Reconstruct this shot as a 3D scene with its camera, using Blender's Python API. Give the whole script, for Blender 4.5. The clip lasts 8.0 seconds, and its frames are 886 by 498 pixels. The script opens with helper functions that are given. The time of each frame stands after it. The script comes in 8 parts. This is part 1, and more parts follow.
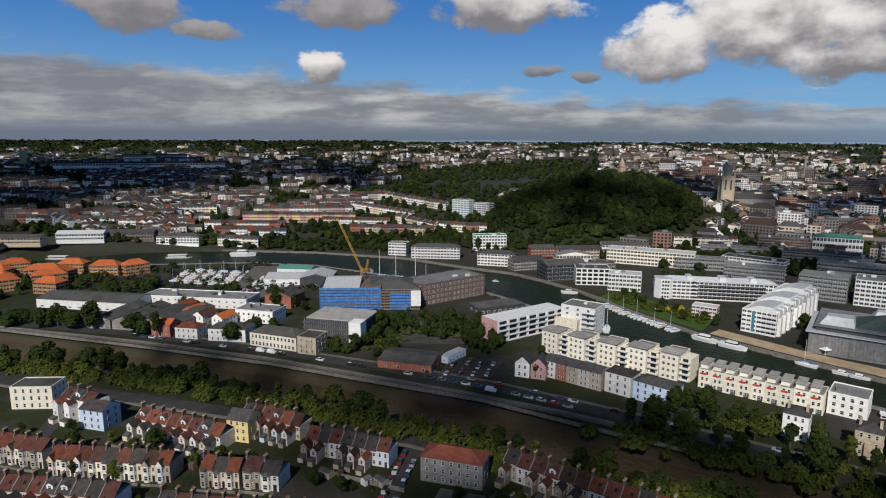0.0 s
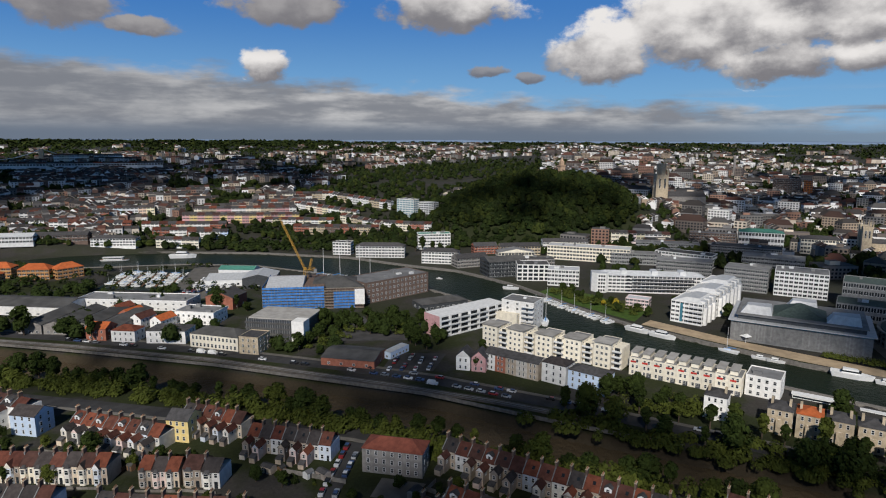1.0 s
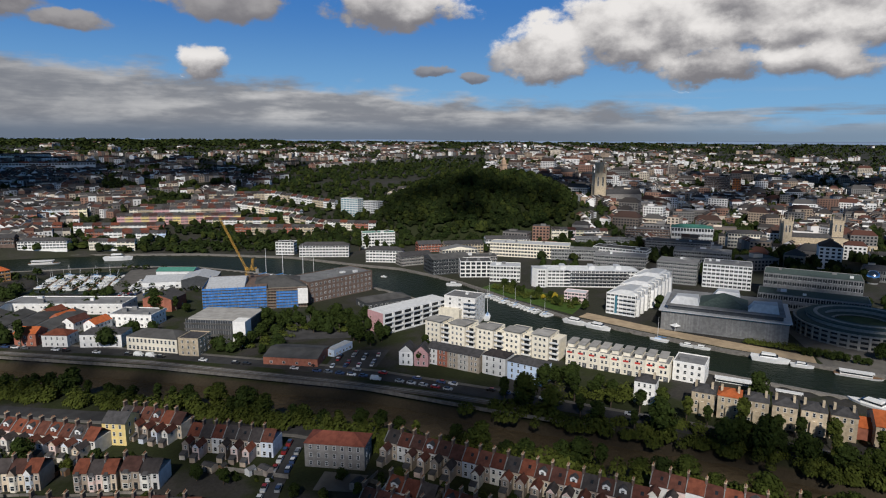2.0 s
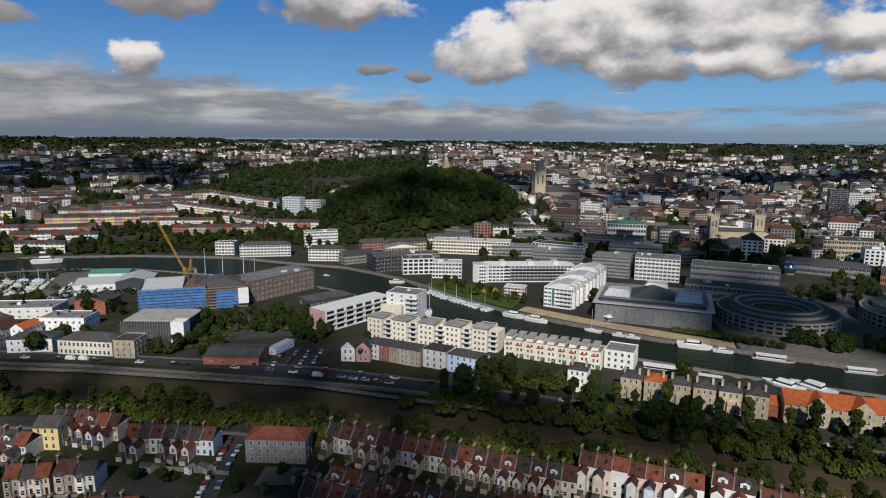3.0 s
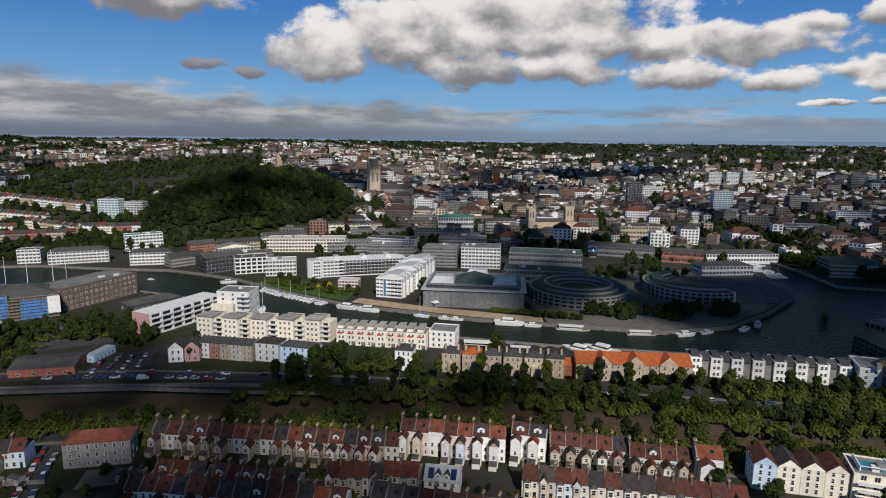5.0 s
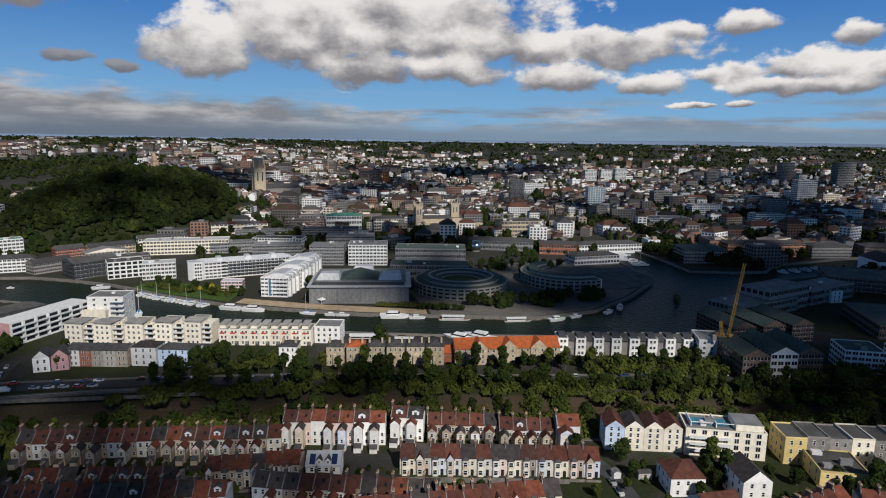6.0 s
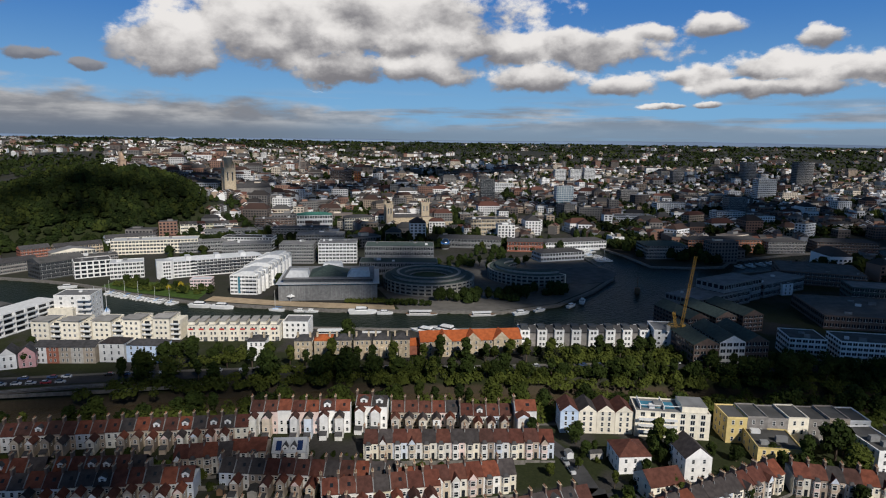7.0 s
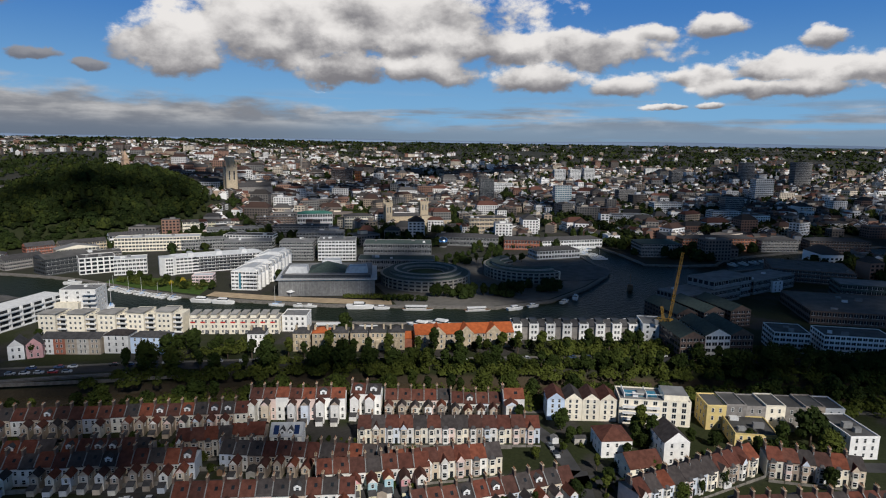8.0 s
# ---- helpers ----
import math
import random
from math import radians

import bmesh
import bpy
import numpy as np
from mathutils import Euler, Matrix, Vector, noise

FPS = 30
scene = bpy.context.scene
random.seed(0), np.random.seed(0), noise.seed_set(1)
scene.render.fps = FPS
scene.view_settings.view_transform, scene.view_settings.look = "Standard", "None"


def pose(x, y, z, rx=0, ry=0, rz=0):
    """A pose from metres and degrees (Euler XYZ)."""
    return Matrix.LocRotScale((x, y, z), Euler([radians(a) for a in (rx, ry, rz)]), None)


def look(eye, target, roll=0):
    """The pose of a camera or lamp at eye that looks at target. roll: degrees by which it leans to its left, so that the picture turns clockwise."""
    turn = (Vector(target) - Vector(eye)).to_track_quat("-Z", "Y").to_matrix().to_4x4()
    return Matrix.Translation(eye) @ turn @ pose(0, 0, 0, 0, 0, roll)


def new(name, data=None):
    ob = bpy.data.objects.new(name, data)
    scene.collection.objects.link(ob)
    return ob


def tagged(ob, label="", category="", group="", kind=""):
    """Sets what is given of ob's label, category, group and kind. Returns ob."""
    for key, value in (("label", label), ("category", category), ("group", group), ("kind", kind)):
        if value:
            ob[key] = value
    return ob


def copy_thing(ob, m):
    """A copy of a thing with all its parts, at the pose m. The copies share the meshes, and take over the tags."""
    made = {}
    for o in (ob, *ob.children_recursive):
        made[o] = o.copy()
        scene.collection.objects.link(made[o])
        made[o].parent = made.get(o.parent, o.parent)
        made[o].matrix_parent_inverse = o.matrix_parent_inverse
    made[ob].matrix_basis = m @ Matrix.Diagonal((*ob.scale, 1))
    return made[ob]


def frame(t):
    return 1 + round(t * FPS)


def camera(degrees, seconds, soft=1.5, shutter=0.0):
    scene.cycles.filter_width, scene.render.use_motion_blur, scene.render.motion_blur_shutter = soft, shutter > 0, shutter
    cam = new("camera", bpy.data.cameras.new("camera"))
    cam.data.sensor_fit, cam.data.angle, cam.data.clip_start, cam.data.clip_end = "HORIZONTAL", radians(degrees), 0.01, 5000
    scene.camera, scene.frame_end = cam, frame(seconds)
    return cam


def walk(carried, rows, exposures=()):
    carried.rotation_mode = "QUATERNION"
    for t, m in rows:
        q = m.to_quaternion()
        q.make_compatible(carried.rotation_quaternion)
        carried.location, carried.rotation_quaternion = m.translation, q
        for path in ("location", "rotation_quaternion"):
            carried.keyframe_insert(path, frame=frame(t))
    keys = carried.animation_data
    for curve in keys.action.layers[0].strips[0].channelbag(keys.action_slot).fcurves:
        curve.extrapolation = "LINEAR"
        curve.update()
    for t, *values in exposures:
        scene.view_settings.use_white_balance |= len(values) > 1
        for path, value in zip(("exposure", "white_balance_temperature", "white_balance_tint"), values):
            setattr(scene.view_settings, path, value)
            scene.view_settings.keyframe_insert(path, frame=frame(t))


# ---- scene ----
cam = camera(71.15, 8.0, 1.1)
PATH = [
    (0.0, 0.0, 0.0, 112.0, 80.17, -0.11, -12.71),
    (0.5, 1.05, -3.34, 111.91, 80.15, -0.10, -15.12),
    (1.0, 1.75, -7.13, 111.76, 80.17, -0.18, -17.58),
    (1.5, 2.37, -10.21, 111.47, 80.17, -0.22, -20.05),
    (3.0, 2.79, -20.53, 111.38, 80.06, -0.37, -27.58),
    (3.5, 2.59, -24.06, 111.36, 80.03, -0.44, -30.07),
    (4.0, 2.41, -27.60, 111.25, 80.03, -0.41, -32.58),
    (4.5, 1.38, -33.44, 110.79, 80.08, -0.51, -37.12),
    (4.7, 0.75, -35.90, 110.80, 80.08, -0.53, -39.24),
    (5.8, -3.25, -50.50, 110.82, 80.09, -0.68, -49.90),
    (6.0, -3.98, -52.74, 110.81, 80.09, -0.70, -52.05),
    (6.5, -6.22, -57.72, 110.56, 80.13, -0.75, -54.45),
    (7.0, -8.83, -62.53, 110.18, 80.14, -0.75, -54.46),
    (7.5, -11.70, -67.23, 109.82, 80.17, -0.83, -54.38),
    (8.0, -14.64, -71.58, 109.43, 80.18, -0.83, -54.29),
]


def held(x, y, z, rx, lean, rz):
    """A level camera turned by its yaw and tilt, then rolled about its own axis."""
    return pose(x, y, z, rx, 0, rz) @ pose(0, 0, 0, 0, 0, -lean)


walk(cam, [(t, held(*m)) for t, *m in PATH])

# ---- daylight ----
SUN_AZ, SUN_EL = 208.0, 39.0        # compass degrees from +y towards +x, and height
scene.view_settings.exposure = 0.12
sun_dir = Vector((math.sin(radians(SUN_AZ)) * math.cos(radians(SUN_EL)), math.cos(radians(SUN_AZ)) * math.cos(radians(SUN_EL)), math.sin(radians(SUN_EL))))
sun = new("sun", bpy.data.lights.new("sun", "SUN"))
sun.data.energy, sun.data.angle, sun.data.color = 3.75, radians(0.53), (1.0, 0.955, 0.895)
sun.matrix_world = look(sun_dir * 900, (0, 0, 0))


class Net:
    """Short hand for a node tree."""

    def __init__(self, tree):
        self.t = tree

    def add(self, kind, **sets):
        n = self.t.nodes.new(kind)
        for k, v in sets.items():
            if k == "op":
                n.operation = v
            elif k == "blend":
                n.blend_type = v
        return n

    def put(self, socket, value):
        if value is None:
            return
        if isinstance(value, bpy.types.NodeSocket):
            self.t.links.new(value, socket)
        else:
            socket.default_value = value

    def m(self, op, a, b=None, c=None, clamp=False):
        n = self.add("ShaderNodeMath", op=op)
        n.use_clamp = clamp
        for i, v in enumerate((a, b, c)):
            self.put(n.inputs[i], v)
        return n.outputs[0]

    def mix(self, f, a, b, blend="MIX"):
        n = self.t.nodes.new("ShaderNodeMix")
        n.data_type, n.blend_type = "RGBA", blend
        self.put(n.inputs[0], f)
        self.put(n.inputs[6], (*a, 1) if isinstance(a, tuple) and len(a) == 3 else a)
        self.put(n.inputs[7], (*b, 1) if isinstance(b, tuple) and len(b) == 3 else b)
        return n.outputs[2]

    def noise(self, vec, scale, detail=4.0, rough=0.55):
        n = self.t.nodes.new("ShaderNodeTexNoise")
        self.put(n.inputs["Vector"], vec)
        n.inputs["Scale"].default_value, n.inputs["Detail"].default_value, n.inputs["Roughness"].default_value = scale, detail, rough
        return n.outputs["Fac"]

    def step(self, v, lo, hi):
        n = self.t.nodes.new("ShaderNodeMapRange")
        n.interpolation_type = "SMOOTHSTEP"
        self.put(n.inputs[0], v)
        for i, q in enumerate((lo, hi, 0.0, 1.0)):
            self.put(n.inputs[1 + i], q)
        return n.outputs[0]

    def xyz(self, x, y, z):
        n = self.t.nodes.new("ShaderNodeCombineXYZ")
        for i, v in enumerate((x, y, z)):
            self.put(n.inputs[i], v)
        return n.outputs[0]


def build_sky():
    world = bpy.data.worlds.new("sky")
    scene.world = world
    world.use_nodes = True
    world.node_tree.nodes.clear()
    n = Net(world.node_tree)
    sky = n.add("ShaderNodeTexSky")
    sky.sky_type, sky.sun_disc = "NISHITA", False
    sky.sun_elevation, sky.sun_rotation = radians(SUN_EL), radians(SUN_AZ)
    sky.air_density, sky.dust_density, sky.ozone_density = 1.0, 0.4, 2.5
    way = n.add("ShaderNodeTexCoord").outputs["Generated"]
    sep = n.t.nodes.new("ShaderNodeSeparateXYZ")
    n.put(sep.inputs[0], way)
    az = n.m("MULTIPLY", n.m("ARCTAN2", sep.outputs[0], sep.outputs[1]), 57.2958)
    el = n.m("MULTIPLY", n.m("ARCSINE", sep.outputs[2]), 57.2958)
    off = n.m("ADD", el, 0.9)

    def fbm(kx, ky, seed, e, scale=1.0, detail=9.0, rough=0.56):
        return n.noise(n.xyz(n.m("MULTIPLY", az, kx), n.m("MULTIPLY", e, ky), seed), scale, detail, rough)

    def billow(e):
        """Rounded cauliflower lumps."""
        wob = fbm(0.5, 0.7, 4.0, e, 1.0, 5.0)
        v = n.t.nodes.new("ShaderNodeTexVoronoi")
        v.feature = "SMOOTH_F1"
        n.put(v.inputs["Vector"], n.xyz(n.m("ADD", n.m("MULTIPLY", az, 0.32), wob), n.m("ADD", n.m("MULTIPLY", e, 0.52), wob), 0.0))
        v.inputs["Scale"].default_value = 1.0
        return v.outputs["Distance"]

    # the grey layer over the horizon, its top falling to the right
    top = n.m("SUBTRACT", 5.5, n.m("MULTIPLY", az, 0.065))
    streak = n.m("ADD", n.m("MULTIPLY", fbm(0.05, 0.38, 2.0, el, 1.5), 0.6), n.m("MULTIPLY", fbm(0.16, 0.5, 7.0, el, 1.5), 0.4))
    lay = n.m("ADD", n.m("DIVIDE", n.m("SUBTRACT", top, el), 1.6), n.m("MULTIPLY", n.m("SUBTRACT", fbm(0.13, 0.4, 5.0, el, 1.2), 0.5), 3.4))
    lay = n.m("MULTIPLY", n.step(lay, -0.3, 0.7), n.m("MULTIPLY", n.step(az, 72.0, 36.0), n.step(az, -70.0, -35.0)))
    low = n.m("MULTIPLY", n.step(n.m("ADD", fbm(0.05, 0.6, 9.0, el, 1.4), n.m("MULTIPLY", n.step(el, 3.8, 1.0), 0.22)), 0.52, 0.68), n.step(el, 4.6, 2.2))
    lay = n.m("MAXIMUM", lay, n.m("MULTIPLY", low, 0.85))
    lay_col = n.mix(n.step(streak, 0.42, 0.64), (0.25, 0.265, 0.30), (0.60, 0.60, 0.61))
    mist = n.mix(n.step(az, 25.0, 62.0), (0.16, 0.20, 0.265), (0.225, 0.305, 0.405))
    lay_col = n.mix(n.m("MULTIPLY", n.step(az, 12.0, -14.0), 0.35), lay_col, (0.2, 0.215, 0.25))
    lay_col = n.mix(n.step(el, 2.4, 0.3), lay_col, mist)

    # fair-weather cumulus: heaps as (bearing, height, half width, half height) in degrees
    west = ((-12.7, 10.6, 5.0, 2.0), (-7.6, 9.2, 2.7, 0.9), (4.6, 11.3, 5.4, 1.9), (18.5, 11.4, 6.6, 2.2), (2.3, 6.5, 2.3, 1.5), (21.3, 6.2, 1.7, 0.5), (25.0, 5.6, 1.4, 0.45))
    main = ((31.2, 7.6, 4.4, 2.8), (38.0, 10.0, 7.5, 2.8), (48.0, 10.6, 15.0, 3.4), (41.0, 8.4, 7.5, 2.4), (54.0, 8.6, 9.0, 2.2), (63.0, 8.2, 11.5, 1.9), (45.3, 6.3, 5.0, 1.7), (52.7, 6.2, 5.2, 1.5), (62.3, 5.6, 4.8, 1.4))
    east = ((72.2, 9.2, 2.0, 0.8), (76.8, 9.5, 2.8, 0.95), (84.7, 8.2, 1.6, 1.0), (81.9, 6.2, 3.6, 1.2), (85.4, 5.8, 3.6, 1.3), (89.0, 5.9, 3.0, 1.2), (69.7, 5.2, 3.2, 1.0), (76.0, 5.6, 3.4, 0.9), (77.1, 3.3, 1.2, 0.4), (73.5, 3.1, 2.4, 0.4), (82.0, 4.6, 7.0, 0.9), (95.0, 7.0, 4.0, 1.6))
    fine, lumps = fbm(0.42, 0.62, 1.7, el, 1.0, 8.0, 0.6), billow(el)
    here = n.xyz(n.m("ADD", az, n.m("MULTIPLY", n.m("SUBTRACT", fbm(0.2, 0.3, 8.0, el), 0.5), 4.2)), n.m("ADD", el, n.m("MULTIPLY", n.m("SUBTRACT", fbm(0.2, 0.3, 14.0, el), 0.5), 2.2)), 0.0)
    most, weight, height = -9.0, 0.0001, 0.0
    for a, e, ra, re in west + main + east:
        near = n.add("ShaderNodeVectorMath", op="MULTIPLY_ADD")
        n.put(near.inputs[0], here)
        near.inputs[1].default_value, near.inputs[2].default_value = (1 / ra, 1 / re, 0), (-a / ra, -e / re, 0)
        far = n.add("ShaderNodeVectorMath", op="LENGTH")
        n.put(far.inputs[0], near.outputs[0])
        deep_in = n.m("SUBTRACT", 1.0, far.outputs["Value"])
        most = n.m("MAXIMUM", most, deep_in)
        w = n.m("POWER", n.m("MAXIMUM", n.m("ADD", deep_in, 0.25), 0.0), 2.0)
        up = n.t.nodes.new("ShaderNodeSeparateXYZ")
        n.put(up.inputs[0], near.outputs[0])
        height = n.m("MULTIPLY_ADD", w, up.outputs[1], height)
        weight = n.m("ADD", weight, w)
    body = n.m("ADD", most, n.m("ADD", n.m("MULTIPLY", n.m("SUBTRACT", fine, 0.5), 1.35), n.m("MULTIPLY", n.m("SUBTRACT", 0.42, lumps), 0.55)))
    cum = n.step(body, -0.08, 0.3)
    lit = n.m("ADD", n.m("DIVIDE", height, weight), n.m("ADD", n.m("MULTIPLY", n.m("SUBTRACT", fine, 0.5), 1.3), n.m("MULTIPLY", n.m("SUBTRACT", 0.42, lumps), 1.3)))
    cum_col = n.mix(n.step(lit, -0.75, 0.5), (0.23, 0.225, 0.245), (0.92, 0.89, 0.87))
    cum_col = n.mix(n.m("MULTIPLY", n.step(az, 24.0, 6.0), n.m("MULTIPLY", n.step(el, 7.0, 9.0), 0.75)), cum_col, (0.21, 0.205, 0.225))

    scrap = n.m("MULTIPLY", n.step(az, 29.0, 26.5), n.m("MULTIPLY", n.step(az, 17.0, 19.5), n.step(el, 8.0, 7.0)))
    cum_col = n.mix(n.m("MULTIPLY", scrap, 0.8), cum_col, (0.17, 0.19, 0.24))

    deep = n.mix(n.step(el, 1.0, 12.5), (0.21, 0.48, 0.80), (0.05, 0.215, 0.60))
    deep = n.mix(n.step(el, 13.0, 40.0), deep, (0.018, 0.034, 0.058))
    base = n.mix(0.88, n.mix(1.0, sky.outputs[0], (0.05, 0.05, 0.05), "MULTIPLY"), deep)
    out = n.mix(lay, base, lay_col)
    out = n.mix(cum, out, cum_col)
    out = n.mix(n.m("MULTIPLY", n.step(el, 1.6, 0.0), 0.75), out, mist)
    bg = n.add("ShaderNodeBackground")
    n.put(bg.inputs[0], out)
    bg.inputs[1].default_value = 0.82
    n.put(n.add("ShaderNodeOutputWorld").inputs[0], bg.outputs[0])


build_sky()

# ---- materials ----
MATS = {}


def mat(name, colour, rough=0.85, vary=0.25, scale=0.6, bump=0.15, metal=0.0, choices=(), island=False, fine=9.0, spec=0.16):
    """Painted, mineral or leafy surface: large stains, fine grain and relief. choices: colours picked per object."""
    m = bpy.data.materials.new(name)
    m.use_nodes = True
    n = Net(m.node_tree)
    p = m.node_tree.nodes["Principled BSDF"]
    pos = n.add("ShaderNodeNewGeometry")
    big = n.noise(pos.outputs["Position"], scale, 4.0)
    small = n.noise(pos.outputs["Position"], fine, 3.0)
    base = (*colour, 1)
    rnd = pos.outputs["Random Per Island"] if island else n.add("ShaderNodeObjectInfo").outputs["Random"]
    if choices:
        ramp = n.t.nodes.new("ShaderNodeValToRGB")
        ramp.color_ramp.interpolation = "CONSTANT"
        e = ramp.color_ramp.elements
        while len(e) < len(choices):
            e.new(0.5)
        for i, c in enumerate(choices):
            e[i].position, e[i].color = i / len(choices), (*c, 1)
        n.put(ramp.inputs[0], rnd)
        base = ramp.outputs[0]
    dark = n.mix(1.0, base, (1 - vary * 1.5,) * 3, "MULTIPLY")
    lite = n.mix(1.0, base, (1 + vary * 0.7,) * 3, "MULTIPLY")
    f = n.m("ADD", n.m("MULTIPLY", n.step(big, 0.3, 0.7), 0.65), n.m("MULTIPLY", small, 0.35))
    col = n.mix(f, dark, lite)
    shade = n.m("ADD", 0.86, n.m("MULTIPLY", n.m("FRACT", n.m("MULTIPLY", rnd, 7.31)), 0.28))
    col = n.mix(1.0, col, n.xyz(shade, shade, shade), "MULTIPLY")
    n.put(p.inputs["Base Color"], col)
    n.put(p.inputs["Roughness"], n.m("ADD", rough - 0.06, n.m("MULTIPLY", small, 0.12), clamp=True))
    p.inputs["Metallic"].default_value = metal
    p.inputs["Specular IOR Level"].default_value = spec
    if bump:
        b = n.t.nodes.new("ShaderNodeBump")
        b.inputs["Strength"].default_value, b.inputs["Distance"].default_value = bump, 0.08
        n.put(b.inputs["Height"], small)
        n.put(p.inputs["Normal"], b.outputs[0])
    MATS[name] = m
    return m


WHITE = mat("white_render", (0.80, 0.785, 0.75), vary=0.12)
CREAM = mat("cream_render", (0.80, 0.735, 0.60), vary=0.12)
PALE = mat("pale_panel", (0.66, 0.66, 0.65), vary=0.12)
HOUSEPAINT = mat("house_walls", (0.6, 0.6, 0.6), vary=0.16, choices=((0.70, 0.68, 0.62), (0.62, 0.52, 0.40), (0.74, 0.72, 0.68), (0.42, 0.34, 0.27), (0.70, 0.55, 0.50), (0.68, 0.64, 0.55), (0.33, 0.27, 0.22), (0.72, 0.71, 0.69), (0.58, 0.63, 0.70)))
BRIGHTPAINT = mat("bright_walls", (0.6, 0.6, 0.6), vary=0.12, choices=((0.70, 0.68, 0.64), (0.60, 0.30, 0.32), (0.66, 0.62, 0.55), (0.66, 0.60, 0.42), (0.72, 0.70, 0.66), (0.36, 0.53, 0.58), (0.50, 0.36, 0.28)))
DULLSTONE = mat("dull_stone_walls", (0.4, 0.35, 0.3), vary=0.2, choices=((0.36, 0.30, 0.24), (0.45, 0.38, 0.30), (0.50, 0.47, 0.42), (0.33, 0.28, 0.24)))
YELLOW = mat("yellow_render", (0.72, 0.56, 0.24), vary=0.12)
PINK = mat("pink_render", (0.56, 0.32, 0.32), vary=0.12)
SKYBLUE = mat("pale_blue_render", (0.50, 0.60, 0.74), vary=0.1)
STONE = mat("bath_stone", (0.50, 0.41, 0.29), vary=0.25)
GREYSTONE = mat("grey_stone", (0.27, 0.25, 0.23), vary=0.25)
BRICK = mat("red_brick", (0.34, 0.13, 0.085), vary=0.22, fine=6.0)
BROWNBRICK = mat("brown_brick", (0.15, 0.105, 0.085), vary=0.22)
CONCRETE = mat("grey_concrete", (0.24, 0.24, 0.235), vary=0.22)
DARKCLAD = mat("dark_cladding", (0.07, 0.075, 0.08), vary=0.2, rough=0.6)
ROOFTILE = mat("clay_and_slate_tiles", (0.2, 0.1, 0.08), vary=0.3, fine=5.0, bump=0.4, choices=((0.100, 0.038, 0.028), (0.132, 0.045, 0.030), (0.074, 0.037, 0.030), (0.065, 0.055, 0.053), (0.180, 0.058, 0.034), (0.092, 0.040, 0.031), (0.052, 0.045, 0.044), (0.120, 0.048, 0.034)))
SLATE = mat("slate_roof", (0.075, 0.072, 0.073), vary=0.28, fine=5.0, bump=0.3)
TERRACOTTA = mat("orange_clay_tiles", (0.46, 0.12, 0.04), vary=0.22, fine=5.0, bump=0.4)
REDTILE = mat("dark_red_tiles", (0.19, 0.06, 0.04), vary=0.25, fine=5.0, bump=0.4)
PASTEL = mat("pastel_house_paint", (0.7, 0.7, 0.7), vary=0.08, choices=((0.80, 0.66, 0.64), (0.82, 0.80, 0.76), (0.60, 0.72, 0.80), (0.82, 0.75, 0.52), (0.82, 0.81, 0.79), (0.76, 0.56, 0.42), (0.82, 0.79, 0.72)))
GREENROOF = mat("green_copper", (0.07, 0.22, 0.17), vary=0.22)
GREENSLATE = mat("dull_green_roof", (0.07, 0.095, 0.085), vary=0.22)
FELT = mat("grey_roofing_felt", (0.20, 0.20, 0.20), vary=0.25, scale=0.15)
DARKFELT = mat("dark_roofing_felt", (0.09, 0.088, 0.085), vary=0.3, scale=0.15)
ROOFPLATE = mat("weathered_pale_roofing", (0.34, 0.325, 0.30), vary=0.2, scale=0.2)
ZINC = mat("pale_metal_roof", (0.50, 0.51, 0.52), vary=0.15, rough=0.5)
FRAME = mat("window_frame_paint", (0.72, 0.72, 0.70), vary=0.05, bump=0)
DARKFRAME = mat("dark_window_frame", (0.06, 0.06, 0.065), vary=0.05, bump=0)
GLASS = mat("window_glass", (0.02, 0.025, 0.03), rough=0.12, vary=0.3, bump=0, spec=0.5)
BLUEGLASS = mat("blue_green_glass", (0.06, 0.20, 0.26), rough=0.15, vary=0.2, bump=0, spec=0.6)
POT = mat("chimney_clay", (0.34, 0.17, 0.10), vary=0.2)
ASPHALT = mat("asphalt", (0.058, 0.057, 0.058), vary=0.25, scale=0.2)
PAVING = mat("paving", (0.15, 0.14, 0.125), vary=0.2, scale=0.2)
SANDY = mat("sandy_paving", (0.42, 0.32, 0.21), vary=0.2, scale=0.2)
QUAY = mat("quay_stone", (0.20, 0.185, 0.165), vary=0.3)
BALLAST = mat("rail_ballast", (0.12, 0.105, 0.09), vary=0.3, scale=0.3)
GRASS = mat("rough_grass", (0.05, 0.064, 0.02), vary=0.4, scale=0.15)
LAWN = mat("lawn", (0.06, 0.105, 0.02), vary=0.25, scale=0.3)
MUD = mat("brown_mud", (0.15, 0.115, 0.075), vary=0.25, scale=0.2)
BARK = mat("bark", (0.10, 0.075, 0.055), vary=0.3)
LEAF = mat("leaves", (0.06, 0.085, 0.025), vary=0.35, scale=0.5, rough=0.8, bump=0, spec=0.06, choices=((0.027, 0.040, 0.009), (0.044, 0.058, 0.012), (0.032, 0.047, 0.011), (0.066, 0.080, 0.016), (0.024, 0.036, 0.009)))
FARLEAF = mat("woodland_leaves", (0.05, 0.07, 0.02), vary=0.35, scale=0.05, rough=0.9, bump=0, spec=0.04, island=True, choices=((0.017, 0.027, 0.008), (0.027, 0.038, 0.010), (0.020, 0.030, 0.009), (0.040, 0.050, 0.012), (0.022, 0.031, 0.011)))
GOLDLEAF = mat("golden_leaves", (0.42, 0.32, 0.03), vary=0.2, bump=0)
STEELYELLOW = mat("yellow_crane_paint", (0.44, 0.25, 0.05), vary=0.12, rough=0.5)
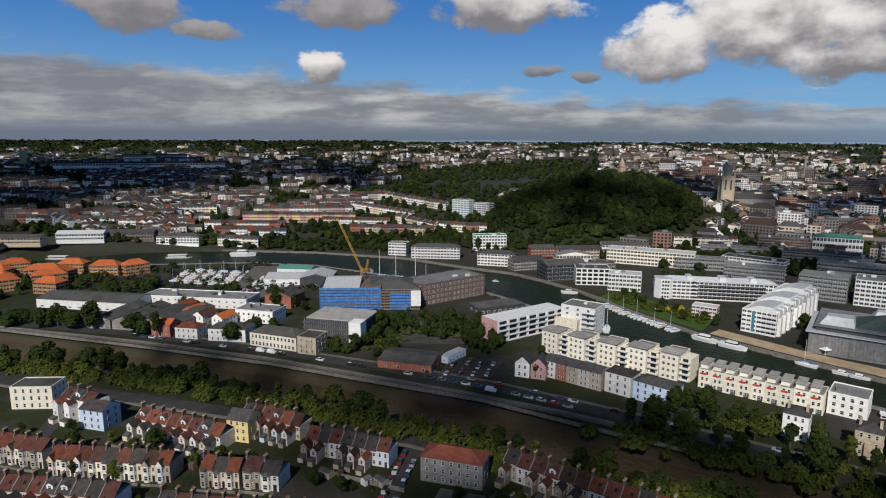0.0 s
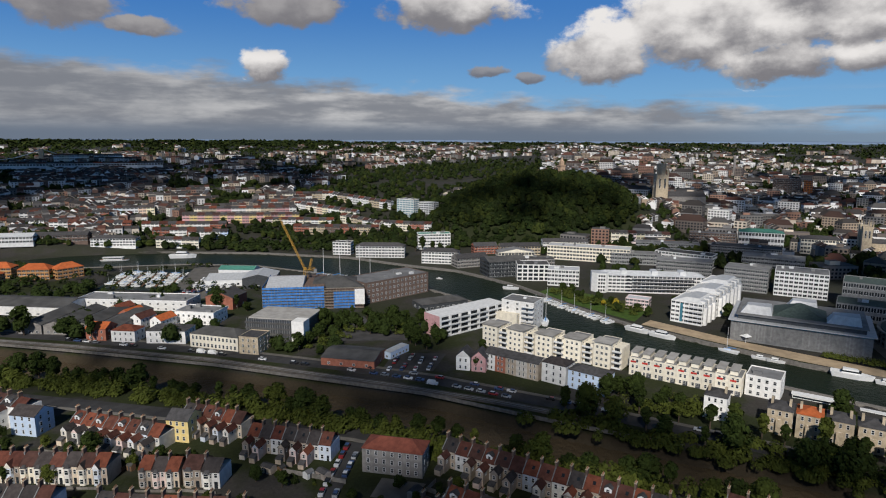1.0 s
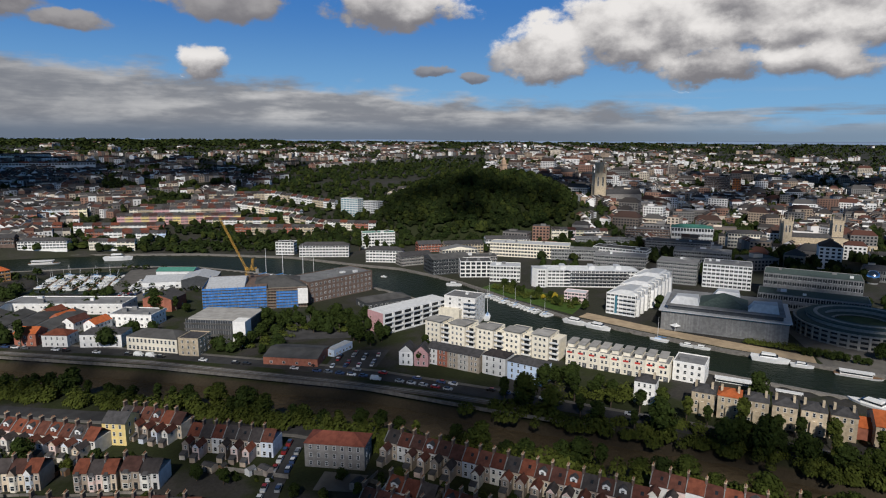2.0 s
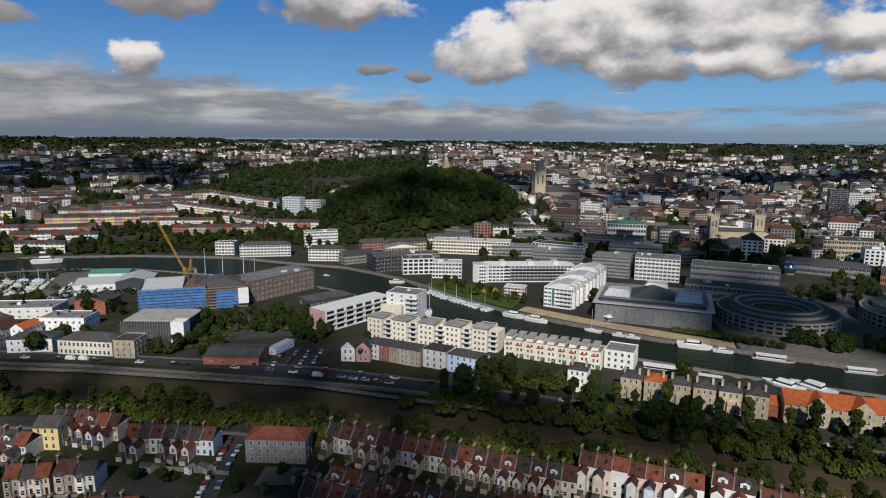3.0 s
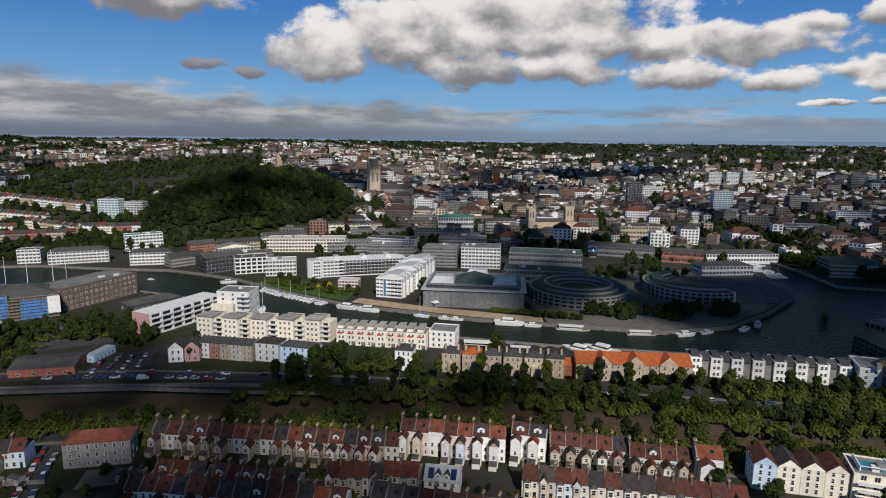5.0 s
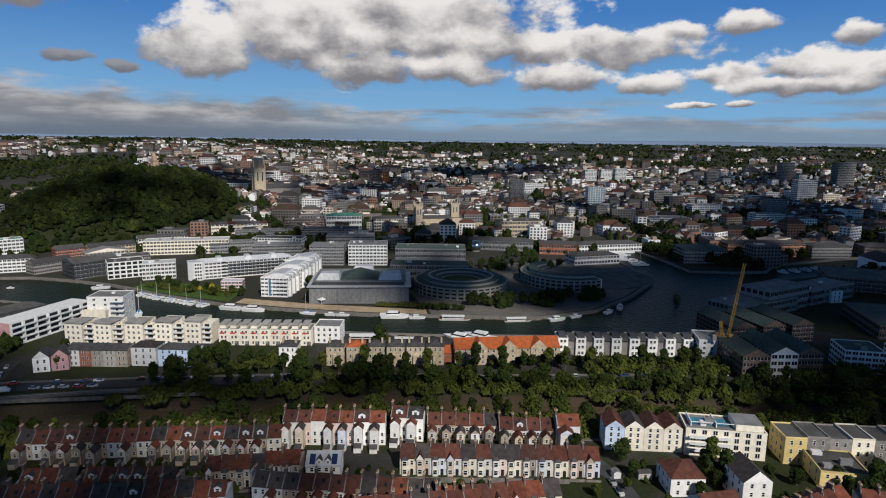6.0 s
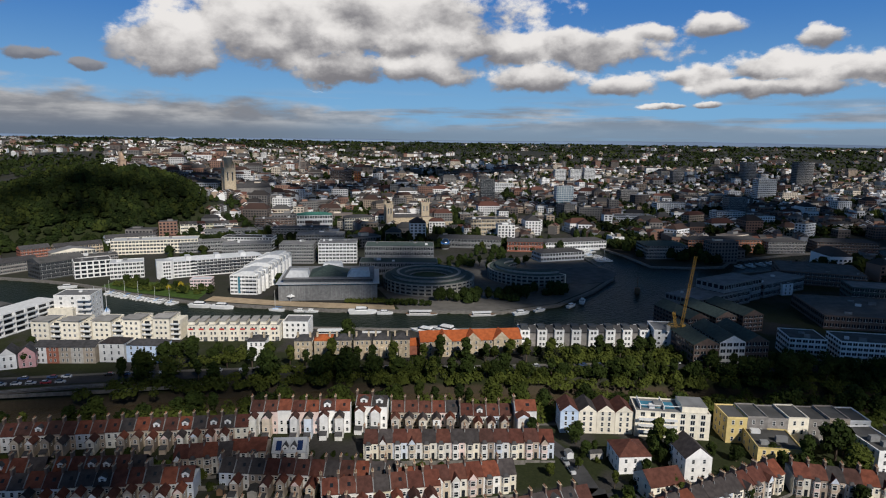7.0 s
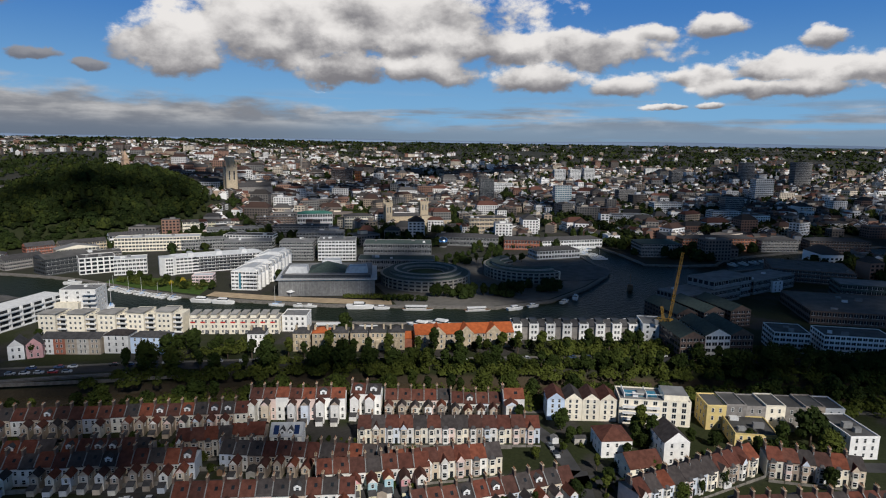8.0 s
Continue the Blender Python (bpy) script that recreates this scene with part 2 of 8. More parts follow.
STEELWHITE = mat("white_paint_steel", (0.74, 0.74, 0.72), vary=0.08, rough=0.4, bump=0)
SHEETBLUE = mat("blue_scaffold_sheet", (0.06, 0.20, 0.50), vary=0.3, scale=0.4, rough=0.6)
SCAFFOLD = mat("scaffold_tube_and_boards", (0.30, 0.26, 0.20), vary=0.2)
RED = mat("red_paint", (0.50, 0.05, 0.04), vary=0.1, rough=0.5)
BLUE = mat("blue_paint", (0.05, 0.22, 0.50), vary=0.1, rough=0.5)
ORANGE = mat("orange_paint", (0.65, 0.20, 0.05), vary=0.1)
WOOD = mat("weathered_wood", (0.20, 0.12, 0.07), vary=0.2)
CARPAINT = mat("car_paint", (0.3, 0.3, 0.3), rough=0.3, vary=0.05, bump=0, spec=0.5, choices=((0.02, 0.02, 0.022), (0.60, 0.60, 0.60), (0.70, 0.70, 0.70), (0.12, 0.13, 0.14), (0.30, 0.03, 0.03), (0.04, 0.07, 0.16), (0.35, 0.36, 0.37)))
TYRE = mat("tyre_rubber", (0.015, 0.015, 0.015), bump=0)
FARWALL = mat("far_walls", (0.5, 0.5, 0.5), vary=0.2, scale=0.02, island=True, bump=0, choices=((0.78, 0.76, 0.73), (0.36, 0.28, 0.21), (0.26, 0.15, 0.11), (0.18, 0.165, 0.155), (0.80, 0.79, 0.77), (0.15, 0.125, 0.11), (0.60, 0.52, 0.42), (0.21, 0.20, 0.19), (0.74, 0.72, 0.70)))
FARROOF = mat("far_roofs", (0.2, 0.12, 0.1), vary=0.2, scale=0.02, island=True, bump=0, choices=((0.065, 0.04, 0.033), (0.055, 0.052, 0.052), (0.11, 0.05, 0.038), (0.08, 0.076, 0.074), (0.045, 0.04, 0.038)))


def water_material(name, colour, rough):
    m = bpy.data.materials.new(name)
    m.use_nodes = True
    n = Net(m.node_tree)
    p = m.node_tree.nodes["Principled BSDF"]
    pos = n.add("ShaderNodeNewGeometry").outputs["Position"]
    big = n.noise(pos, 0.02, 4.0)
    n.put(p.inputs["Base Color"], n.mix(n.step(big, 0.3, 0.7), colour, tuple(c * 1.35 for c in colour)))
    p.inputs["Roughness"].default_value = rough
    p.inputs["Specular IOR Level"].default_value = 0.07
    b = n.t.nodes.new("ShaderNodeBump")
    b.inputs["Strength"].default_value, b.inputs["Distance"].default_value = 1.0, 1.1
    n.put(b.inputs["Height"], n.noise(pos, 0.35, 6.0))
    p.inputs["IOR"].default_value = 1.25
    n.put(p.inputs["Normal"], b.outputs[0])
    return m


HARBOURWATER = water_material("harbour_water", (0.012, 0.018, 0.011), 0.3)
RIVERWATER = water_material("river_water", (0.075, 0.056, 0.034), 0.3)

# ---- shapes ----


class Shape:
    """Collects faces with a material each, then becomes one mesh."""

    def __init__(self):
        self.v, self.f, self.k, self.mats = [], [], [], []

    def slot(self, m):
        if m not in self.mats:
            self.mats.append(m)
        return self.mats.index(m)

    def face(self, pts, m):
        i = len(self.v)
        self.v += [tuple(p) for p in pts]
        self.f.append(tuple(range(i, i + len(pts))))
        self.k.append(self.slot(m))

    def prism(self, ring, z0, z1, m, top=None, shrink=None):
        """An upright solid over a ring of plan points (counter-clockwise)."""
        k = self.slot(m)
        kt = self.slot(top or m)
        n, i = len(ring), len(self.v)
        hi = shrink or ring
        self.v += [(x, y, z0) for x, y in ring] + [(x, y, z1) for x, y in hi]
        for a in range(n):
            b = (a + 1) % n
            self.f.append((i + a, i + b, i + n + b, i + n + a))
            self.k.append(k)
        self.f.append(tuple(range(i + n, i + 2 * n)))
        self.k.append(kt)
        self.f.append(tuple(range(i + n - 1, i - 1, -1)))
        self.k.append(k)
        return self

    def box(self, x0, y0, z0, x1, y1, z1, m, top=None):
        return self.prism([(x0, y0), (x1, y0), (x1, y1), (x0, y1)], z0, z1, m, top)

    def gable(self, x0, y0, x1, y1, z0, z1, m, along="x", wall=None, over=0.25, thick=0.18):
        """A pitched roof of two thick slopes, with gable walls under it."""
        if along == "x":
            ym = (y0 + y1) / 2
            lo = z0 - over * (z1 - z0) / (ym - y0)
            for ya in (y0 - over, y1 + over):
                a, b, c, d = (x0, ya, lo), (x1, ya, lo), (x1, ym, z1), (x0, ym, z1)
                self.slab((a, b, c, d) if ya < ym else (b, a, d, c), thick, m)
            if wall:
                self.face([(x0, y1, z0), (x0, y0, z0), (x0, ym, z1)], wall)
                self.face([(x1, y0, z0), (x1, y1, z0), (x1, ym, z1)], wall)
        else:
            xm = (x0 + x1) / 2
            lo = z0 - over * (z1 - z0) / (xm - x0)
            for xa in (x0 - over, x1 + over):
                a, b, c, d = (xa, y1, lo), (xa, y0, lo), (xm, y0, z1), (xm, y1, z1)
                self.slab((a, b, c, d) if xa < xm else (b, a, d, c), thick, m)
            if wall:
                self.face([(x0, y0, z0), (x1, y0, z0), (xm, y0, z1)], wall)
                self.face([(x1, y1, z0), (x0, y1, z0), (xm, y1, z1)], wall)
        return self

    def slab(self, quad, thick, m):
        q = [Vector(p) for p in quad]
        up = (q[1] - q[0]).cross(q[3] - q[0]).normalized() * thick
        i, k = len(self.v), self.slot(m)
        self.v += [tuple(p) for p in q] + [tuple(p + up) for p in q]
        for f in ((0, 3, 2, 1), (4, 5, 6, 7), (0, 1, 5, 4), (1, 2, 6, 5), (2, 3, 7, 6), (3, 0, 4, 7)):
            self.f.append(tuple(i + a for a in f))
            self.k.append(k)

    def hip(self, x0, y0, x1, y1, z0, z1, m, over=0.3):
        x0, y0, x1, y1 = x0 - over, y0 - over, x1 + over, y1 + over
        s = min(x1 - x0, y1 - y0) / 2
        if x1 - x0 >= y1 - y0:
            r = [(x0 + s, y0 + s), (x1 - s + 0.01, y0 + s), (x1 - s + 0.01, y0 + s + 0.02), (x0 + s, y0 + s + 0.02)]
        else:
            r = [(x0 + s, y0 + s), (x0 + s + 0.02, y0 + s), (x0 + s + 0.02, y1 - s), (x0 + s, y1 - s)]
        return self.prism([(x0, y0), (x1, y0), (x1, y1), (x0, y1)], z0, z1, m, None, r)

    def tube(self, a, b, r, m, sides=6, r2=None):
        a, b = Vector(a), Vector(b)
        d = (b - a).normalized()
        u = d.orthogonal().normalized()
        w = d.cross(u)
        i, k = len(self.v), self.slot(m)
        r2 = r if r2 is None else r2
        for p, q in ((a, r), (b, r2)):
            for s in range(sides):
                t = 2 * math.pi * s / sides
                self.v.append(tuple(p + (u * math.cos(t) + w * math.sin(t)) * q))
        for s in range(sides):
            e = (s + 1) % sides
            self.f.append((i + s, i + e, i + sides + e, i + sides + s))
            self.k.append(k)
        self.f.append(tuple(range(i + sides, i + 2 * sides)))
        self.k.append(k)
        self.f.append(tuple(range(i + sides - 1, i - 1, -1)))
        self.k.append(k)
        return self

    def arc(self, r0, r1, a0, a1, z0, z1, seg, m):
        """A curved solid between two radii and two angles, in one skin."""
        k, i = self.slot(m), len(self.v)
        full = a1 - a0 >= 359
        n = seg if full else seg + 1
        for j in range(n):
            a = radians(a0 + (a1 - a0) * j / seg)
            for r, z in ((r0, z0), (r1, z0), (r1, z1), (r0, z1)):
                self.v.append((r * math.cos(a), r * math.sin(a), z))
        for j in range(seg):
            p, q = i + 4 * j, i + 4 * ((j + 1) % n)
            for b in range(4):
                c = (b + 1) % 4
                self.f.append((p + b, p + c, q + c, q + b))
                self.k.append(k)
        if not full:
            self.f += [(i + 3, i + 2, i + 1, i), tuple(i + 4 * seg + b for b in range(4))]
            self.k += [k, k]
        return self

    def ball(self, c, r, m, seg=8, rings=5, squash=1.0):
        i, k = len(self.v), self.slot(m)
        for a in range(rings + 1):
            th = math.pi * a / rings
            for b in range(seg):
                ph = 2 * math.pi * b / seg
                self.v.append((c[0] + r * math.sin(th) * math.cos(ph), c[1] + r * math.sin(th) * math.sin(ph), c[2] + r * squash * math.cos(th)))
        for a in range(rings):
            for b in range(seg):
                e = (b + 1) % seg
                self.f.append((i + a * seg + b, i + (a + 1) * seg + b, i + (a + 1) * seg + e, i + a * seg + e))
                self.k.append(k)
        return self

    def mesh(self, name, smooth=False):
        me = bpy.data.meshes.new(name)
        me.from_pydata(self.v, [], self.f)
        for m in self.mats:
            me.materials.append(m)
        me.polygons.foreach_set("material_index", self.k)
        if smooth:
            me.polygons.foreach_set("use_smooth", [True] * len(self.f))
        me.update()
        return me


def part(name, shape, parent, label="", at=None, smooth=False):
    """One mesh object under a thing or a part."""
    me = shape.mesh(name, smooth) if isinstance(shape, Shape) else shape
    ob = new(name, me)
    ob.parent = parent
    if at is not None:
        ob.matrix_basis = at
    return tagged(ob, label)


def thing(name, label, category, x, y, z, rot=0.0, group="", kind=""):
    ob = new(name)
    ob.empty_display_size = 0.5
    ob.matrix_basis = pose(x, y, z, 0, 0, rot)
    return tagged(ob, label, category, group, kind)


WINDOWS = {}


def window_mesh(w, h, frame_mat=None, glass=None):
    """A window in one welded skin: surround, bars, sill and set-back panes. It faces -y, origin at its lower middle."""
    frame_mat, glass = frame_mat or FRAME, glass or GLASS
    key = (round(w, 2), round(h, 2), frame_mat.name, glass.name)
    if key not in WINDOWS:
        t = 0.09 if w < 1.6 else 0.12
        xs, zs = [-w / 2, -w / 2 + t], [-0.08, 0.0]
        if w < 1.6:
            zs += [h * 0.48, h * 0.48 + 0.07]
        else:
            n = int(w / 1.1) + 1
            for q in range(1, n):
                xs += [-w / 2 + w * q / n - 0.04, -w / 2 + w * q / n + 0.04]
        xs, zs = xs + [w / 2 - t, w / 2], zs + [h - t, h]
        s, weld = Shape(), {}

        def put(m, *pts):
            for p in pts:
                if p not in weld:
                    weld[p] = len(s.v)
                    s.v.append(p)
            s.f.append(tuple(weld[p] for p in pts))
            s.k.append(s.slot(m))

        f, g, e = -0.07, -0.012, 0.05
        for i, (x0, x1) in enumerate(zip(xs, xs[1:])):
            for j, (z0, z1) in enumerate(zip(zs, zs[1:])):
                if i % 2 and j % 2:
                    put(glass, (x0, g, z0), (x1, g, z0), (x1, g, z1), (x0, g, z1))
                    for (xa, za), (xb, zb) in (((x0, z0), (x1, z0)), ((x1, z0), (x1, z1)), ((x1, z1), (x0, z1)), ((x0, z1), (x0, z0))):
                        put(frame_mat, (xa, f, za), (xb, f, zb), (xb, g, zb), (xa, g, za))
                else:
                    put(frame_mat, (x0, f, z0), (x1, f, z0), (x1, f, z1), (x0, f, z1))
            put(frame_mat, (x1, f, zs[0]), (x0, f, zs[0]), (x0, e, zs[0]), (x1, e, zs[0]))
            put(frame_mat, (x0, f, zs[-1]), (x1, f, zs[-1]), (x1, e, zs[-1]), (x0, e, zs[-1]))
        for z0, z1 in zip(zs, zs[1:]):
            put(frame_mat, (xs[0], f, z0), (xs[0], f, z1), (xs[0], e, z1), (xs[0], e, z0))
            put(frame_mat, (xs[-1], f, z1), (xs[-1], f, z0), (xs[-1], e, z0), (xs[-1], e, z1))
        WINDOWS[key] = s.mesh("window")
    return WINDOWS[key]


def windows_on(parent, side, length, depth, storeys, bays, ww, wh, sill=1.0, storey=2.9, frame_mat=None, glass=None, z0=0.0, margin=0.8, skip=()):
    """A grid of windows on one face of a w by d block: front, back, left or right."""
    me = window_mesh(ww, wh, frame_mat, glass)
    run = length if side in ("front", "back") else depth
    for s in range(storeys):
        for b in range(bays):
            if (s, b) in skip:
                continue
            q = margin + (run - 2 * margin) * (b + 0.5) / bays
            z = z0 + s * storey + sill
            at = {"front": pose(q, 0, z), "back": pose(q, depth, z, 0, 0, 180), "left": pose(0, q, z, 0, 0, -90), "right": pose(length, q, z, 0, 0, 90)}[side]
            part("window", me, parent, at=at)


def block(name, label, category, x, y, z, rot, w, d, h, wall, roof, storeys=3, bays=6, side_bays=2, ww=1.2, wh=1.6, style="flat", rise=2.5, frame_mat=None, glass=None, parapet=0.5, units=0, group="", sill=0.9, faces="flr", foot=1.5):
    """A building of one block: walls down to the ground, roof, and every window on its seen faces."""
    ob = thing(name, label, category, x, y, z, rot, group)
    s = Shape()
    s.box(0, 0, -foot, w, d, h, wall)
    part("wall", s, ob)
    r = Shape()
    if style == "flat":
        p = 0.3
        r.box(p, p, h, w - p, d - p, h + 0.08, roof)
        r.box(-0.06, -0.06, h, w + 0.06, p, h + parapet, wall)
        r.box(-0.06, d - p, h, w + 0.06, d + 0.06, h + parapet, wall)
        r.box(-0.06, p, h, p, d - p, h + parapet, wall)
        r.box(w - p, p, h, w + 0.06, d - p, h + parapet, wall)
    elif style == "gable":
        r.gable(-0.2, 0, w + 0.2, d, h, h + rise, roof, "x", wall)
    elif style == "cross":
        r.gable(0, -0.2, w, d + 0.2, h, h + rise, roof, "y", wall)
    elif style == "hip":
        r.hip(0, 0, w, d, h, h + rise, roof)
    part("roof", r, ob)
    rng = random.Random(int(x * 7 + y * 13))
    for _ in range(units):
        ux, uy = rng.uniform(1.5, max(2, w - 5)), rng.uniform(1.5, max(2, d - 4))
        u = Shape().box(ux, uy, h + 0.08, ux + rng.uniform(1.5, 4), uy + rng.uniform(1.2, 2.5), h + rng.uniform(1, 2.2), rng.choice((PALE, CONCRETE, FELT)))
        part("roof_plant_unit", u, ob)
    st = h / storeys
    c, q = math.cos(radians(rot)), math.sin(radians(rot))
    if (-c) * -x + (-q) * (-40 - y) < 0:        # sides turned away from the camera get no windows
        faces = faces.replace("l", "")
    if c * -(x + c * w) + q * (-40 - y - q * w) < 0:
        faces = faces.replace("r", "")
    if "f" in faces:
        windows_on(ob, "front", w, d, storeys, bays, ww, wh, sill, st, frame_mat, glass)
    if "l" in faces and side_bays:
        windows_on(ob, "left", w, d, storeys, side_bays, ww, wh, sill, st, frame_mat, glass)
    if "r" in faces and side_bays:
        windows_on(ob, "right", w, d, storeys, side_bays, ww, wh, sill, st, frame_mat, glass)
    return ob


# ---- land and water ----
HARBOUR = [(-900, 800), (-305, 712), (-192, 684), (-85, 664), (11, 630), (93, 580), (138, 525), (171, 492), (186, 459), (198, 425), (204, 395), (208, 362), (222, 306),
           (242, 266), (265, 222), (292, 185), (330, 132), (371, 110), (424, 107), (474, 111), (505, 122), (513, 137), (562, 180), (625, 230), (640, 215), (582, 141),
           (544, 103), (562, 73), (587, 50), (625, 50), (700, 10), (820, -70), (790, -110), (655, -25), (576, 26), (554, 39), (467, 46), (381, 40), (340, 58), (300, 112),
           (262, 160), (222, 218), (196, 258), (160, 326), (158, 362), (143, 404), (125, 444), (85, 490), (9, 562), (-47, 588), (-132, 597), (-275, 634), (-900, 735)]
RIVER = [(-640, 610), (-320, 472), (-177, 398), (-92, 349), (-19, 304), (75, 238), (113, 198), (178, 139), (197, 110), (262, 22), (332, -80), (480, -300),
         (455, -315), (310, -92), (240, 10), (182, 94), (162, 120), (95, 178), (62, 210), (0, 264), (-68, 310), (-160, 356), (-330, 425), (-640, 560)]


def banded(name, label, category, x, y, z, rot, w, d, h, wall, roof, storeys, style="flat", rise=3.0, frame_mat=None, glass=None, bay=3.0, share=0.55, units=0, group="", parapet=0.4, foot=3.0):
    """A larger building whose storeys are long bands of panes between piers; each storey's glazing is a part."""
    ob = block(name, label, category, x, y, z, rot, w, d, h, wall, roof, storeys, 0, 0, style=style, rise=rise, units=units, group=group, parapet=parapet, faces="", foot=foot)
    frame_mat, glass = frame_mat or FRAME, glass or GLASS
    st = h / storeys
    far = math.hypot(x, y) > 480                # too small to pick apart
    s = Shape()
    for k in range(storeys):
        z0, z1 = k * st + st * (0.9 - share), k * st + st * 0.88
        s = s if far else Shape()
        n = max(2, int(w / bay))
        for i in range(n):
            a, b = w * (i + 0.12) / n, w * (i + 0.88) / n
            s.box(a, -0.07, z0 - 0.12, b, 0.05, z0, frame_mat)
            s.box((a + b) / 2 - 0.06, -0.07, z0, (a + b) / 2 + 0.06, 0.0, z1, frame_mat)
            s.face([(a, -0.03, z0), (b, -0.03, z0), (b, -0.03, z1), (a, -0.03, z1)], glass)
        n = max(1, int(d / bay))
        for i in range(n):
            a, b = d * (i + 0.15) / n, d * (i + 0.85) / n
            s.face([(w + 0.03, a, z0), (w + 0.03, b, z0), (w + 0.03, b, z1), (w + 0.03, a, z1)], glass)
            s.face([(-0.03, b, z0), (-0.03, a, z0), (-0.03, a, z1), (-0.03, b, z1)], glass)
            s.box(w, a, z0 - 0.12, w + 0.07, b, z0, frame_mat)
        if not far or k == storeys - 1:
            tagged(part("window_band", s, ob), kind="stuff")
    return ob


BASIN = [(-112, 512), (-104, 584), (-46, 572), (-58, 484)]


def ground_z(x, y):
    """Height of the land: flat by the harbour, rising to the suburbs and a wooded hill."""
    dx, dy = x, y + 30.0
    D = math.hypot(dx, dy)
    az = math.degrees(math.atan2(dx, dy))
    def lerp(pts):
        if D <= pts[0][0]:
            return pts[0][1]
        for (a, za), (b, zb) in zip(pts, pts[1:]):
            if D <= b:
                s = (D - a) / (b - a)
                return za + (zb - za) * s
        return pts[-1][1]
    hilly = lerp(((690, 1.5), (760, 12), (900, 34), (1080, 50), (1400, 66), (1900, 79), (2700, 89), (4000, 96), (6000, 99)))
    flat = lerp(((800, 1.5), (1000, 7), (1400, 19), (2000, 42), (2700, 62), (4000, 86), (6000, 97)))
    w = min(1.0, max(0.0, (az - 28.0) / 22.0))
    w = w * w * (3 - 2 * w)
    z = hilly * (1 - w) + flat * w
    hx, hy = 358.0, 692.0
    ca, sa = math.cos(math.radians(-30)), math.sin(math.radians(-30))
    a = ((x - hx) * ca + (y - hy) * sa) / 118.0
    b = (-(x - hx) * sa + (y - hy) * ca) / 90.0
    z += (67 - min(z, 55)) * math.exp(-(a * a + b * b) ** 1.4)
    return z


def inside_depth(px, py, ring):
    """Signed distance to the edge of a ring of plan points, positive inside."""
    best = np.full(px.shape, 1e9)
    sign = np.zeros(px.shape, bool)
    n = len(ring)
    for i in range(n):
        ax, ay = ring[i]
        bx, by = ring[(i + 1) % n]
        ex, ey = bx - ax, by - ay
        s = np.clip(((px - ax) * ex + (py - ay) * ey) / (ex * ex + ey * ey), 0, 1)
        best = np.minimum(best, np.hypot(px - ax - s * ex, py - ay - s * ey))
        cross = (ay > py) != (by > py)
        sign ^= cross & (px < ax + (py - ay) * ex / (ey if ey else 1e-9))
    return np.where(sign, best, -best)


def wet(x, y, margin=0.0):
    p, q = np.array([float(x)]), np.array([float(y)])
    return inside_depth(p, q, HARBOUR)[0] > -margin or inside_depth(p, q, RIVER)[0] > -margin


def steps(core0, core1, step, far0, far1):
    mid = list(np.arange(core0, core1 + 0.1, step))
    lo, hi, a, b, s = [], [], core0, core1, step
    while a > far0:
        s *= 1.12
        a -= s
        lo.append(max(a, far0))
    s = step
    while b < far1:
        s *= 1.12
        b += s
        hi.append(min(b, far1))
    return np.array(lo[::-1] + mid + hi)


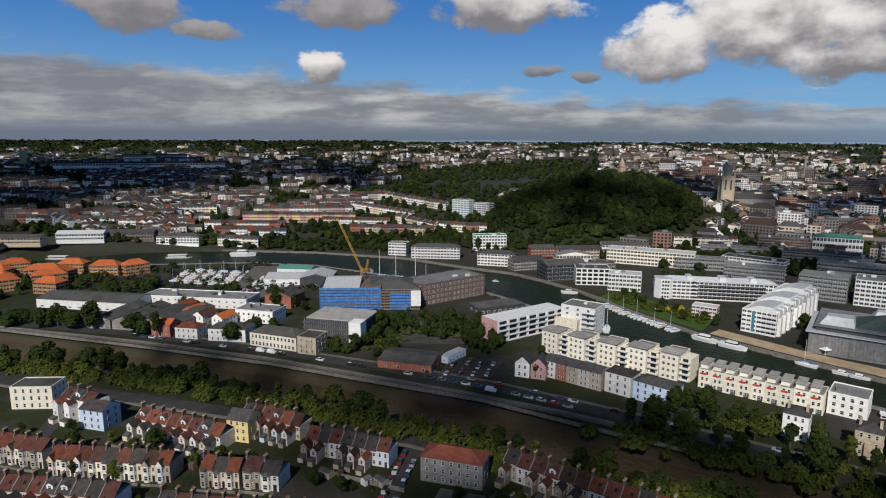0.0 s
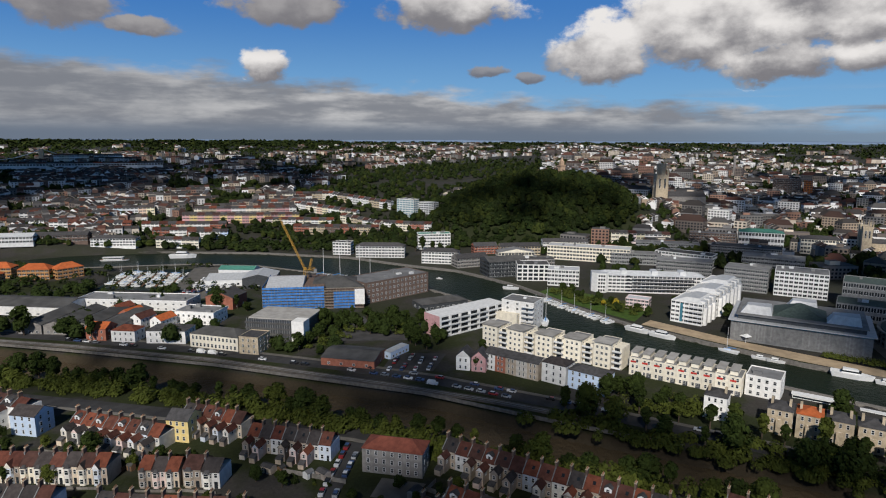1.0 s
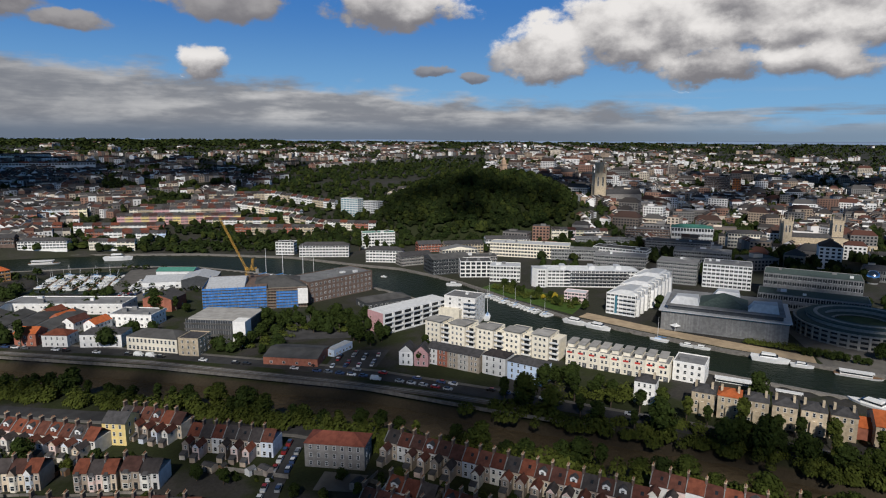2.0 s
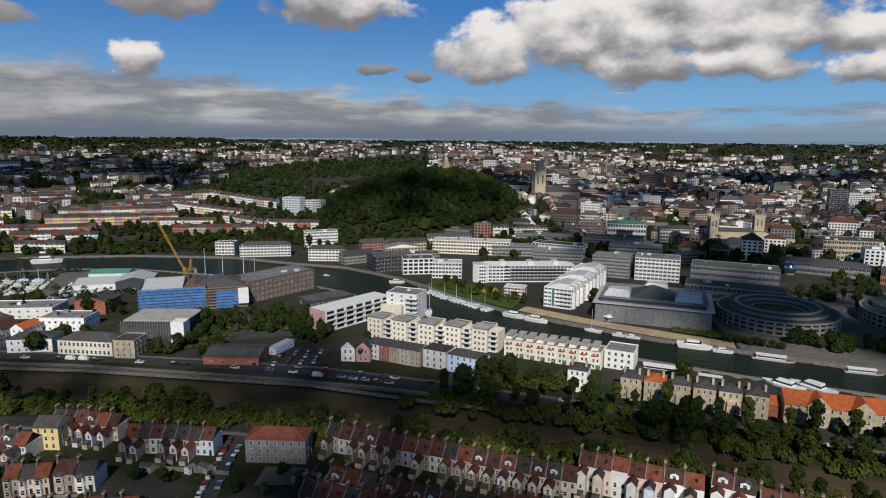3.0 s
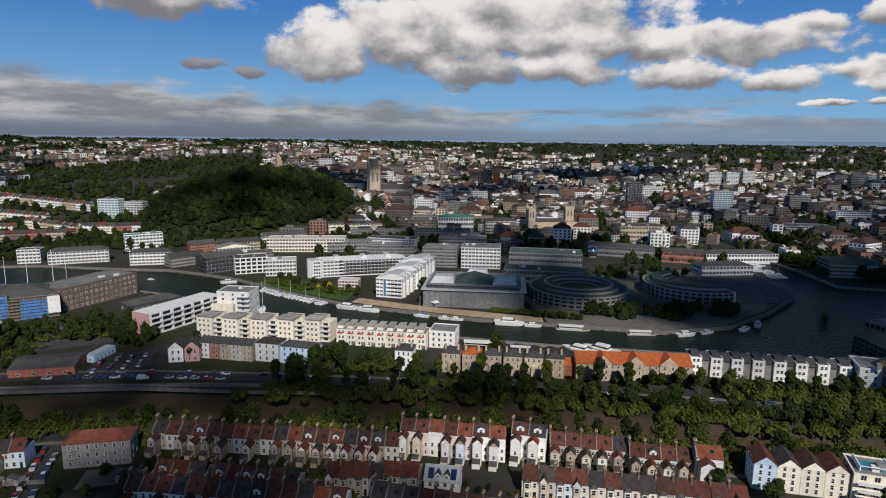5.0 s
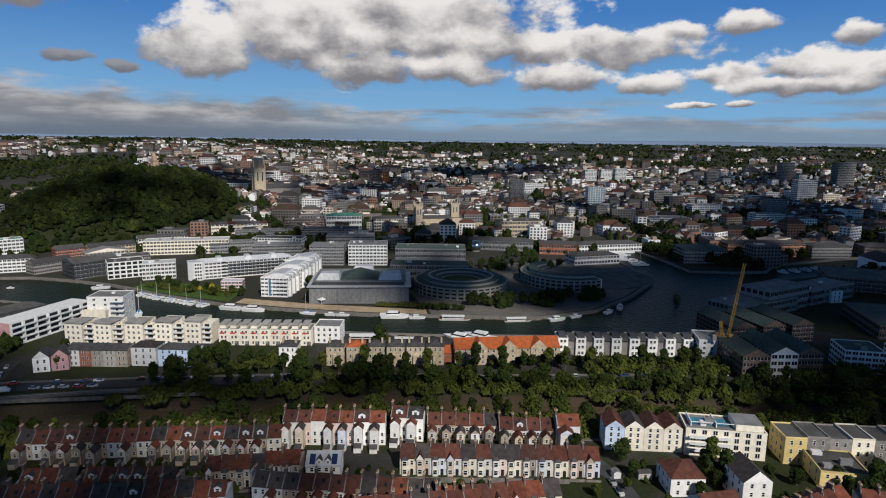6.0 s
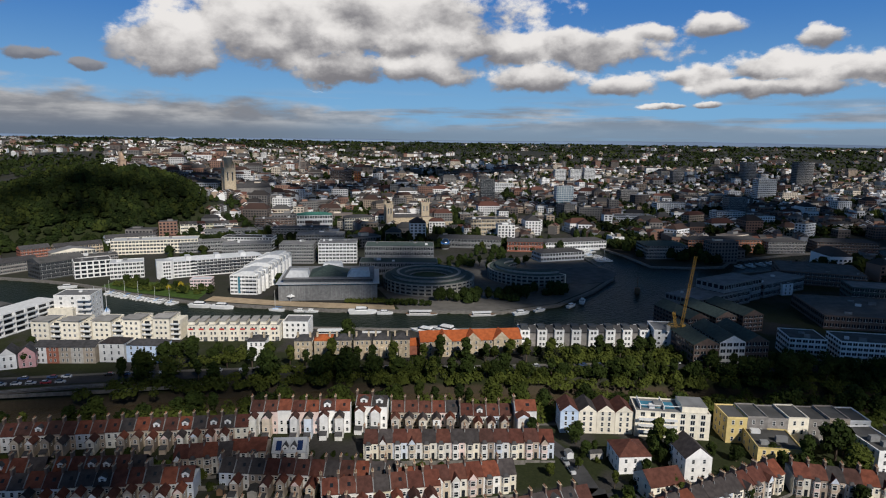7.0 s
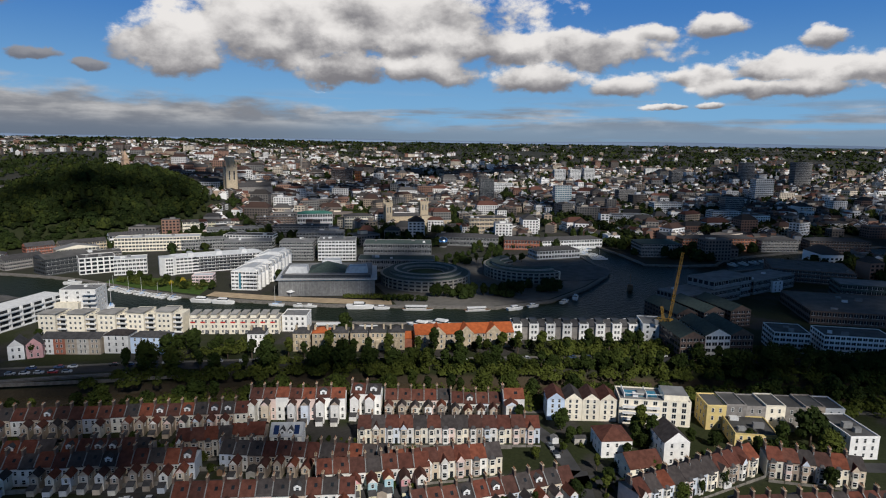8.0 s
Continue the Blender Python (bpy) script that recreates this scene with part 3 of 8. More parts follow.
def build_ground():
    xs, ys = steps(-330, 720, 5.0, -4700, 4900), steps(-160, 760, 5.0, -4700, 4900)
    gx, gy = np.meshgrid(xs, ys)
    z = np.vectorize(ground_z)(gx, gy)
    dh = inside_depth(gx, gy, HARBOUR)
    z -= 6.0 * np.clip((np.maximum(dh, inside_depth(gx, gy, BASIN)) + 0.5) / 5.0, 0, 1)
    dr = inside_depth(gx, gy, RIVER)
    s = np.clip((dr + 7.0) / 11.0, 0, 1)
    z -= 7.5 * s * s * (3 - 2 * s)
    co = np.stack([gx.ravel(), gy.ravel(), z.ravel()], 1)
    w = len(xs)
    idx = np.arange(len(ys) * w).reshape(len(ys), w)
    f = np.stack([idx[:-1, :-1], idx[:-1, 1:], idx[1:, 1:], idx[1:, :-1]], -1).reshape(-1, 4)
    me = bpy.data.meshes.new("ground")
    me.from_pydata(co.tolist(), [], f.tolist())
    me.polygons.foreach_set("use_smooth", [True] * len(f))
    m = bpy.data.materials.new("ground_cover")
    m.use_nodes = True
    n = Net(m.node_tree)
    p = m.node_tree.nodes["Principled BSDF"]
    g = n.add("ShaderNodeNewGeometry")
    pos = g.outputs["Position"]
    sep = n.t.nodes.new("ShaderNodeSeparateXYZ")
    n.put(sep.inputs[0], pos)
    a = n.noise(pos, 0.03, 5.0)
    b = n.noise(pos, 0.9, 5.0)
    c = n.noise(pos, 0.006, 4.0)
    green = n.mix(b, (0.010, 0.014, 0.005), (0.040, 0.048, 0.018))
    grey = n.mix(b, (0.022, 0.0205, 0.019), (0.066, 0.061, 0.055))
    town = n.m("MULTIPLY", n.step(n.m("ADD", n.m("MULTIPLY", sep.outputs[0], 0.64), n.m("MULTIPLY", sep.outputs[1], 0.77)), 330.0, 380.0), 0.55)
    field = n.m("MULTIPLY", n.step(a, 0.41, 0.53), n.m("SUBTRACT", 1.0, town))
    col = n.mix(field, grey, green)
    col = n.mix(n.m("MULTIPLY", n.step(c, 0.5, 0.66), n.m("SUBTRACT", 1.0, town)), col, green)
    hill = n.add("ShaderNodeVectorMath", op="DISTANCE")
    n.put(hill.inputs[0], n.xyz(sep.outputs[0], sep.outputs[1], 0.0))
    hill.inputs[1].default_value = (346, 682, 0)
    col = n.mix(n.step(hill.outputs["Value"], 150.0, 105.0), col, green)
    mud = n.mix(b, (0.035, 0.028, 0.018), (0.08, 0.062, 0.04))
    col = n.mix(n.step(sep.outputs[2], 0.2, -1.6), col, mud)
    n.put(p.inputs["Base Color"], col)
    p.inputs["Roughness"].default_value = 0.95
    p.inputs["Specular IOR Level"].default_value = 0.15
    bp = n.t.nodes.new("ShaderNodeBump")
    bp.inputs["Strength"].default_value, bp.inputs["Distance"].default_value = 0.4, 0.4
    n.put(bp.inputs["Height"], b)
    n.put(p.inputs["Normal"], bp.outputs[0])
    me.materials.append(m)
    tagged(new("ground", me), "city ground of grass, earth and tarmac rising to hills", "ground", kind="structure")


build_ground()


def sheet(name, label, ring, z, m, category):
    s = Shape()
    s.face([(x, y, z) for x, y in ring], m)
    me = s.mesh(name)
    bm = bmesh.new()
    bm.from_mesh(me)
    bmesh.ops.triangulate(bm, faces=bm.faces[:])
    bmesh.ops.recalc_face_normals(bm, faces=bm.faces[:])
    if sum(f.normal.z for f in bm.faces) < 0:
        bmesh.ops.reverse_faces(bm, faces=bm.faces[:])
    bm.to_mesh(me)
    bm.free()
    return tagged(new(name, me), label, category, kind="structure")


sheet("water", "dark green harbour water with small ripples", HARBOUR, 0.0, HARBOURWATER, "water")
sheet("water", "dark water of the small marina basin", BASIN, 0.0, HARBOURWATER, "water")
sheet("water", "muddy brown tidal river between banks", [(x, y) for x, y in RIVER], -3.6, RIVERWATER, "water")


def ribbon(line, wide, lift, m, thick=0.0, shift=0.0, dense=8.0, level=None):
    """A strip that follows a line of plan points over the land."""
    pts = []
    for (ax, ay), (bx, by) in zip(line, line[1:]):
        n = max(1, int(math.hypot(bx - ax, by - ay) / dense))
        pts += [(ax + (bx - ax) * i / n, ay + (by - ay) * i / n) for i in range(n)]
    pts.append(line[-1])
    s, rows = Shape(), []
    for i, (x, y) in enumerate(pts):
        a, b = pts[max(0, i - 1)], pts[min(len(pts) - 1, i + 1)]
        l = math.hypot(b[0] - a[0], b[1] - a[1])
        nx, ny = -(b[1] - a[1]) / l, (b[0] - a[0]) / l
        z = (ground_z(x, y) if level is None else level) + lift
        cx, cy = x + nx * shift, y + ny * shift
        rows.append(((cx - nx * wide / 2, cy - ny * wide / 2, z), (cx + nx * wide / 2, cy + ny * wide / 2, z)))
    for (a, b), (c, d) in zip(rows, rows[1:]):
        s.face([a, c, d, b], m)
        if thick:
            lo = lambda q: (q[0], q[1], q[2] - thick)
            s.face([lo(a), lo(c), c, a], m)
            s.face([b, d, lo(d), lo(b)], m)
    return s


def strip(name, label, category, *args, **kw):
    ob = new(name, ribbon(*args, **kw).mesh(name))
    return tagged(ob, label, category, kind="structure")


NORTHROAD = [(-330, 490), (-186, 423), (-98, 377), (-20, 330), (41, 288), (80, 258), (123, 216), (178, 158), (228, 94), (303, 7), (359, -78), (470, -230)]
SOUTHROAD = [(-360, 402), (-190, 340), (-120, 303), (-60, 270), (-10, 242), (38, 214), (84, 175), (124, 139), (160, 98), (192, 56), (228, 8), (262, -35), (330, -130)]
strip("road", "dark asphalt road along the river's north bank", "road", NORTHROAD, 9.0, 0.08, ASPHALT, 0.3)
strip("pavement", "grey pavement beside the river road", "pavement", NORTHROAD, 2.2, 0.2, PAVING, 0.3, shift=5.7)
strip("road", "asphalt road along the river's south bank", "road", SOUTHROAD, 8.5, 0.08, ASPHALT, 0.3)
strip("pavement", "grey pavement before the terraces", "pavement", SOUTHROAD, 2.0, 0.2, PAVING, 0.3, shift=-5.3)
RAIL = [(-330, 476), (-183, 410), (-94, 362), (-20, 317), (60, 258), (96, 229), (128, 200)]
strip("railway_bed", "brown ballast strip of a single railway line", "railway", RAIL, 5.0, 0.12, BALLAST, 0.3)
for q in (-0.75, 0.75):
    strip("rail", "rusty steel rail on ballast", "rail", RAIL, 0.14, 0.3, CONCRETE, 0.18, shift=q)
strip("wall", "low pale stone river wall", "wall", [(-330, 461), (-180, 403), (-92, 353), (-18, 308), (72, 243), (112, 203), (150, 168)], 0.7, 1.0, QUAY, 1.4)
strip("quay", "stone quay edge of the harbour's north side", "quay", HARBOUR[1:26], 2.6, 0.35, QUAY, 4.0, shift=1.0, level=1.5)
strip("quay", "stone quay edge of the harbour's east and south side", "quay", HARBOUR[25:-1], 2.6, 0.35, QUAY, 4.0, shift=1.0, level=1.5)
STREETS = [[(12, 150), (23, 178), (36, 207)], [(146, 8), (168, 5), (181, 18), (196, 46)], [(60, 110), (112, 52), (150, 8), (200, -30), (240, -90)],
           [(-108, 190), (-100, 235), (-101, 290)], [(-101, 207), (-40, 188), (14, 162)], [(60, 128), (84, 98), (118, 60)], [(168, 3), (150, -8), (118, -20)]]
for q in STREETS:
    strip("road", "narrow asphalt street between terraces", "road", q, 6.5, 0.1, ASPHALT, 0.3)

# ---- terraced houses ----


def chimney(ob, x, y, z, h=1.5, along="y"):
    """A brick stack with a row of clay pots."""
    s = Shape()
    a, b = (0.32, 0.85) if along == "y" else (0.85, 0.32)
    s.box(x - a, y - b, z - 1.2, x + a, y + b, z + h, BROWNBRICK)
    s.box(x - a - 0.08, y - b - 0.08, z + h, x + a + 0.08, y + b + 0.08, z + h + 0.15, STONE)
    for q in (-0.55, 0.0, 0.55):
        px, py = (x, y + q) if along == "y" else (x + q, y)
        s.tube((px, py, z + h + 0.15), (px, py, z + h + 0.7), 0.14, POT, 6, 0.11)
    part("chimney", s, ob)


def house_back(w=4.8, d=8.0, e=6.0, rise=2.9, wing=4.6, dormer=False, walls=HOUSEPAINT, seed=0):
    """A terraced house seen from its yard: main roof, party parapet, chimney, and a gabled rear wing."""
    ob = thing("terraced_house", "terraced house with tiled roof, chimney and rendered rear wing", "house", 0, 0, 0)
    s = Shape().box(0, 0, -1.5, w, d, e, walls)
    part("wall", s, ob)
    r = Shape().gable(0, 0, w, d, e, e + rise, ROOFTILE, "x", None)
    p = r                                       # coping of the party wall, built with the roof
    for y0, y1, z0, z1 in ((-0.25, d / 2, e - 0.1, e + rise + 0.1), (d / 2, d + 0.25, e + rise + 0.1, e - 0.1)):
        for xa in (-0.14, ):
            i = len(p.v)
            k = p.slot(CONCRETE)
            p.v += [(xa, y0, z0), (xa + 0.28, y0, z0), (xa + 0.28, y1, z1), (xa, y1, z1), (xa, y0, z0 + 0.42), (xa + 0.28, y0, z0 + 0.42), (xa + 0.28, y1, z1 + 0.42), (xa, y1, z1 + 0.42)]
            for f in ((0, 3, 2, 1), (4, 5, 6, 7), (0, 1, 5, 4), (1, 2, 6, 5), (2, 3, 7, 6), (3, 0, 4, 7)):
                p.f.append(tuple(i + a for a in f))
                p.k.append(k)
    part("roof", r, ob)
    chimney(ob, 0.0, d * 0.5, e + rise + 0.2)
    if wing:
        x0, x1, we = (0.3, 0.3 + w * 0.54, e - 1.1)
        s = Shape().box(x0, -wing, -1.5, x1, 0, we, walls)
        wg = part("rear_wing", s, ob)
        part("roof", Shape().gable(x0, -wing - 0.1, x1, 0.8, we, we + 1.35, ROOFTILE, "y", walls), wg)
        me = window_mesh(0.95, 1.35)
        part("window", me, wg, at=pose((x0 + x1) / 2, -wing, 3.2))
        part("window", window_mesh(1.2, 1.3), wg, at=pose((x0 + x1) / 2, -wing, 0.8))
        part("window", me, wg, at=pose(x1, -wing * 0.55, 3.1, 0, 0, 90))
        part("window", me, ob, at=pose((x1 + w) / 2, 0, 3.7))
        part("window", me, ob, at=pose((x1 + w) / 2, 0, 0.9))
        lean = Shape().box(x0, -wing - 2.2, -1.5, x1 - 0.4, -wing - 0.02, 1.9, walls)
        lean.slab([(x0 - 0.1, -wing - 2.4, 1.9), (x1 - 0.3, -wing - 2.4, 1.9), (x1 - 0.3, -wing - 0.02, 2.6), (x0 - 0.1, -wing - 0.02, 2.6)], 0.1, SLATE)
        part("lean_to", lean, ob)
    else:
        for b in (0.27, 0.73):
            part("window", window_mesh(1.0, 1.5), ob, at=pose(w * b, 0, 3.7))
        part("window", window_mesh(1.2, 1.5), ob, at=pose(w * 0.28, 0, 0.8))
        part("door", window_mesh(0.9, 2.1, DARKFRAME), ob, at=pose(w * 0.75, 0, 0.05))
    if dormer:
        q = Shape().box(w * 0.28, 0.9, e + 0.4, w * 0.72, d * 0.42, e + 2.0, FRAME)
        q.gable(w * 0.25, 0.75, w * 0.75, d * 0.42, e + 2.0, e + 2.7, SLATE, "y", FRAME, 0.1, 0.1)
        dm = part("dormer", q, ob)
        part("window", window_mesh(1.1, 1.1), dm, at=pose(w / 2, 0.9, e + 0.75))
    elif seed % 2:
        slope = math.degrees(math.atan2(rise, d / 2))
        k = Shape().box(-0.45, -0.6, 0.18, 0.45, 0.6, 0.27, DARKFRAME, GLASS)
        part("rooflight", k, ob, at=pose(w * 0.6, d * 0.26, e + rise * 0.52, slope))
    return ob


def house_front(w=5.0, d=8.5, e=6.2, rise=2.7, gablet=False, walls=HOUSEPAINT):
    """A terraced house seen from the street: two-storey bay with stone surrounds, door, chimney."""
    ob = thing("terraced_house", "bay-fronted terraced house with tiled roof", "house", 0, 0, 0)
    part("wall", Shape().box(0, 0, -1.5, w, d, e, walls), ob)
    r = Shape().gable(0, 0, w, d, e, e + rise, ROOFTILE, "x", None)
    r.box(-0.14, d * 0.35, e + rise * 0.62, 0.14, d * 0.65, e + rise + 0.35, CONCRETE)
    part("roof", r, ob)
    chimney(ob, 0.0, d * 0.5, e + rise + 0.1)
    bx = w * 0.33
    ring = [(bx - 1.25, 0), (bx - 0.8, -0.9), (bx + 0.8, -0.9), (bx + 1.25, 0)]
    bay = part("bay", Shape().prism(ring, -1.5, e - 0.4, walls), ob)
    if gablet:
        part("roof", Shape().gable(bx - 1.35, -1.1, bx + 1.35, d * 0.4, e - 0.4, e + 1.5, ROOFTILE, "y", walls, 0.1, 0.12), bay)
    else:
        part("roof", Shape().prism([(bx - 1.4, 0.1), (bx - 0.9, -1.05), (bx + 0.9, -1.05), (bx + 1.4, 0.1)], e - 0.4, e + 0.5, SLATE, None, [(bx - 0.5, 0.1), (bx - 0.3, -0.05), (bx + 0.3, -0.05), (bx + 0.5, 0.1)]), bay)
    for z in (0.8, 3.7):
        part("window", window_mesh(1.35, 1.6), bay, at=pose(bx, -0.9, z))
        for sx, a in ((-1, -63), (1, 63)):
            part("window", window_mesh(0.62, 1.6), bay, at=pose(bx + sx * 1.03, -0.46, z, 0, 0, a))
    part("window", window_mesh(0.95, 1.5), ob, at=pose(w * 0.79, 0, 3.7))
    part("door", window_mesh(1.0, 2.2, DARKFRAME), ob, at=pose(w * 0.79, 0, 0.05))
    part("garden_wall", Shape().box(0.1, -3.0, -1.5, w - 0.1, -2.75, 0.8, QUAY), ob)
    return ob


STOCK = pose(-2500, -2500, 60)
PROTO = {
    "back": [house_back(seed=1), house_back(e=5.7, rise=3.1, wing=5.4, seed=2), house_back(dormer=True, seed=3), house_back(w=4.8, e=6.3, wing=4.0, walls=DULLSTONE, seed=5), house_back(wing=0, seed=7)],
    "dull": [house_back(walls=DULLSTONE, seed=1), house_back(e=5.8, wing=5.2, seed=2), house_back(wing=5.0, walls=DULLSTONE, dormer=True)],
    "tall": [house_back(w=5.6, e=9.2, rise=2.6, wing=3.6, dormer=True, walls=WHITE), house_back(w=5.6, e=9.0, rise=2.6, wing=4.2, walls=HOUSEPAINT, seed=1), house_back(w=5.6, e=9.4, rise=2.4, wing=0, walls=WHITE)],
    "front": [house_front(), house_front(gablet=True), house_front(e=6.0, rise=3.0, walls=CREAM), house_front(e=6.3)],
    "bright": [house_back(walls=BRIGHTPAINT, wing=5.0), house_back(walls=BRIGHTPAINT, e=6.4, wing=4.2, seed=1)],
    "plain": [house_front(walls=DULLSTONE), house_front(walls=HOUSEPAINT, gablet=True), house_front(walls=HOUSEPAINT, e=5.6)],
}
WIDTH = {"back": 4.8, "dull": 4.8, "tall": 5.6, "front": 5.0, "bright": 4.8, "plain": 5.0}


def terrace(kind, x, y, rot, length, group, label="", z=1.5, seed=0, order=None):
    """A row of houses along a line; each house is a copy of one of the patterns."""
    rng = random.Random(int(abs(x) * 31 + abs(y) * 17) + seed)
    n = max(1, round(length / WIDTH[kind]))
    step = length / n
    c, s = math.cos(radians(rot)), math.sin(radians(rot))
    for i in range(n):
        k = order[i % len(order)] if order else rng.randrange(len(PROTO[kind]))
        src = PROTO[kind][k]
        m = pose(x + c * step * i, y + s * step * i, z + rng.uniform(-0.12, 0.12), 0, 0, rot) @ Matrix.Diagonal((step / WIDTH[kind], 1, 1, 1))
        ob = copy_thing(src, m)
        ob.scale = (step / WIDTH[kind], 1, 1)
        tagged(ob, label, group=group)


def line(kind, ax, ay, bx, by, group, label="", back=0.0, **kw):
    """A terrace from one plan point to another, set back from that line."""
    r = math.atan2(by - ay, bx - ax)
    nx, ny = -math.sin(r) * back, math.cos(r) * back
    terrace(kind, ax + nx, ay + ny, math.degrees(r), math.hypot(bx - ax, by - ay), group, label, **kw)


line("back", 58, 178, 118, 113, "houses of the river terrace", "shaded terraced house with tiled roof and pale rear wing", back=4.8)
line("tall", 123.5, 119, 139, 99, "tall pale houses", "tall white rendered terraced house with dormer", back=3.0)
line("tall", 141.6, 100.6, 149, 92, "tall pale houses", "tall white rendered house with flat rear", back=0)
line("tall", 151.5, 92, 158, 82, "tall pale houses", "tall house with ochre wing and red roof", back=2)
line("back", 159, 80.7, 175, 60, "houses of the sunny terrace", "sunlit terraced house with small white wing", back=3.5)
line("back", 174, 59, 186, 43, "houses of the sunny terrace", "sunlit terraced house with brown roof", back=2.0)
line("tall", 186.3, 42.5, 191.5, 36, "tall pale houses", "tall cream end house beside a street", back=0)
line("front", 136.7, 74, 164.3, 38.3, "bay-fronted houses", "bay-fronted terraced house with pale walls", back=0.8)
line("front", 164.3, 38.3, 177, 21.5, "bay-fronted houses", "bay-fronted terraced house with brown roof", back=0.8)
line("plain", 92, 116, 105, 103, "houses by the back street", "stone house with red-brown roof", back=0)
line("plain", 105.8, 106.0, 113.6, 96.5, "houses by the back street", "pale house with brown gabled front", back=0)
line("dull", 52.8, 152.5, 64, 141, "low houses behind gardens", "low white house behind gardens")
line("dull", 65.4, 138.7, 83, 117.5, "low houses behind gardens", "low brown-roofed house behind gardens")
line("back", 92.5, 95, 124, 48, "houses of the lower terrace", "terraced house with brown tiled roof", back=4.5)
line("back", 40, 146, 85, 96, "houses of the lower terrace", "terraced house with red-brown roof and pale wing", back=4.5)
line("front", 124.1, 47.7, 151, 22, "houses of the lower terrace", "long brick terraced house with red roof", back=0.5)
line("bright", 103.9, 59.8, 130, 35.5, "painted houses", "brightly painted terraced house with dark roof", back=3)
line("back", 70, 84, 104, 44, "houses of the nearest terrace", "terraced house with dark roof", back=3)
line("back", 108, 24, 150, -6, "diagonal street houses", "terraced house with red roof and chimneys", back=4)
line("front", 155.5, -21.5, 203, -46.0, "diagonal street houses", "red-roofed terraced house with pink and cream front", back=0)
line("front", 201.7, -48.8, 213.5, -75.6, "houses by the flat roofs", "terraced house with brown roof", back=0.5)
line("dull", 165, -48, 205, -95, "houses by the flat roofs", "brown-roofed terraced house with rear wing", back=0)
# rows to the west, across the side street
line("back", -4.7, 208.4, 23, 192, "pink and white terrace", "terraced house with red roof and pink wall", back=4.5)
line("back", -68.3, 239.4, -35, 217, "dormered terrace", "terraced house with dark roof, dormer and white wing", back=4.5, order=(2, 0, 2, 1))
line("front", -86.8, 215.7, -46, 201.8, "western bay-fronted houses", "bay-fronted cream terraced house", back=0.5)
line("plain", -112, 232, -90, 221, "western bay-fronted houses", "brick house with orange roof", back=0)
line("plain", -36, 197.8, -23.5, 193.7, "small pairs", "low brown-roofed house of a pair")
line("plain", -22.4, 194, -11, 189, "small pairs", "low brown-roofed house of a pair")
line("dull", -112, 205, -58, 186, "western rear rows", "terraced house with dark roof", back=0)
line("back", -45, 178, 0, 160, "western rear rows", "terraced house with brown roof", back=0)
line("tall", -100, 262, -86, 251, "western pale houses", "tall pale house beside gardens", back=3)
line("back", -30, 234, -8, 218, "pink and white terrace", "terraced house with red roof", back=6)
for kind in PROTO:
    for src in PROTO[kind]:
        for o in [*src.children_recursive, src]:
            bpy.data.objects.remove(o)

# ---- single houses of the near bank ----
block("end_house", "large grey stone house with red hipped roof", "house", 34.5, 186, 1.5, -30, 21, 10, 8.6, GREYSTONE, REDTILE, 3, 7, 2, 1.0, 1.5, "hip", 2.6)
block("yellow_house", "yellow house with dark dormered roof", "house", -31, 229, 1.5, -28, 9, 9, 8.5, YELLOW, SLATE, 3, 3, 2, 1.0, 1.5, "gable", 2.6)
block("cream_house", "tall cream stucco house", "house", -122, 277, 1.5, -10, 17, 11, 9.4, CREAM, DARKFELT, 3, 5, 3, 1.0, 1.7, "flat")
block("blue_house", "pale blue and white house", "house", -88, 252, 1.5, -28, 11, 9, 8, SKYBLUE, ROOFTILE, 3, 3, 2, 1.0, 1.5, "gable", 2.5)
for i in range(4):
    c, s = math.cos(radians(-55.5)), math.sin(radians(-55.5))
    b = block("gabled_house", "tall cream house with a steep front gable" if i else "tall pale blue house with a steep front gable", "house", 196.8 + c * 6.9 * i, 28.7 + s * 6.9 * i, 1.5, -55.5, 6.8, 10, 8.8, SKYBLUE if i == 0 else CREAM, ROOFTILE, 4, 2, 3 if i == 0 else 0, 1.0, 1.5, "cross", 2.6, group="row of front-gabled houses")
apt = block("apartment_building", "white and cream flats with balconies and solar roof", "building", 211.5, 5.0, 1.5, -61, 27, 13, 9.8, CREAM, FELT, 4, 7, 3, 1.7, 1.8, "flat", units=4)
for st in range(3):
    part("balcony", Shape().box(1, -1.6, 2.45 * (st + 1) - 0.2, 15, 0, 2.45 * (st + 1), WHITE).box(1, -1.6, 2.45 * (st + 1), 15, -1.5, 2.45 * (st + 1) + 0.9, PALE), apt)
for q in range(3):
    part("roof_screen", Shape().box(2 + q * 8.6, 2.5, 9.9, 2.3 + q * 8.6, 11, 11.6, STEELWHITE).box(2 + q * 8.6, 2.5, 11.5, 9.5 + q * 8.6, 2.7, 11.7, STEELWHITE), apt)
part("top_storey", Shape().box(17, 1.5, 9.8, 26.2, 11.5, 12.2, CREAM, FELT), apt)
part("rooflight_panel", Shape().box(3, 4, 9.9, 15, 9.5, 10.25, BLUEGLASS), apt, "dark solar panels")
long_cols = (YELLOW, GREYSTONE, GREYSTONE, CREAM, GREYSTONE, DULLSTONE, PALE)
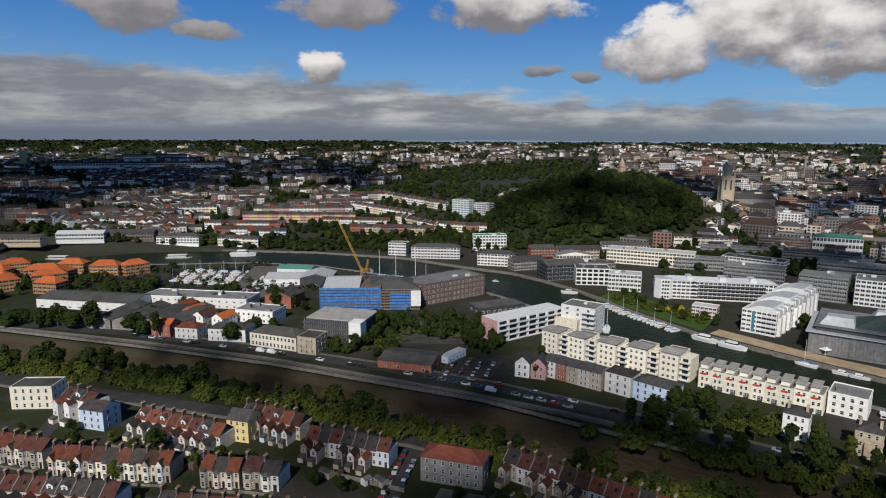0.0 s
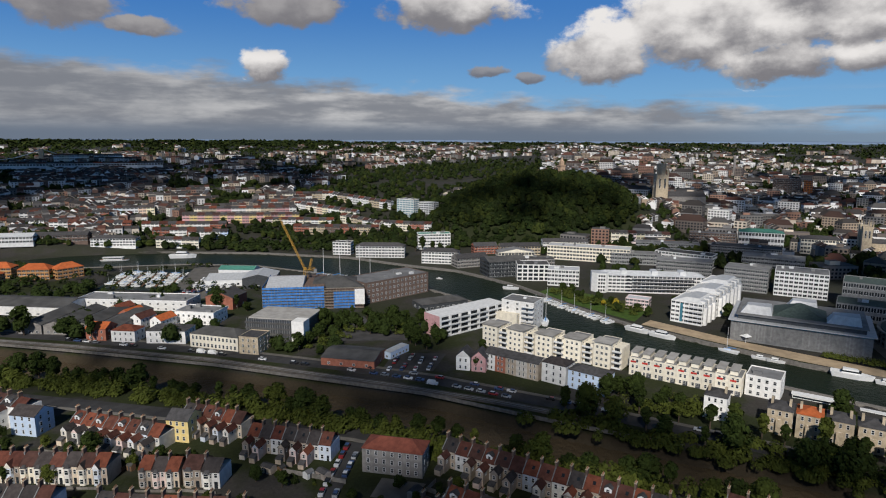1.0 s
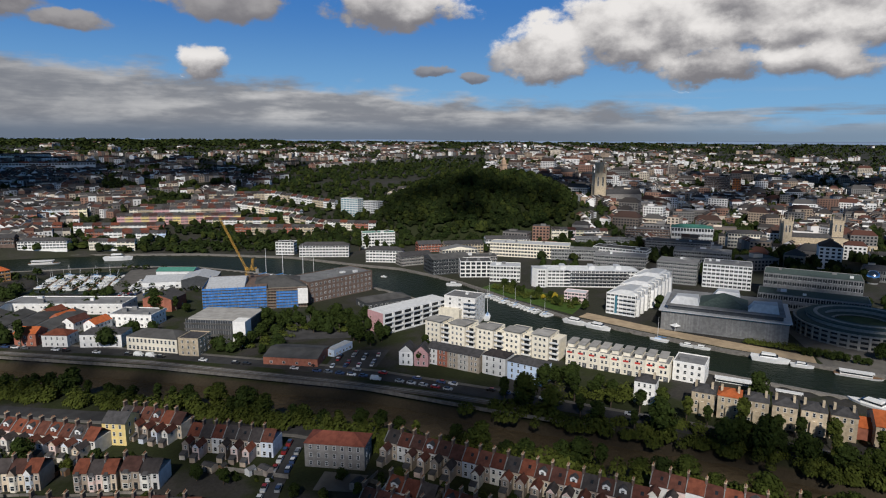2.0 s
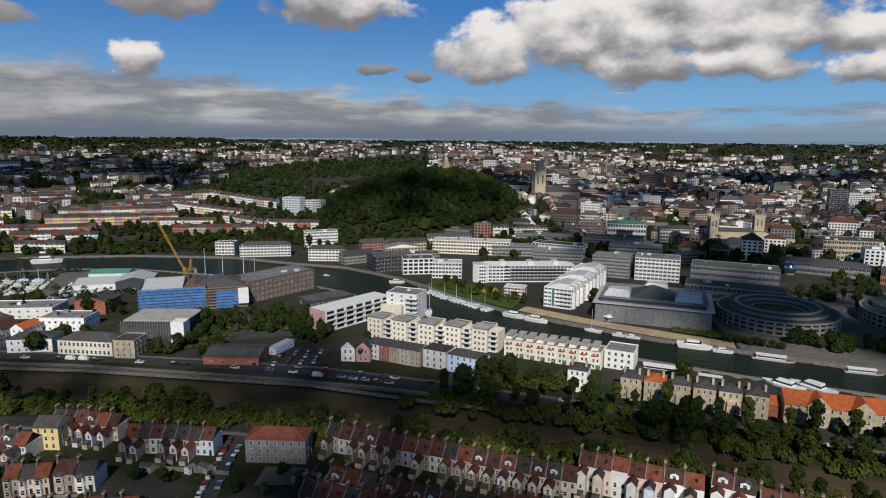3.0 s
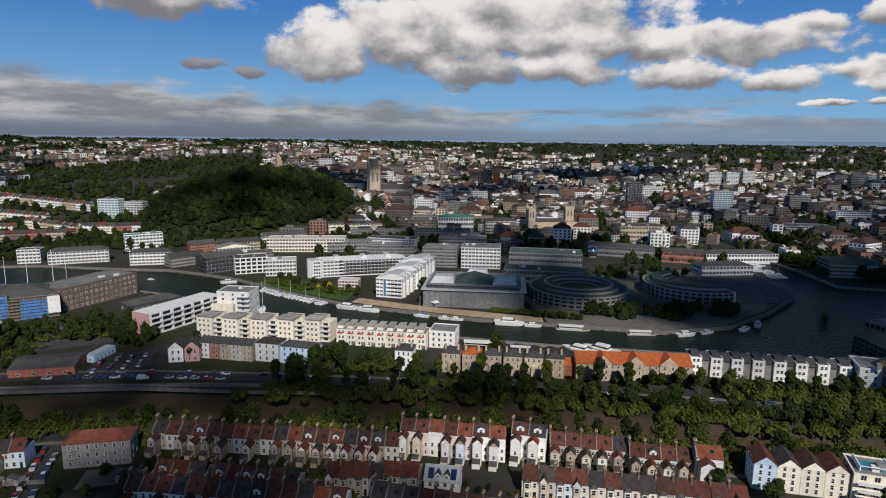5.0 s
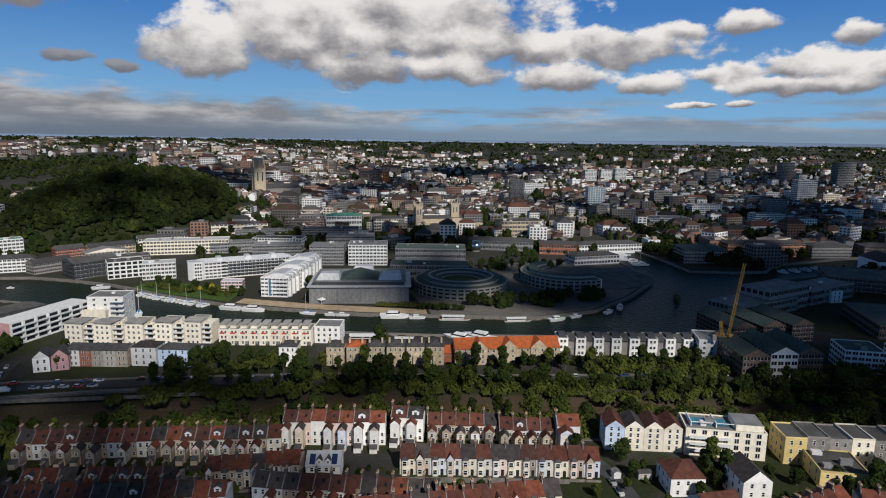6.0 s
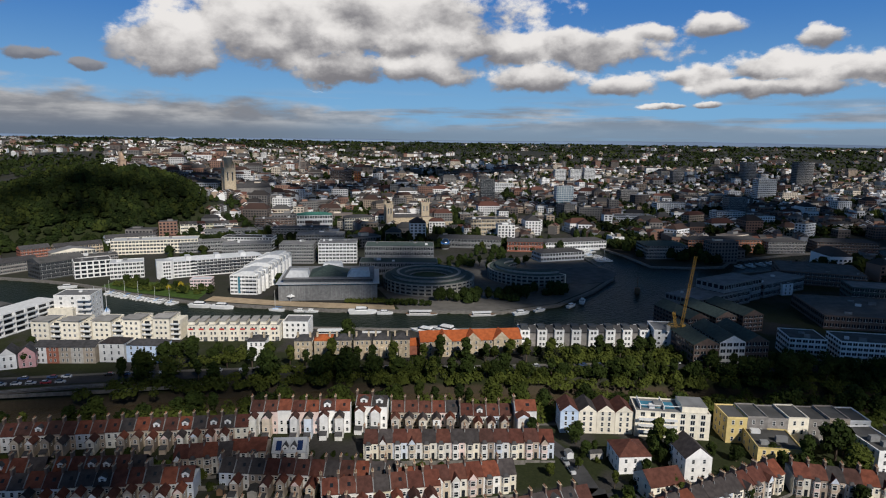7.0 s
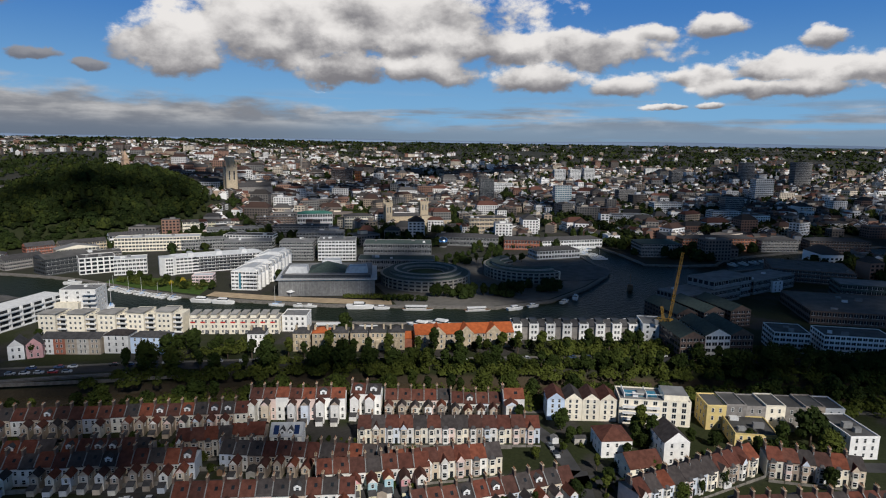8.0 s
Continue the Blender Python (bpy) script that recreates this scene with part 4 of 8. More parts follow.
for i, m in enumerate(long_cols):
    c, s = math.cos(radians(-56.3)), math.sin(radians(-56.3))
    block("terraced_villa", "yellow rendered tall house with dark roof" if i == 0 else "tall shaded terraced house with dark roof", "house", 226.7 + c * 7.4 * i, -23.9 + s * 7.4 * i, 1.5, -56.3, 7.35, 12, 9.6 + 0.5 * (i % 2), m, DARKFELT, 3, 2, 3 if i == 0 else 0, 1.0, 1.6, "flat", 1.0, group="tall river-road houses")
block("flat_roofed_house", "low yellow house with flat dark roof", "house", 217, -36, 1.5, -62, 15, 16, 5.6, YELLOW, DARKFELT, 2, 5, 3, 1.0, 1.4, "flat", units=3)
block("rear_block", "tall grey block with white end", "house", 233, -70, 1.5, -52, 10.5, 19, 8.2, WHITE, DARKFELT, 3, 3, 5, 1.0, 1.5, "flat", units=2)
block("gable_house", "white gabled house with brown roof", "house", 189, -19, 1.5, -50, 9, 12, 8.4, WHITE, ROOFTILE, 3, 2, 3, 1.0, 1.4, "cross", 3.6)
block("white_house", "white house with brown hipped roof", "house", 181, 0, 1.5, -50, 11, 12, 6.2, WHITE, ROOFTILE, 2, 3, 3, 1.0, 1.4, "hip", 3.2)
block("white_house", "low white house with red roof", "house", 170, -14, 1.5, -40, 12, 10, 5.4, CREAM, ROOFTILE, 2, 3, 2, 1.0, 1.4, "gable", 3.2)

SOLAR = mat("solar_panel", (0.015, 0.03, 0.09), rough=0.2, vary=0.1, bump=0, spec=0.5)


def solar_house(x, y, rot):
    """A white house with two front dormers and solar panels on its slate roof."""
    ob = block("solar_house", "white rendered house with solar panels and twin dormers", "house", x, y, 1.5, rot, 11, 9, 5.4, WHITE, ZINC, 2, 4, 2, 1.2, 1.4, "gable", 3.0)
    slope = math.degrees(math.atan2(3.0, 4.5))
    for q in (1.1, 8.2):
        part("solar_panel", Shape().box(0, 0.6, 0.2, 1.8, 4.2, 0.28, SOLAR), ob, at=pose(q, 0, 5.4, slope))
    for q in (3.4, 6.2):
        d = part("dormer", Shape().box(q, 0.7, 5.4, q + 1.7, 3.4, 6.9, WHITE).gable(q - 0.1, 0.5, q + 1.8, 3.6, 6.9, 7.9, SLATE, "y", WHITE, 0.08, 0.08), ob)
        part("window", window_mesh(1.0, 1.1), d, at=pose(q + 0.85, 0.7, 5.7))


solar_house(114.8, 95.0, -50)
block("flat_topped_house", "white house with grey flat-topped roof extension", "house", 51.5, 152.5, 1.5, -42, 9, 8, 5.6, WHITE, FELT, 2, 4, 2, 1.1, 1.3, "flat", units=1)
# sheds, lean-tos and fences of the back yards
SHEDS = []
for w, d, h, m, r in ((2.4, 1.8, 1.9, WOOD, DARKFELT), (3.0, 2.4, 2.1, PALE, FELT), (4.6, 2.9, 2.3, DULLSTONE, SLATE)):
    q = Shape().box(-w / 2, -d / 2, -0.8, w / 2, d / 2, h, m)
    q.gable(-w / 2, -d / 2, w / 2, d / 2, h, h + 0.6, r, "x", m, 0.15, 0.06)
    q.box(-0.4, -d / 2 - 0.03, 0, 0.4, -d / 2, 1.8, DARKFRAME)
    SHEDS.append(q.mesh("garden_shed"))
rng = random.Random(3)
for ax, ay, bx, by, k in ((48, 166, 112, 98, 13), (62, 130, 104, 84, 9), (-78, 230, -32, 206, 8), (0, 200, 26, 182, 4), (84, 84, 122, 40, 8), (150, -12, 196, -44, 7), (104, 30, 146, -4, 6), (-60, 196, 0, 172, 6), (174, 24, 200, -8, 4)):
    for i in range(k):
        t = (i + rng.random()) / k
        ob = new("garden_shed", SHEDS[rng.randrange(3)])
        ob.matrix_basis = pose(ax + (bx - ax) * t + rng.uniform(-2, 2), ay + (by - ay) * t + rng.uniform(-2, 2), 1.5, 0, 0, rng.choice((-50, 40)) + rng.uniform(-8, 8))
        tagged(ob, "small garden shed in a back yard", "shed", "garden sheds")
for ax, ay, bx, by, k in ((56, 176, 116, 112, 14), (92, 92, 122, 48, 9), (-66, 236, -36, 215, 6), (160, 78, 186, 42, 6)):
    c, q = (bx - ax), (by - ay)
    l = math.hypot(c, q)
    for i in range(k):
        t = (i + 0.5) / k
        x, y = ax + c * t, ay + q * t
        ob = new("garden_fence", Shape().box(-0.05, -11, -0.5, 0.05, -2.5, 1.5, WOOD if i % 3 else QUAY).mesh("garden_fence"))
        ob.matrix_basis = pose(x, y, 1.5, 0, 0, math.degrees(math.atan2(q, c)))
        tagged(ob, "weathered fence between two back yards", "fence", "yard fences")

# ---- between river and harbour ----
U = radians(-53)
CU, SU = math.cos(U), math.sin(U)

# five cream apartment blocks with paired roofs
for i, (x, y, r, w, h) in enumerate(((121.4, 298.1, -56, 15.4, 11.4), (131.0, 286.5, -57, 15.8, 11.4), (141.5, 274.1, -54, 15.6, 11.4), (152.3, 263.8, -55.7, 15.4, 11.6), (162.5, 251.8, -54.6, 14.2, 12.0))):
    ob = block("apartment_block", "cream rendered apartment block with grey roof terraces", "building", x, y, 1.5, r, w * 0.62, 15, h, CREAM, FELT, 4, 3, 3, 1.3, 1.3, "flat", parapet=0.25, group="cream apartment blocks")
    part("wall", Shape().box(w * 0.64, 2.5, -1.5, w * 0.97, 13, h - 1.0, CREAM), ob)
    part("roof", Shape().box(-0.6, -0.6, h + 0.9, w * 0.66, 9, h + 1.15, ROOFPLATE).box(0.4, 0.6, h, w * 0.58, 8, h + 0.9, CREAM), ob)
    for st in range(4):
        part("balcony", Shape().box(w * 0.64, 1.0, st * 2.8 + 0.4, w * 0.97, 2.5, st * 2.8 + 0.55, CONCRETE).box(w * 0.64, 1.0, st * 2.8 + 0.55, w * 0.97, 1.08, st * 2.8 + 1.5, PALE), ob)
        part("window", window_mesh(2.6, 1.9, DARKFRAME), ob, at=pose(w * 0.8, 2.5, st * 2.8 + 0.6))
# stepped modern terrace with coloured panels
for i in range(9):
    x, y = 173.3 + math.cos(radians(-51.2)) * 5.5 * i, 236.9 + math.sin(radians(-51.2)) * 5.5 * i
    ob = block("modern_townhouse", "cream modern townhouse with stepped roof and coloured panel", "house", x, y, 1.5, -51.2, 5.45, 12, 8.6, CREAM, FELT, 3, 2, 2 if i in (0, 8) else 0, 1.1, 1.5, "flat", parapet=0.2, group="modern townhouses")
    part("upper_storey", Shape().box(0.1, 2.2, 8.6, 3.4, 11, 10.9, CREAM), ob)
    part("roof", Shape().box(-0.1, 1.5, 10.9, 3.8, 11.4, 11.15, ROOFPLATE), ob)
    part("coloured_panel", Shape().box(0.6, -0.08, 6.3, 3.2, 0.0, 7.2, RED), ob)
    part("garage_door", Shape().box(2.9, -0.06, 0, 5.0, 0, 2.3, DARKCLAD), ob)
block("townhouse", "white and blue modern house by the quay", "house", 208.4, 200.8, 1.5, -53, 14, 14, 9, WHITE, FELT, 3, 4, 3, 1.3, 1.5, "flat", units=2)
# old houses of the river road
block("white_villa", "white Georgian villa with brown roof", "house", 129.1, 241.6, 1.5, -54, 12.2, 10, 9.4, WHITE, ROOFTILE, 3, 3, 2, 1.0, 1.7, "hip", 2.0, group="white villas")
block("white_villa", "pale blue Georgian villa with dark roof", "house", 137.1, 231.2, 1.5, -56, 18, 10, 8.6, SKYBLUE, SLATE, 3, 5, 2, 1.0, 1.6, "hip", 2.0, group="white villas")
for i, m in enumerate((PALE, BRICK, DULLSTONE, DULLSTONE, DULLSTONE)):
    block("georgian_house", "stone and brick Georgian terraced house", "house", 109.4 + math.cos(radians(-52.3)) * 5.8 * i, 264.1 + math.sin(radians(-52.3)) * 5.8 * i, 1.5, -52.3, 5.75, 10, 8.2, m, SLATE, 3, 2, 0 if i else 2, 0.95, 1.5, "gable", 2.0, group="Georgian terrace")
for i in range(2):
    block("gabled_villa", "gabled Victorian house with slate roof", "house", 95.5 + 6.5 * i, 267 - 4.2 * i, 1.5, -33, 7, 9, 7.0, PINK if i else WHITE, SLATE, 2, 2, 2, 1.0, 1.6, "cross", 3.2)
for i in range(7):
    x, y = 183.0 + math.cos(radians(-49.3)) * 9.8 * i, 177.0 + math.sin(radians(-49.3)) * 9.8 * i
    if i == 0:
        x, y = 174.7, 187.2
    ob = block("stone_villa", "white rendered villa beside stone villas" if i == 0 else "honey stone villa with paired chimneys", "house", x, y, 1.5, -50, 8.6, 10, 9.6, WHITE if i == 0 else STONE, SLATE if i != 2 else TERRACOTTA, 3, 3, 2, 0.95, 1.6, "hip", 1.9, group="stone villas")
    for q in (1.2, 7.4):
        part("chimney", Shape().box(q - 0.45, 4, 9.5, q + 0.45, 5.8, 12.6, STONE), ob)
    part("porch", Shape().box(3.2, -1.4, -1.5, 5.4, 0, 5.6, WHITE if i == 0 else STONE), ob)
# orange-roofed warehouse homes, with cross gables
ob = block("warehouse_flats", "stone flats with bright orange clay roof and gables", "building", 230.5, 121.7, 1.5, -46, 53, 15, 8.0, STONE, TERRACOTTA, 3, 18, 3, 1.1, 1.5, "gable", 3.6)
for q in (8, 23, 38):
    g = Shape().box(q, -0.7, -1.5, q + 8, 0, 8.2, STONE)
    g.gable(q - 0.3, -0.9, q + 8.3, 7.4, 8.2, 12.4, TERRACOTTA, "y", STONE)
    gg = part("cross_gable", g, ob)
    for st in range(3):
        for k in (2.2, 5.8):
            part("window", window_mesh(1.1, 1.5), gg, at=pose(q + k, -0.7, 0.9 + st * 2.7))
part("wing", Shape().box(-12, 4, -1.5, 0, 14, 5, BRICK).gable(-12, 4, 0, 14, 5, 7.4, TERRACOTTA, "x", BRICK), ob)
# grey and white quay houses
for i in range(8):
    x, y = 275.9 + math.cos(radians(-52)) * 9.3 * i, 89.1 + math.sin(radians(-52)) * 9.3 * i
    ob = block("quay_house", "white and dark grey quayside house with steep roof", "house", x, y, 1.5, -52, 5.2, 11, 9.4, WHITE, SLATE, 3, 2, 2, 1.3, 1.5, "flat", group="quay houses", parapet=0.2)
    part("link_wall", Shape().box(5.25, 1.5, -1.5, 9.25, 10, 8.0, GREYSTONE), ob)
    part("link_roof", Shape().gable(5.25, 1.0, 9.25, 10.5, 8.0, 10.6, SLATE, "x", SLATE), ob)
    part("dormer", Shape().box(0.6, 2.5, 9.4, 4.6, 8, 11.0, DARKCLAD), ob)
ob = block("wrapped_building", "building wrapped in white scaffold sheet", "building", 315, 30, 1.5, -60, 20, 17, 11, PALE, FELT, 4, 5, 3, 1.4, 1.4, "flat")
# zigzag-roofed apartments with a pink end
ob = thing("balcony_apartments", "long pale apartments with stepped roofs and pink end", "building", 102.6, 316.8, 1.5, 22)
part("wall", Shape().box(0, 0, -1.5, 52, 14, 12.4, PALE), ob)
part("end_wall", Shape().box(-0.3, 0, -1.5, 0, 14, 12.4, PINK), ob, "pink painted end wall")
for i in range(7):
    x0 = i * 7.43
    part("roof", Shape().slab([(x0, -1.0, 12.5), (x0 + 7.2, -1.0, 12.5), (x0 + 7.2, 14.5, 14.3), (x0, 14.5, 14.3)], 0.25, ROOFPLATE), ob)
    part("party_fin", Shape().box(x0 - 0.15, -1.5, -1.5, x0 + 0.15, 0, 12.6, PALE), ob)
    for st in range(4):
        part("window", window_mesh(5.6, 2.0, DARKFRAME), ob, at=pose(x0 + 3.7, 0, st * 3.1 + 0.4))
        part("balcony", Shape().box(x0 + 0.2, -1.4, st * 3.1 + 0.05, x0 + 7.2, 0, st * 3.1 + 0.2, CONCRETE).box(x0 + 0.2, -1.4, st * 3.1 + 0.2, x0 + 7.2, -1.32, st * 3.1 + 1.15, PALE), ob)
ob = block("tower_flats", "white and cream tower flats at the harbour bend", "building", 147.5, 333.5, 1.5, -48, 21, 16, 15, WHITE, FELT, 5, 3, 3, 1.6, 1.5, "flat", units=2)
part("lower_wing", Shape().box(-2, -4, -1.5, 12, 0, 8, CREAM), ob)
for st in range(5):
    part("balcony", Shape().box(14, -2.2, st * 3.0 + 0.4, 21.4, 0, st * 3.0 + 0.6, CONCRETE).box(14, -2.2, st * 3.0 + 0.6, 21.4, -2.1, st * 3.0 + 1.5, PALE), ob)
# car park, works and sheds along the north road
ob = thing("car_park_building", "grey slatted multi-storey car park with white stair tower", "building", -2.9, 343, 1.5, -28)
part("wall", Shape().box(0.3, 0.3, -1.5, 33.7, 28, 12, DARKCLAD), ob)
for st in range(4):
    part("parapet_band", Shape().box(0, 0, 1.6 + st * 3.0, 34, 28.3, 2.5 + st * 3.0, DARKFELT), ob)
    sl = Shape()
    for k in range(24):
        sl.box(1 + k * 1.4, 0.05, 2.5 + st * 3.0, 1.25 + k * 1.4, 0.25, 4.6 + st * 3.0, FELT)
    tagged(part("slats", sl, ob), kind="stuff")
part("stair_tower", Shape().box(29, -3, -1.5, 36, 5, 14, WHITE), ob)
part("roof", Shape().box(-0.2, 5, 12, 34.2, 28.5, 12.7, ROOFPLATE), ob)
block("office_block", "cream stone office with dark mansard roof", "building", -31.5, 342.1, 1.5, -34, 30, 14, 7.6, CREAM, DARKFELT, 2, 12, 4, 1.3, 1.9, "hip", 3.0)
block("stone_office", "brown stone building end", "building", -6, 322.5, 1.5, -30, 11, 13, 9, STONE, SLATE, 3, 3, 3, 1.0, 1.4, "flat")
block("brick_shed", "low dark red brick shed", "shed", 33, 293, 1.5, -30, 28, 20, 4, BRICK, DARKFELT, 1, 4, 1, 1.4, 1.2, "gable", 1.8)
block("container_shed", "pale blue container office", "shed", 68, 290, 1.5, 40, 16, 5, 3.6, SKYBLUE, ZINC, 1, 5, 1, 1.3, 1.0, "flat", parapet=0.1)
# building wrapped in blue scaffold
ob = thing("scaffolded_building", "large building under blue scaffold sheeting", "building", 8, 404, 1.5, -10)
part("wall", Shape().box(1.5, 1.5, -1.5, 40, 42, 15, BROWNBRICK).box(40, 1.5, -1.5, 66, 38, 13, BROWNBRICK), ob)
part("roof", Shape().gable(2, 3, 26, 40, 15, 18.5, ZINC, "x", PALE).hip(26, 6, 66, 38, 13, 18.5, DARKFELT), ob)
for st in range(8):
    z = st * 1.95 + 0.5
    part("scaffold_deck", Shape().box(0, 0, z, 40, 1.3, z + 0.12, SCAFFOLD).box(0, 1.3, z, 1.3, 42, z + 0.12, SCAFFOLD).box(40, 0.2, z, 66, 1.4, z + 0.12, SCAFFOLD), ob)
    part("blue_sheet", Shape().box(0.1, -0.06, z + 0.25, 40, -0.02, z + 1.6, SHEETBLUE), ob)
    part("blue_sheet", Shape().box(-0.06, 0, z + 0.25, -0.02, 42, z + 1.6, SHEETBLUE), ob)
    if st < 6:
        part("blue_sheet", Shape().box(46, 0.1, z + 0.2, 60, 0.16, z + 1.6, SHEETBLUE), ob)
for k in range(21):
    part("scaffold_pole", Shape().tube((k * 2.0, -0.1, -1), (k * 2.0, -0.1, 17), 0.07, SCAFFOLD), ob)
for k in range(14):
    part("scaffold_pole", Shape().tube((40.5 + k * 1.9, 0, -1), (40.5 + k * 1.9, 0, 14.5), 0.07, SCAFFOLD), ob)
part("white_sheet", Shape().box(60, -0.1, 3, 66.5, 0.05, 13.5, WHITE), ob)
block("brick_warehouse", "long dark brick warehouse with pale roof", "building", 76, 402, 1.5, 24, 56, 26, 14.5, BROWNBRICK, FELT, 4, 15, 6, 1.6, 1.7, "flat", units=6, glass=GLASS)
block("low_brown_building", "low dark building by the harbour", "building", 108, 372, 1.5, 10, 34, 16, 4.5, DARKCLAD, DARKFELT, 1, 8, 2, 2.0, 1.6, "hip", 2.6)


def lattice(s, a, b, half, m, bays):
    """A square lattice boom between two points."""
    a, b = Vector(a), Vector(b)
    d = (b - a).normalized()
    u = d.orthogonal().normalized()
    w = d.cross(u)
    cs = [(u * i + w * j) * half for i, j in ((1, 1), (1, -1), (-1, -1), (-1, 1))]
    for c in cs:
        s.tube(a + c, b + c, 0.1, m, 4)
    for k in range(bays):
        p, q = a.lerp(b, k / bays), a.lerp(b, (k + 1) / bays)
        for i in range(4):
            s.tube(p + cs[i], q + cs[(i + 1) % 4], 0.055, m, 3)


def crane(x, y, mast, jib, rise, heading, label):
    """A luffing tower crane: mast, cab, raised jib and counter jib."""
    ob = thing("tower_crane", label, "crane", x, y, 1.5, heading)
    s = Shape()
    lattice(s, (0, 0, -1.5), (0, 0, mast), 0.9, STEELYELLOW, 14)
    part("mast", s, ob)
    s = Shape()
    lattice(s, (0, 0, mast), (jib * math.cos(radians(rise)), 0, mast + jib * math.sin(radians(rise))), 0.5, STEELYELLOW, 18)
    part("jib", s, ob)
    s = Shape()
    lattice(s, (0, 0, mast), (-7, 0, mast + 0.8), 0.8, STEELYELLOW, 4)
    lattice(s, (-3, 0, mast), (-4.5, 0, mast + 8), 0.5, STEELYELLOW, 4)
    part("counter_jib", s, ob)
    part("cab", Shape().box(-0.5, -2.2, mast - 0.5, 1.4, -0.9, mast + 1.6, STEELYELLOW), ob)
    part("counterweight", Shape().box(-8, -1, mast - 2.0, -6, 1, mast + 0.6, CONCRETE), ob)
    part("cable", Shape().tube((-4.5, 0, mast + 8), (jib * math.cos(radians(rise)) * 0.95, 0, mast + jib * math.sin(radians(rise)) * 0.95), 0.06, DARKCLAD, 4), ob)
    return ob


crane(38, 425, 22, 40, 66, 165, "yellow luffing tower crane beside the scaffold")
crane(321, 18, 14, 38, 83, -54, "yellow luffing crane rising above the quay houses")
# sheds and boatyard to the west
block("factory_shed", "long low white factory shed with dark roof", "shed", -178, 455, 1.5, -23, 72, 26, 6, WHITE, DARKFELT, 1, 10, 3, 2.2, 1.0, "gable", 2.6)
block("factory_shed", "white and orange factory building", "shed", -110, 447, 1.5, -22, 76, 20, 6.5, WHITE, FELT, 2, 14, 3, 1.5, 1.0, "flat", units=4)
for i in range(4):
    block("north_light_shed", "workshop bay with dark pitched roof", "shed", -128 + 14.2 * i, 395 - 5.3 * i, 1.5, -20.5, 14, 40, 5.5, GREYSTONE, DARKFELT, 1, 3, 6, 1.6, 1.2, "cross", 2.4, group="workshop bays")
block("brick_house", "brick house with orange roof", "house", -88, 371, 1.5, -24, 12, 10, 7, BRICK, TERRACOTTA, 2, 3, 2, 1.0, 1.4, "gable", 2.6)
block("white_pub", "white corner house with brown roof", "house", -74, 364, 1.5, -24, 14, 10, 6.5, WHITE, ROOFTILE, 2, 4, 2, 1.0, 1.4, "hip", 2.4)
block("white_house", "white house by the river road", "house", -55, 355, 1.5, -20, 22, 13, 7.2, WHITE, SLATE, 2, 6, 3, 1.0, 1.5, "hip", 2.5)
for i, (x, y, r) in enumerate(((-62, 385, 55), (-70, 398, 55), (-78, 412, 55), (-50, 377, 55))):
    block("brick_house", "house with orange and brown roof", "house", x, y, 1.5, r, 13, 8, 6, (WHITE, BRICK, STONE, WHITE)[i], TERRACOTTA if i % 2 else ROOFTILE, 2, 4, 2, 1.0, 1.4, "gable", 2.6)
block("white_works", "white stepped works building", "building", -44, 392, 1.5, -28, 26, 16, 7.5, WHITE, FELT, 2, 7, 4, 1.4, 1.3, "flat", units=3)
block("boat_shed", "brick boat shed with pale curved roof", "shed", -28, 424, 1.5, -30, 20, 18, 8, BRICK, SLATE, 1, 3, 2, 1.4, 1.6, "cross", 3.4)
block("boat_shed", "open boat shed with pale roof", "shed", -32, 490, 1.5, -12, 30, 26, 5, PALE, ZINC, 1, 3, 2, 2.0, 1.6, "gable", 2.5)
block("boat_shed", "large dark-fronted boat shed with pale roof", "shed", -5, 474, 1.5, -12, 24, 26, 8, DARKCLAD, ZINC, 1, 1, 1, 2.0, 1.6, "cross", 3.0)
block("green_shed", "pale yard shed with green roof", "shed", -24, 530, 1.5, -20, 30, 14, 5, PALE, GREENROOF, 1, 5, 2, 1.6, 1.2, "gable", 2)
for i, (x, y, r, w) in enumerate(((-232, 500, 30, 26), (-205, 520, 20, 24), (-246, 528, -20, 24), (-220, 545, 10, 26), (-176, 556, -12, 24), (-146, 548, 35, 20), (-260, 555, -15, 26), (-238, 478, -10, 24), (-275, 520, 10, 24), (-262, 492, -20, 22), (-196, 498, -25, 20), (-250, 575, 15, 22), (-205, 570, -10, 22), (-290, 545, 30, 22), (-300, 500, -10, 24), (-190, 530, 60, 18))):
    banded("brick_flats", "yellow brick flats with orange clay roof", "building", x, y, 1.5, r, w, 12, 8.5, mat("ochre_brick", (0.42, 0.22, 0.09)) if i == 0 else MATS["ochre_brick"], TERRACOTTA, 3, "hip", 4.2, bay=3.4, share=0.5, group="orange-roofed flats")

# ---- trees ----


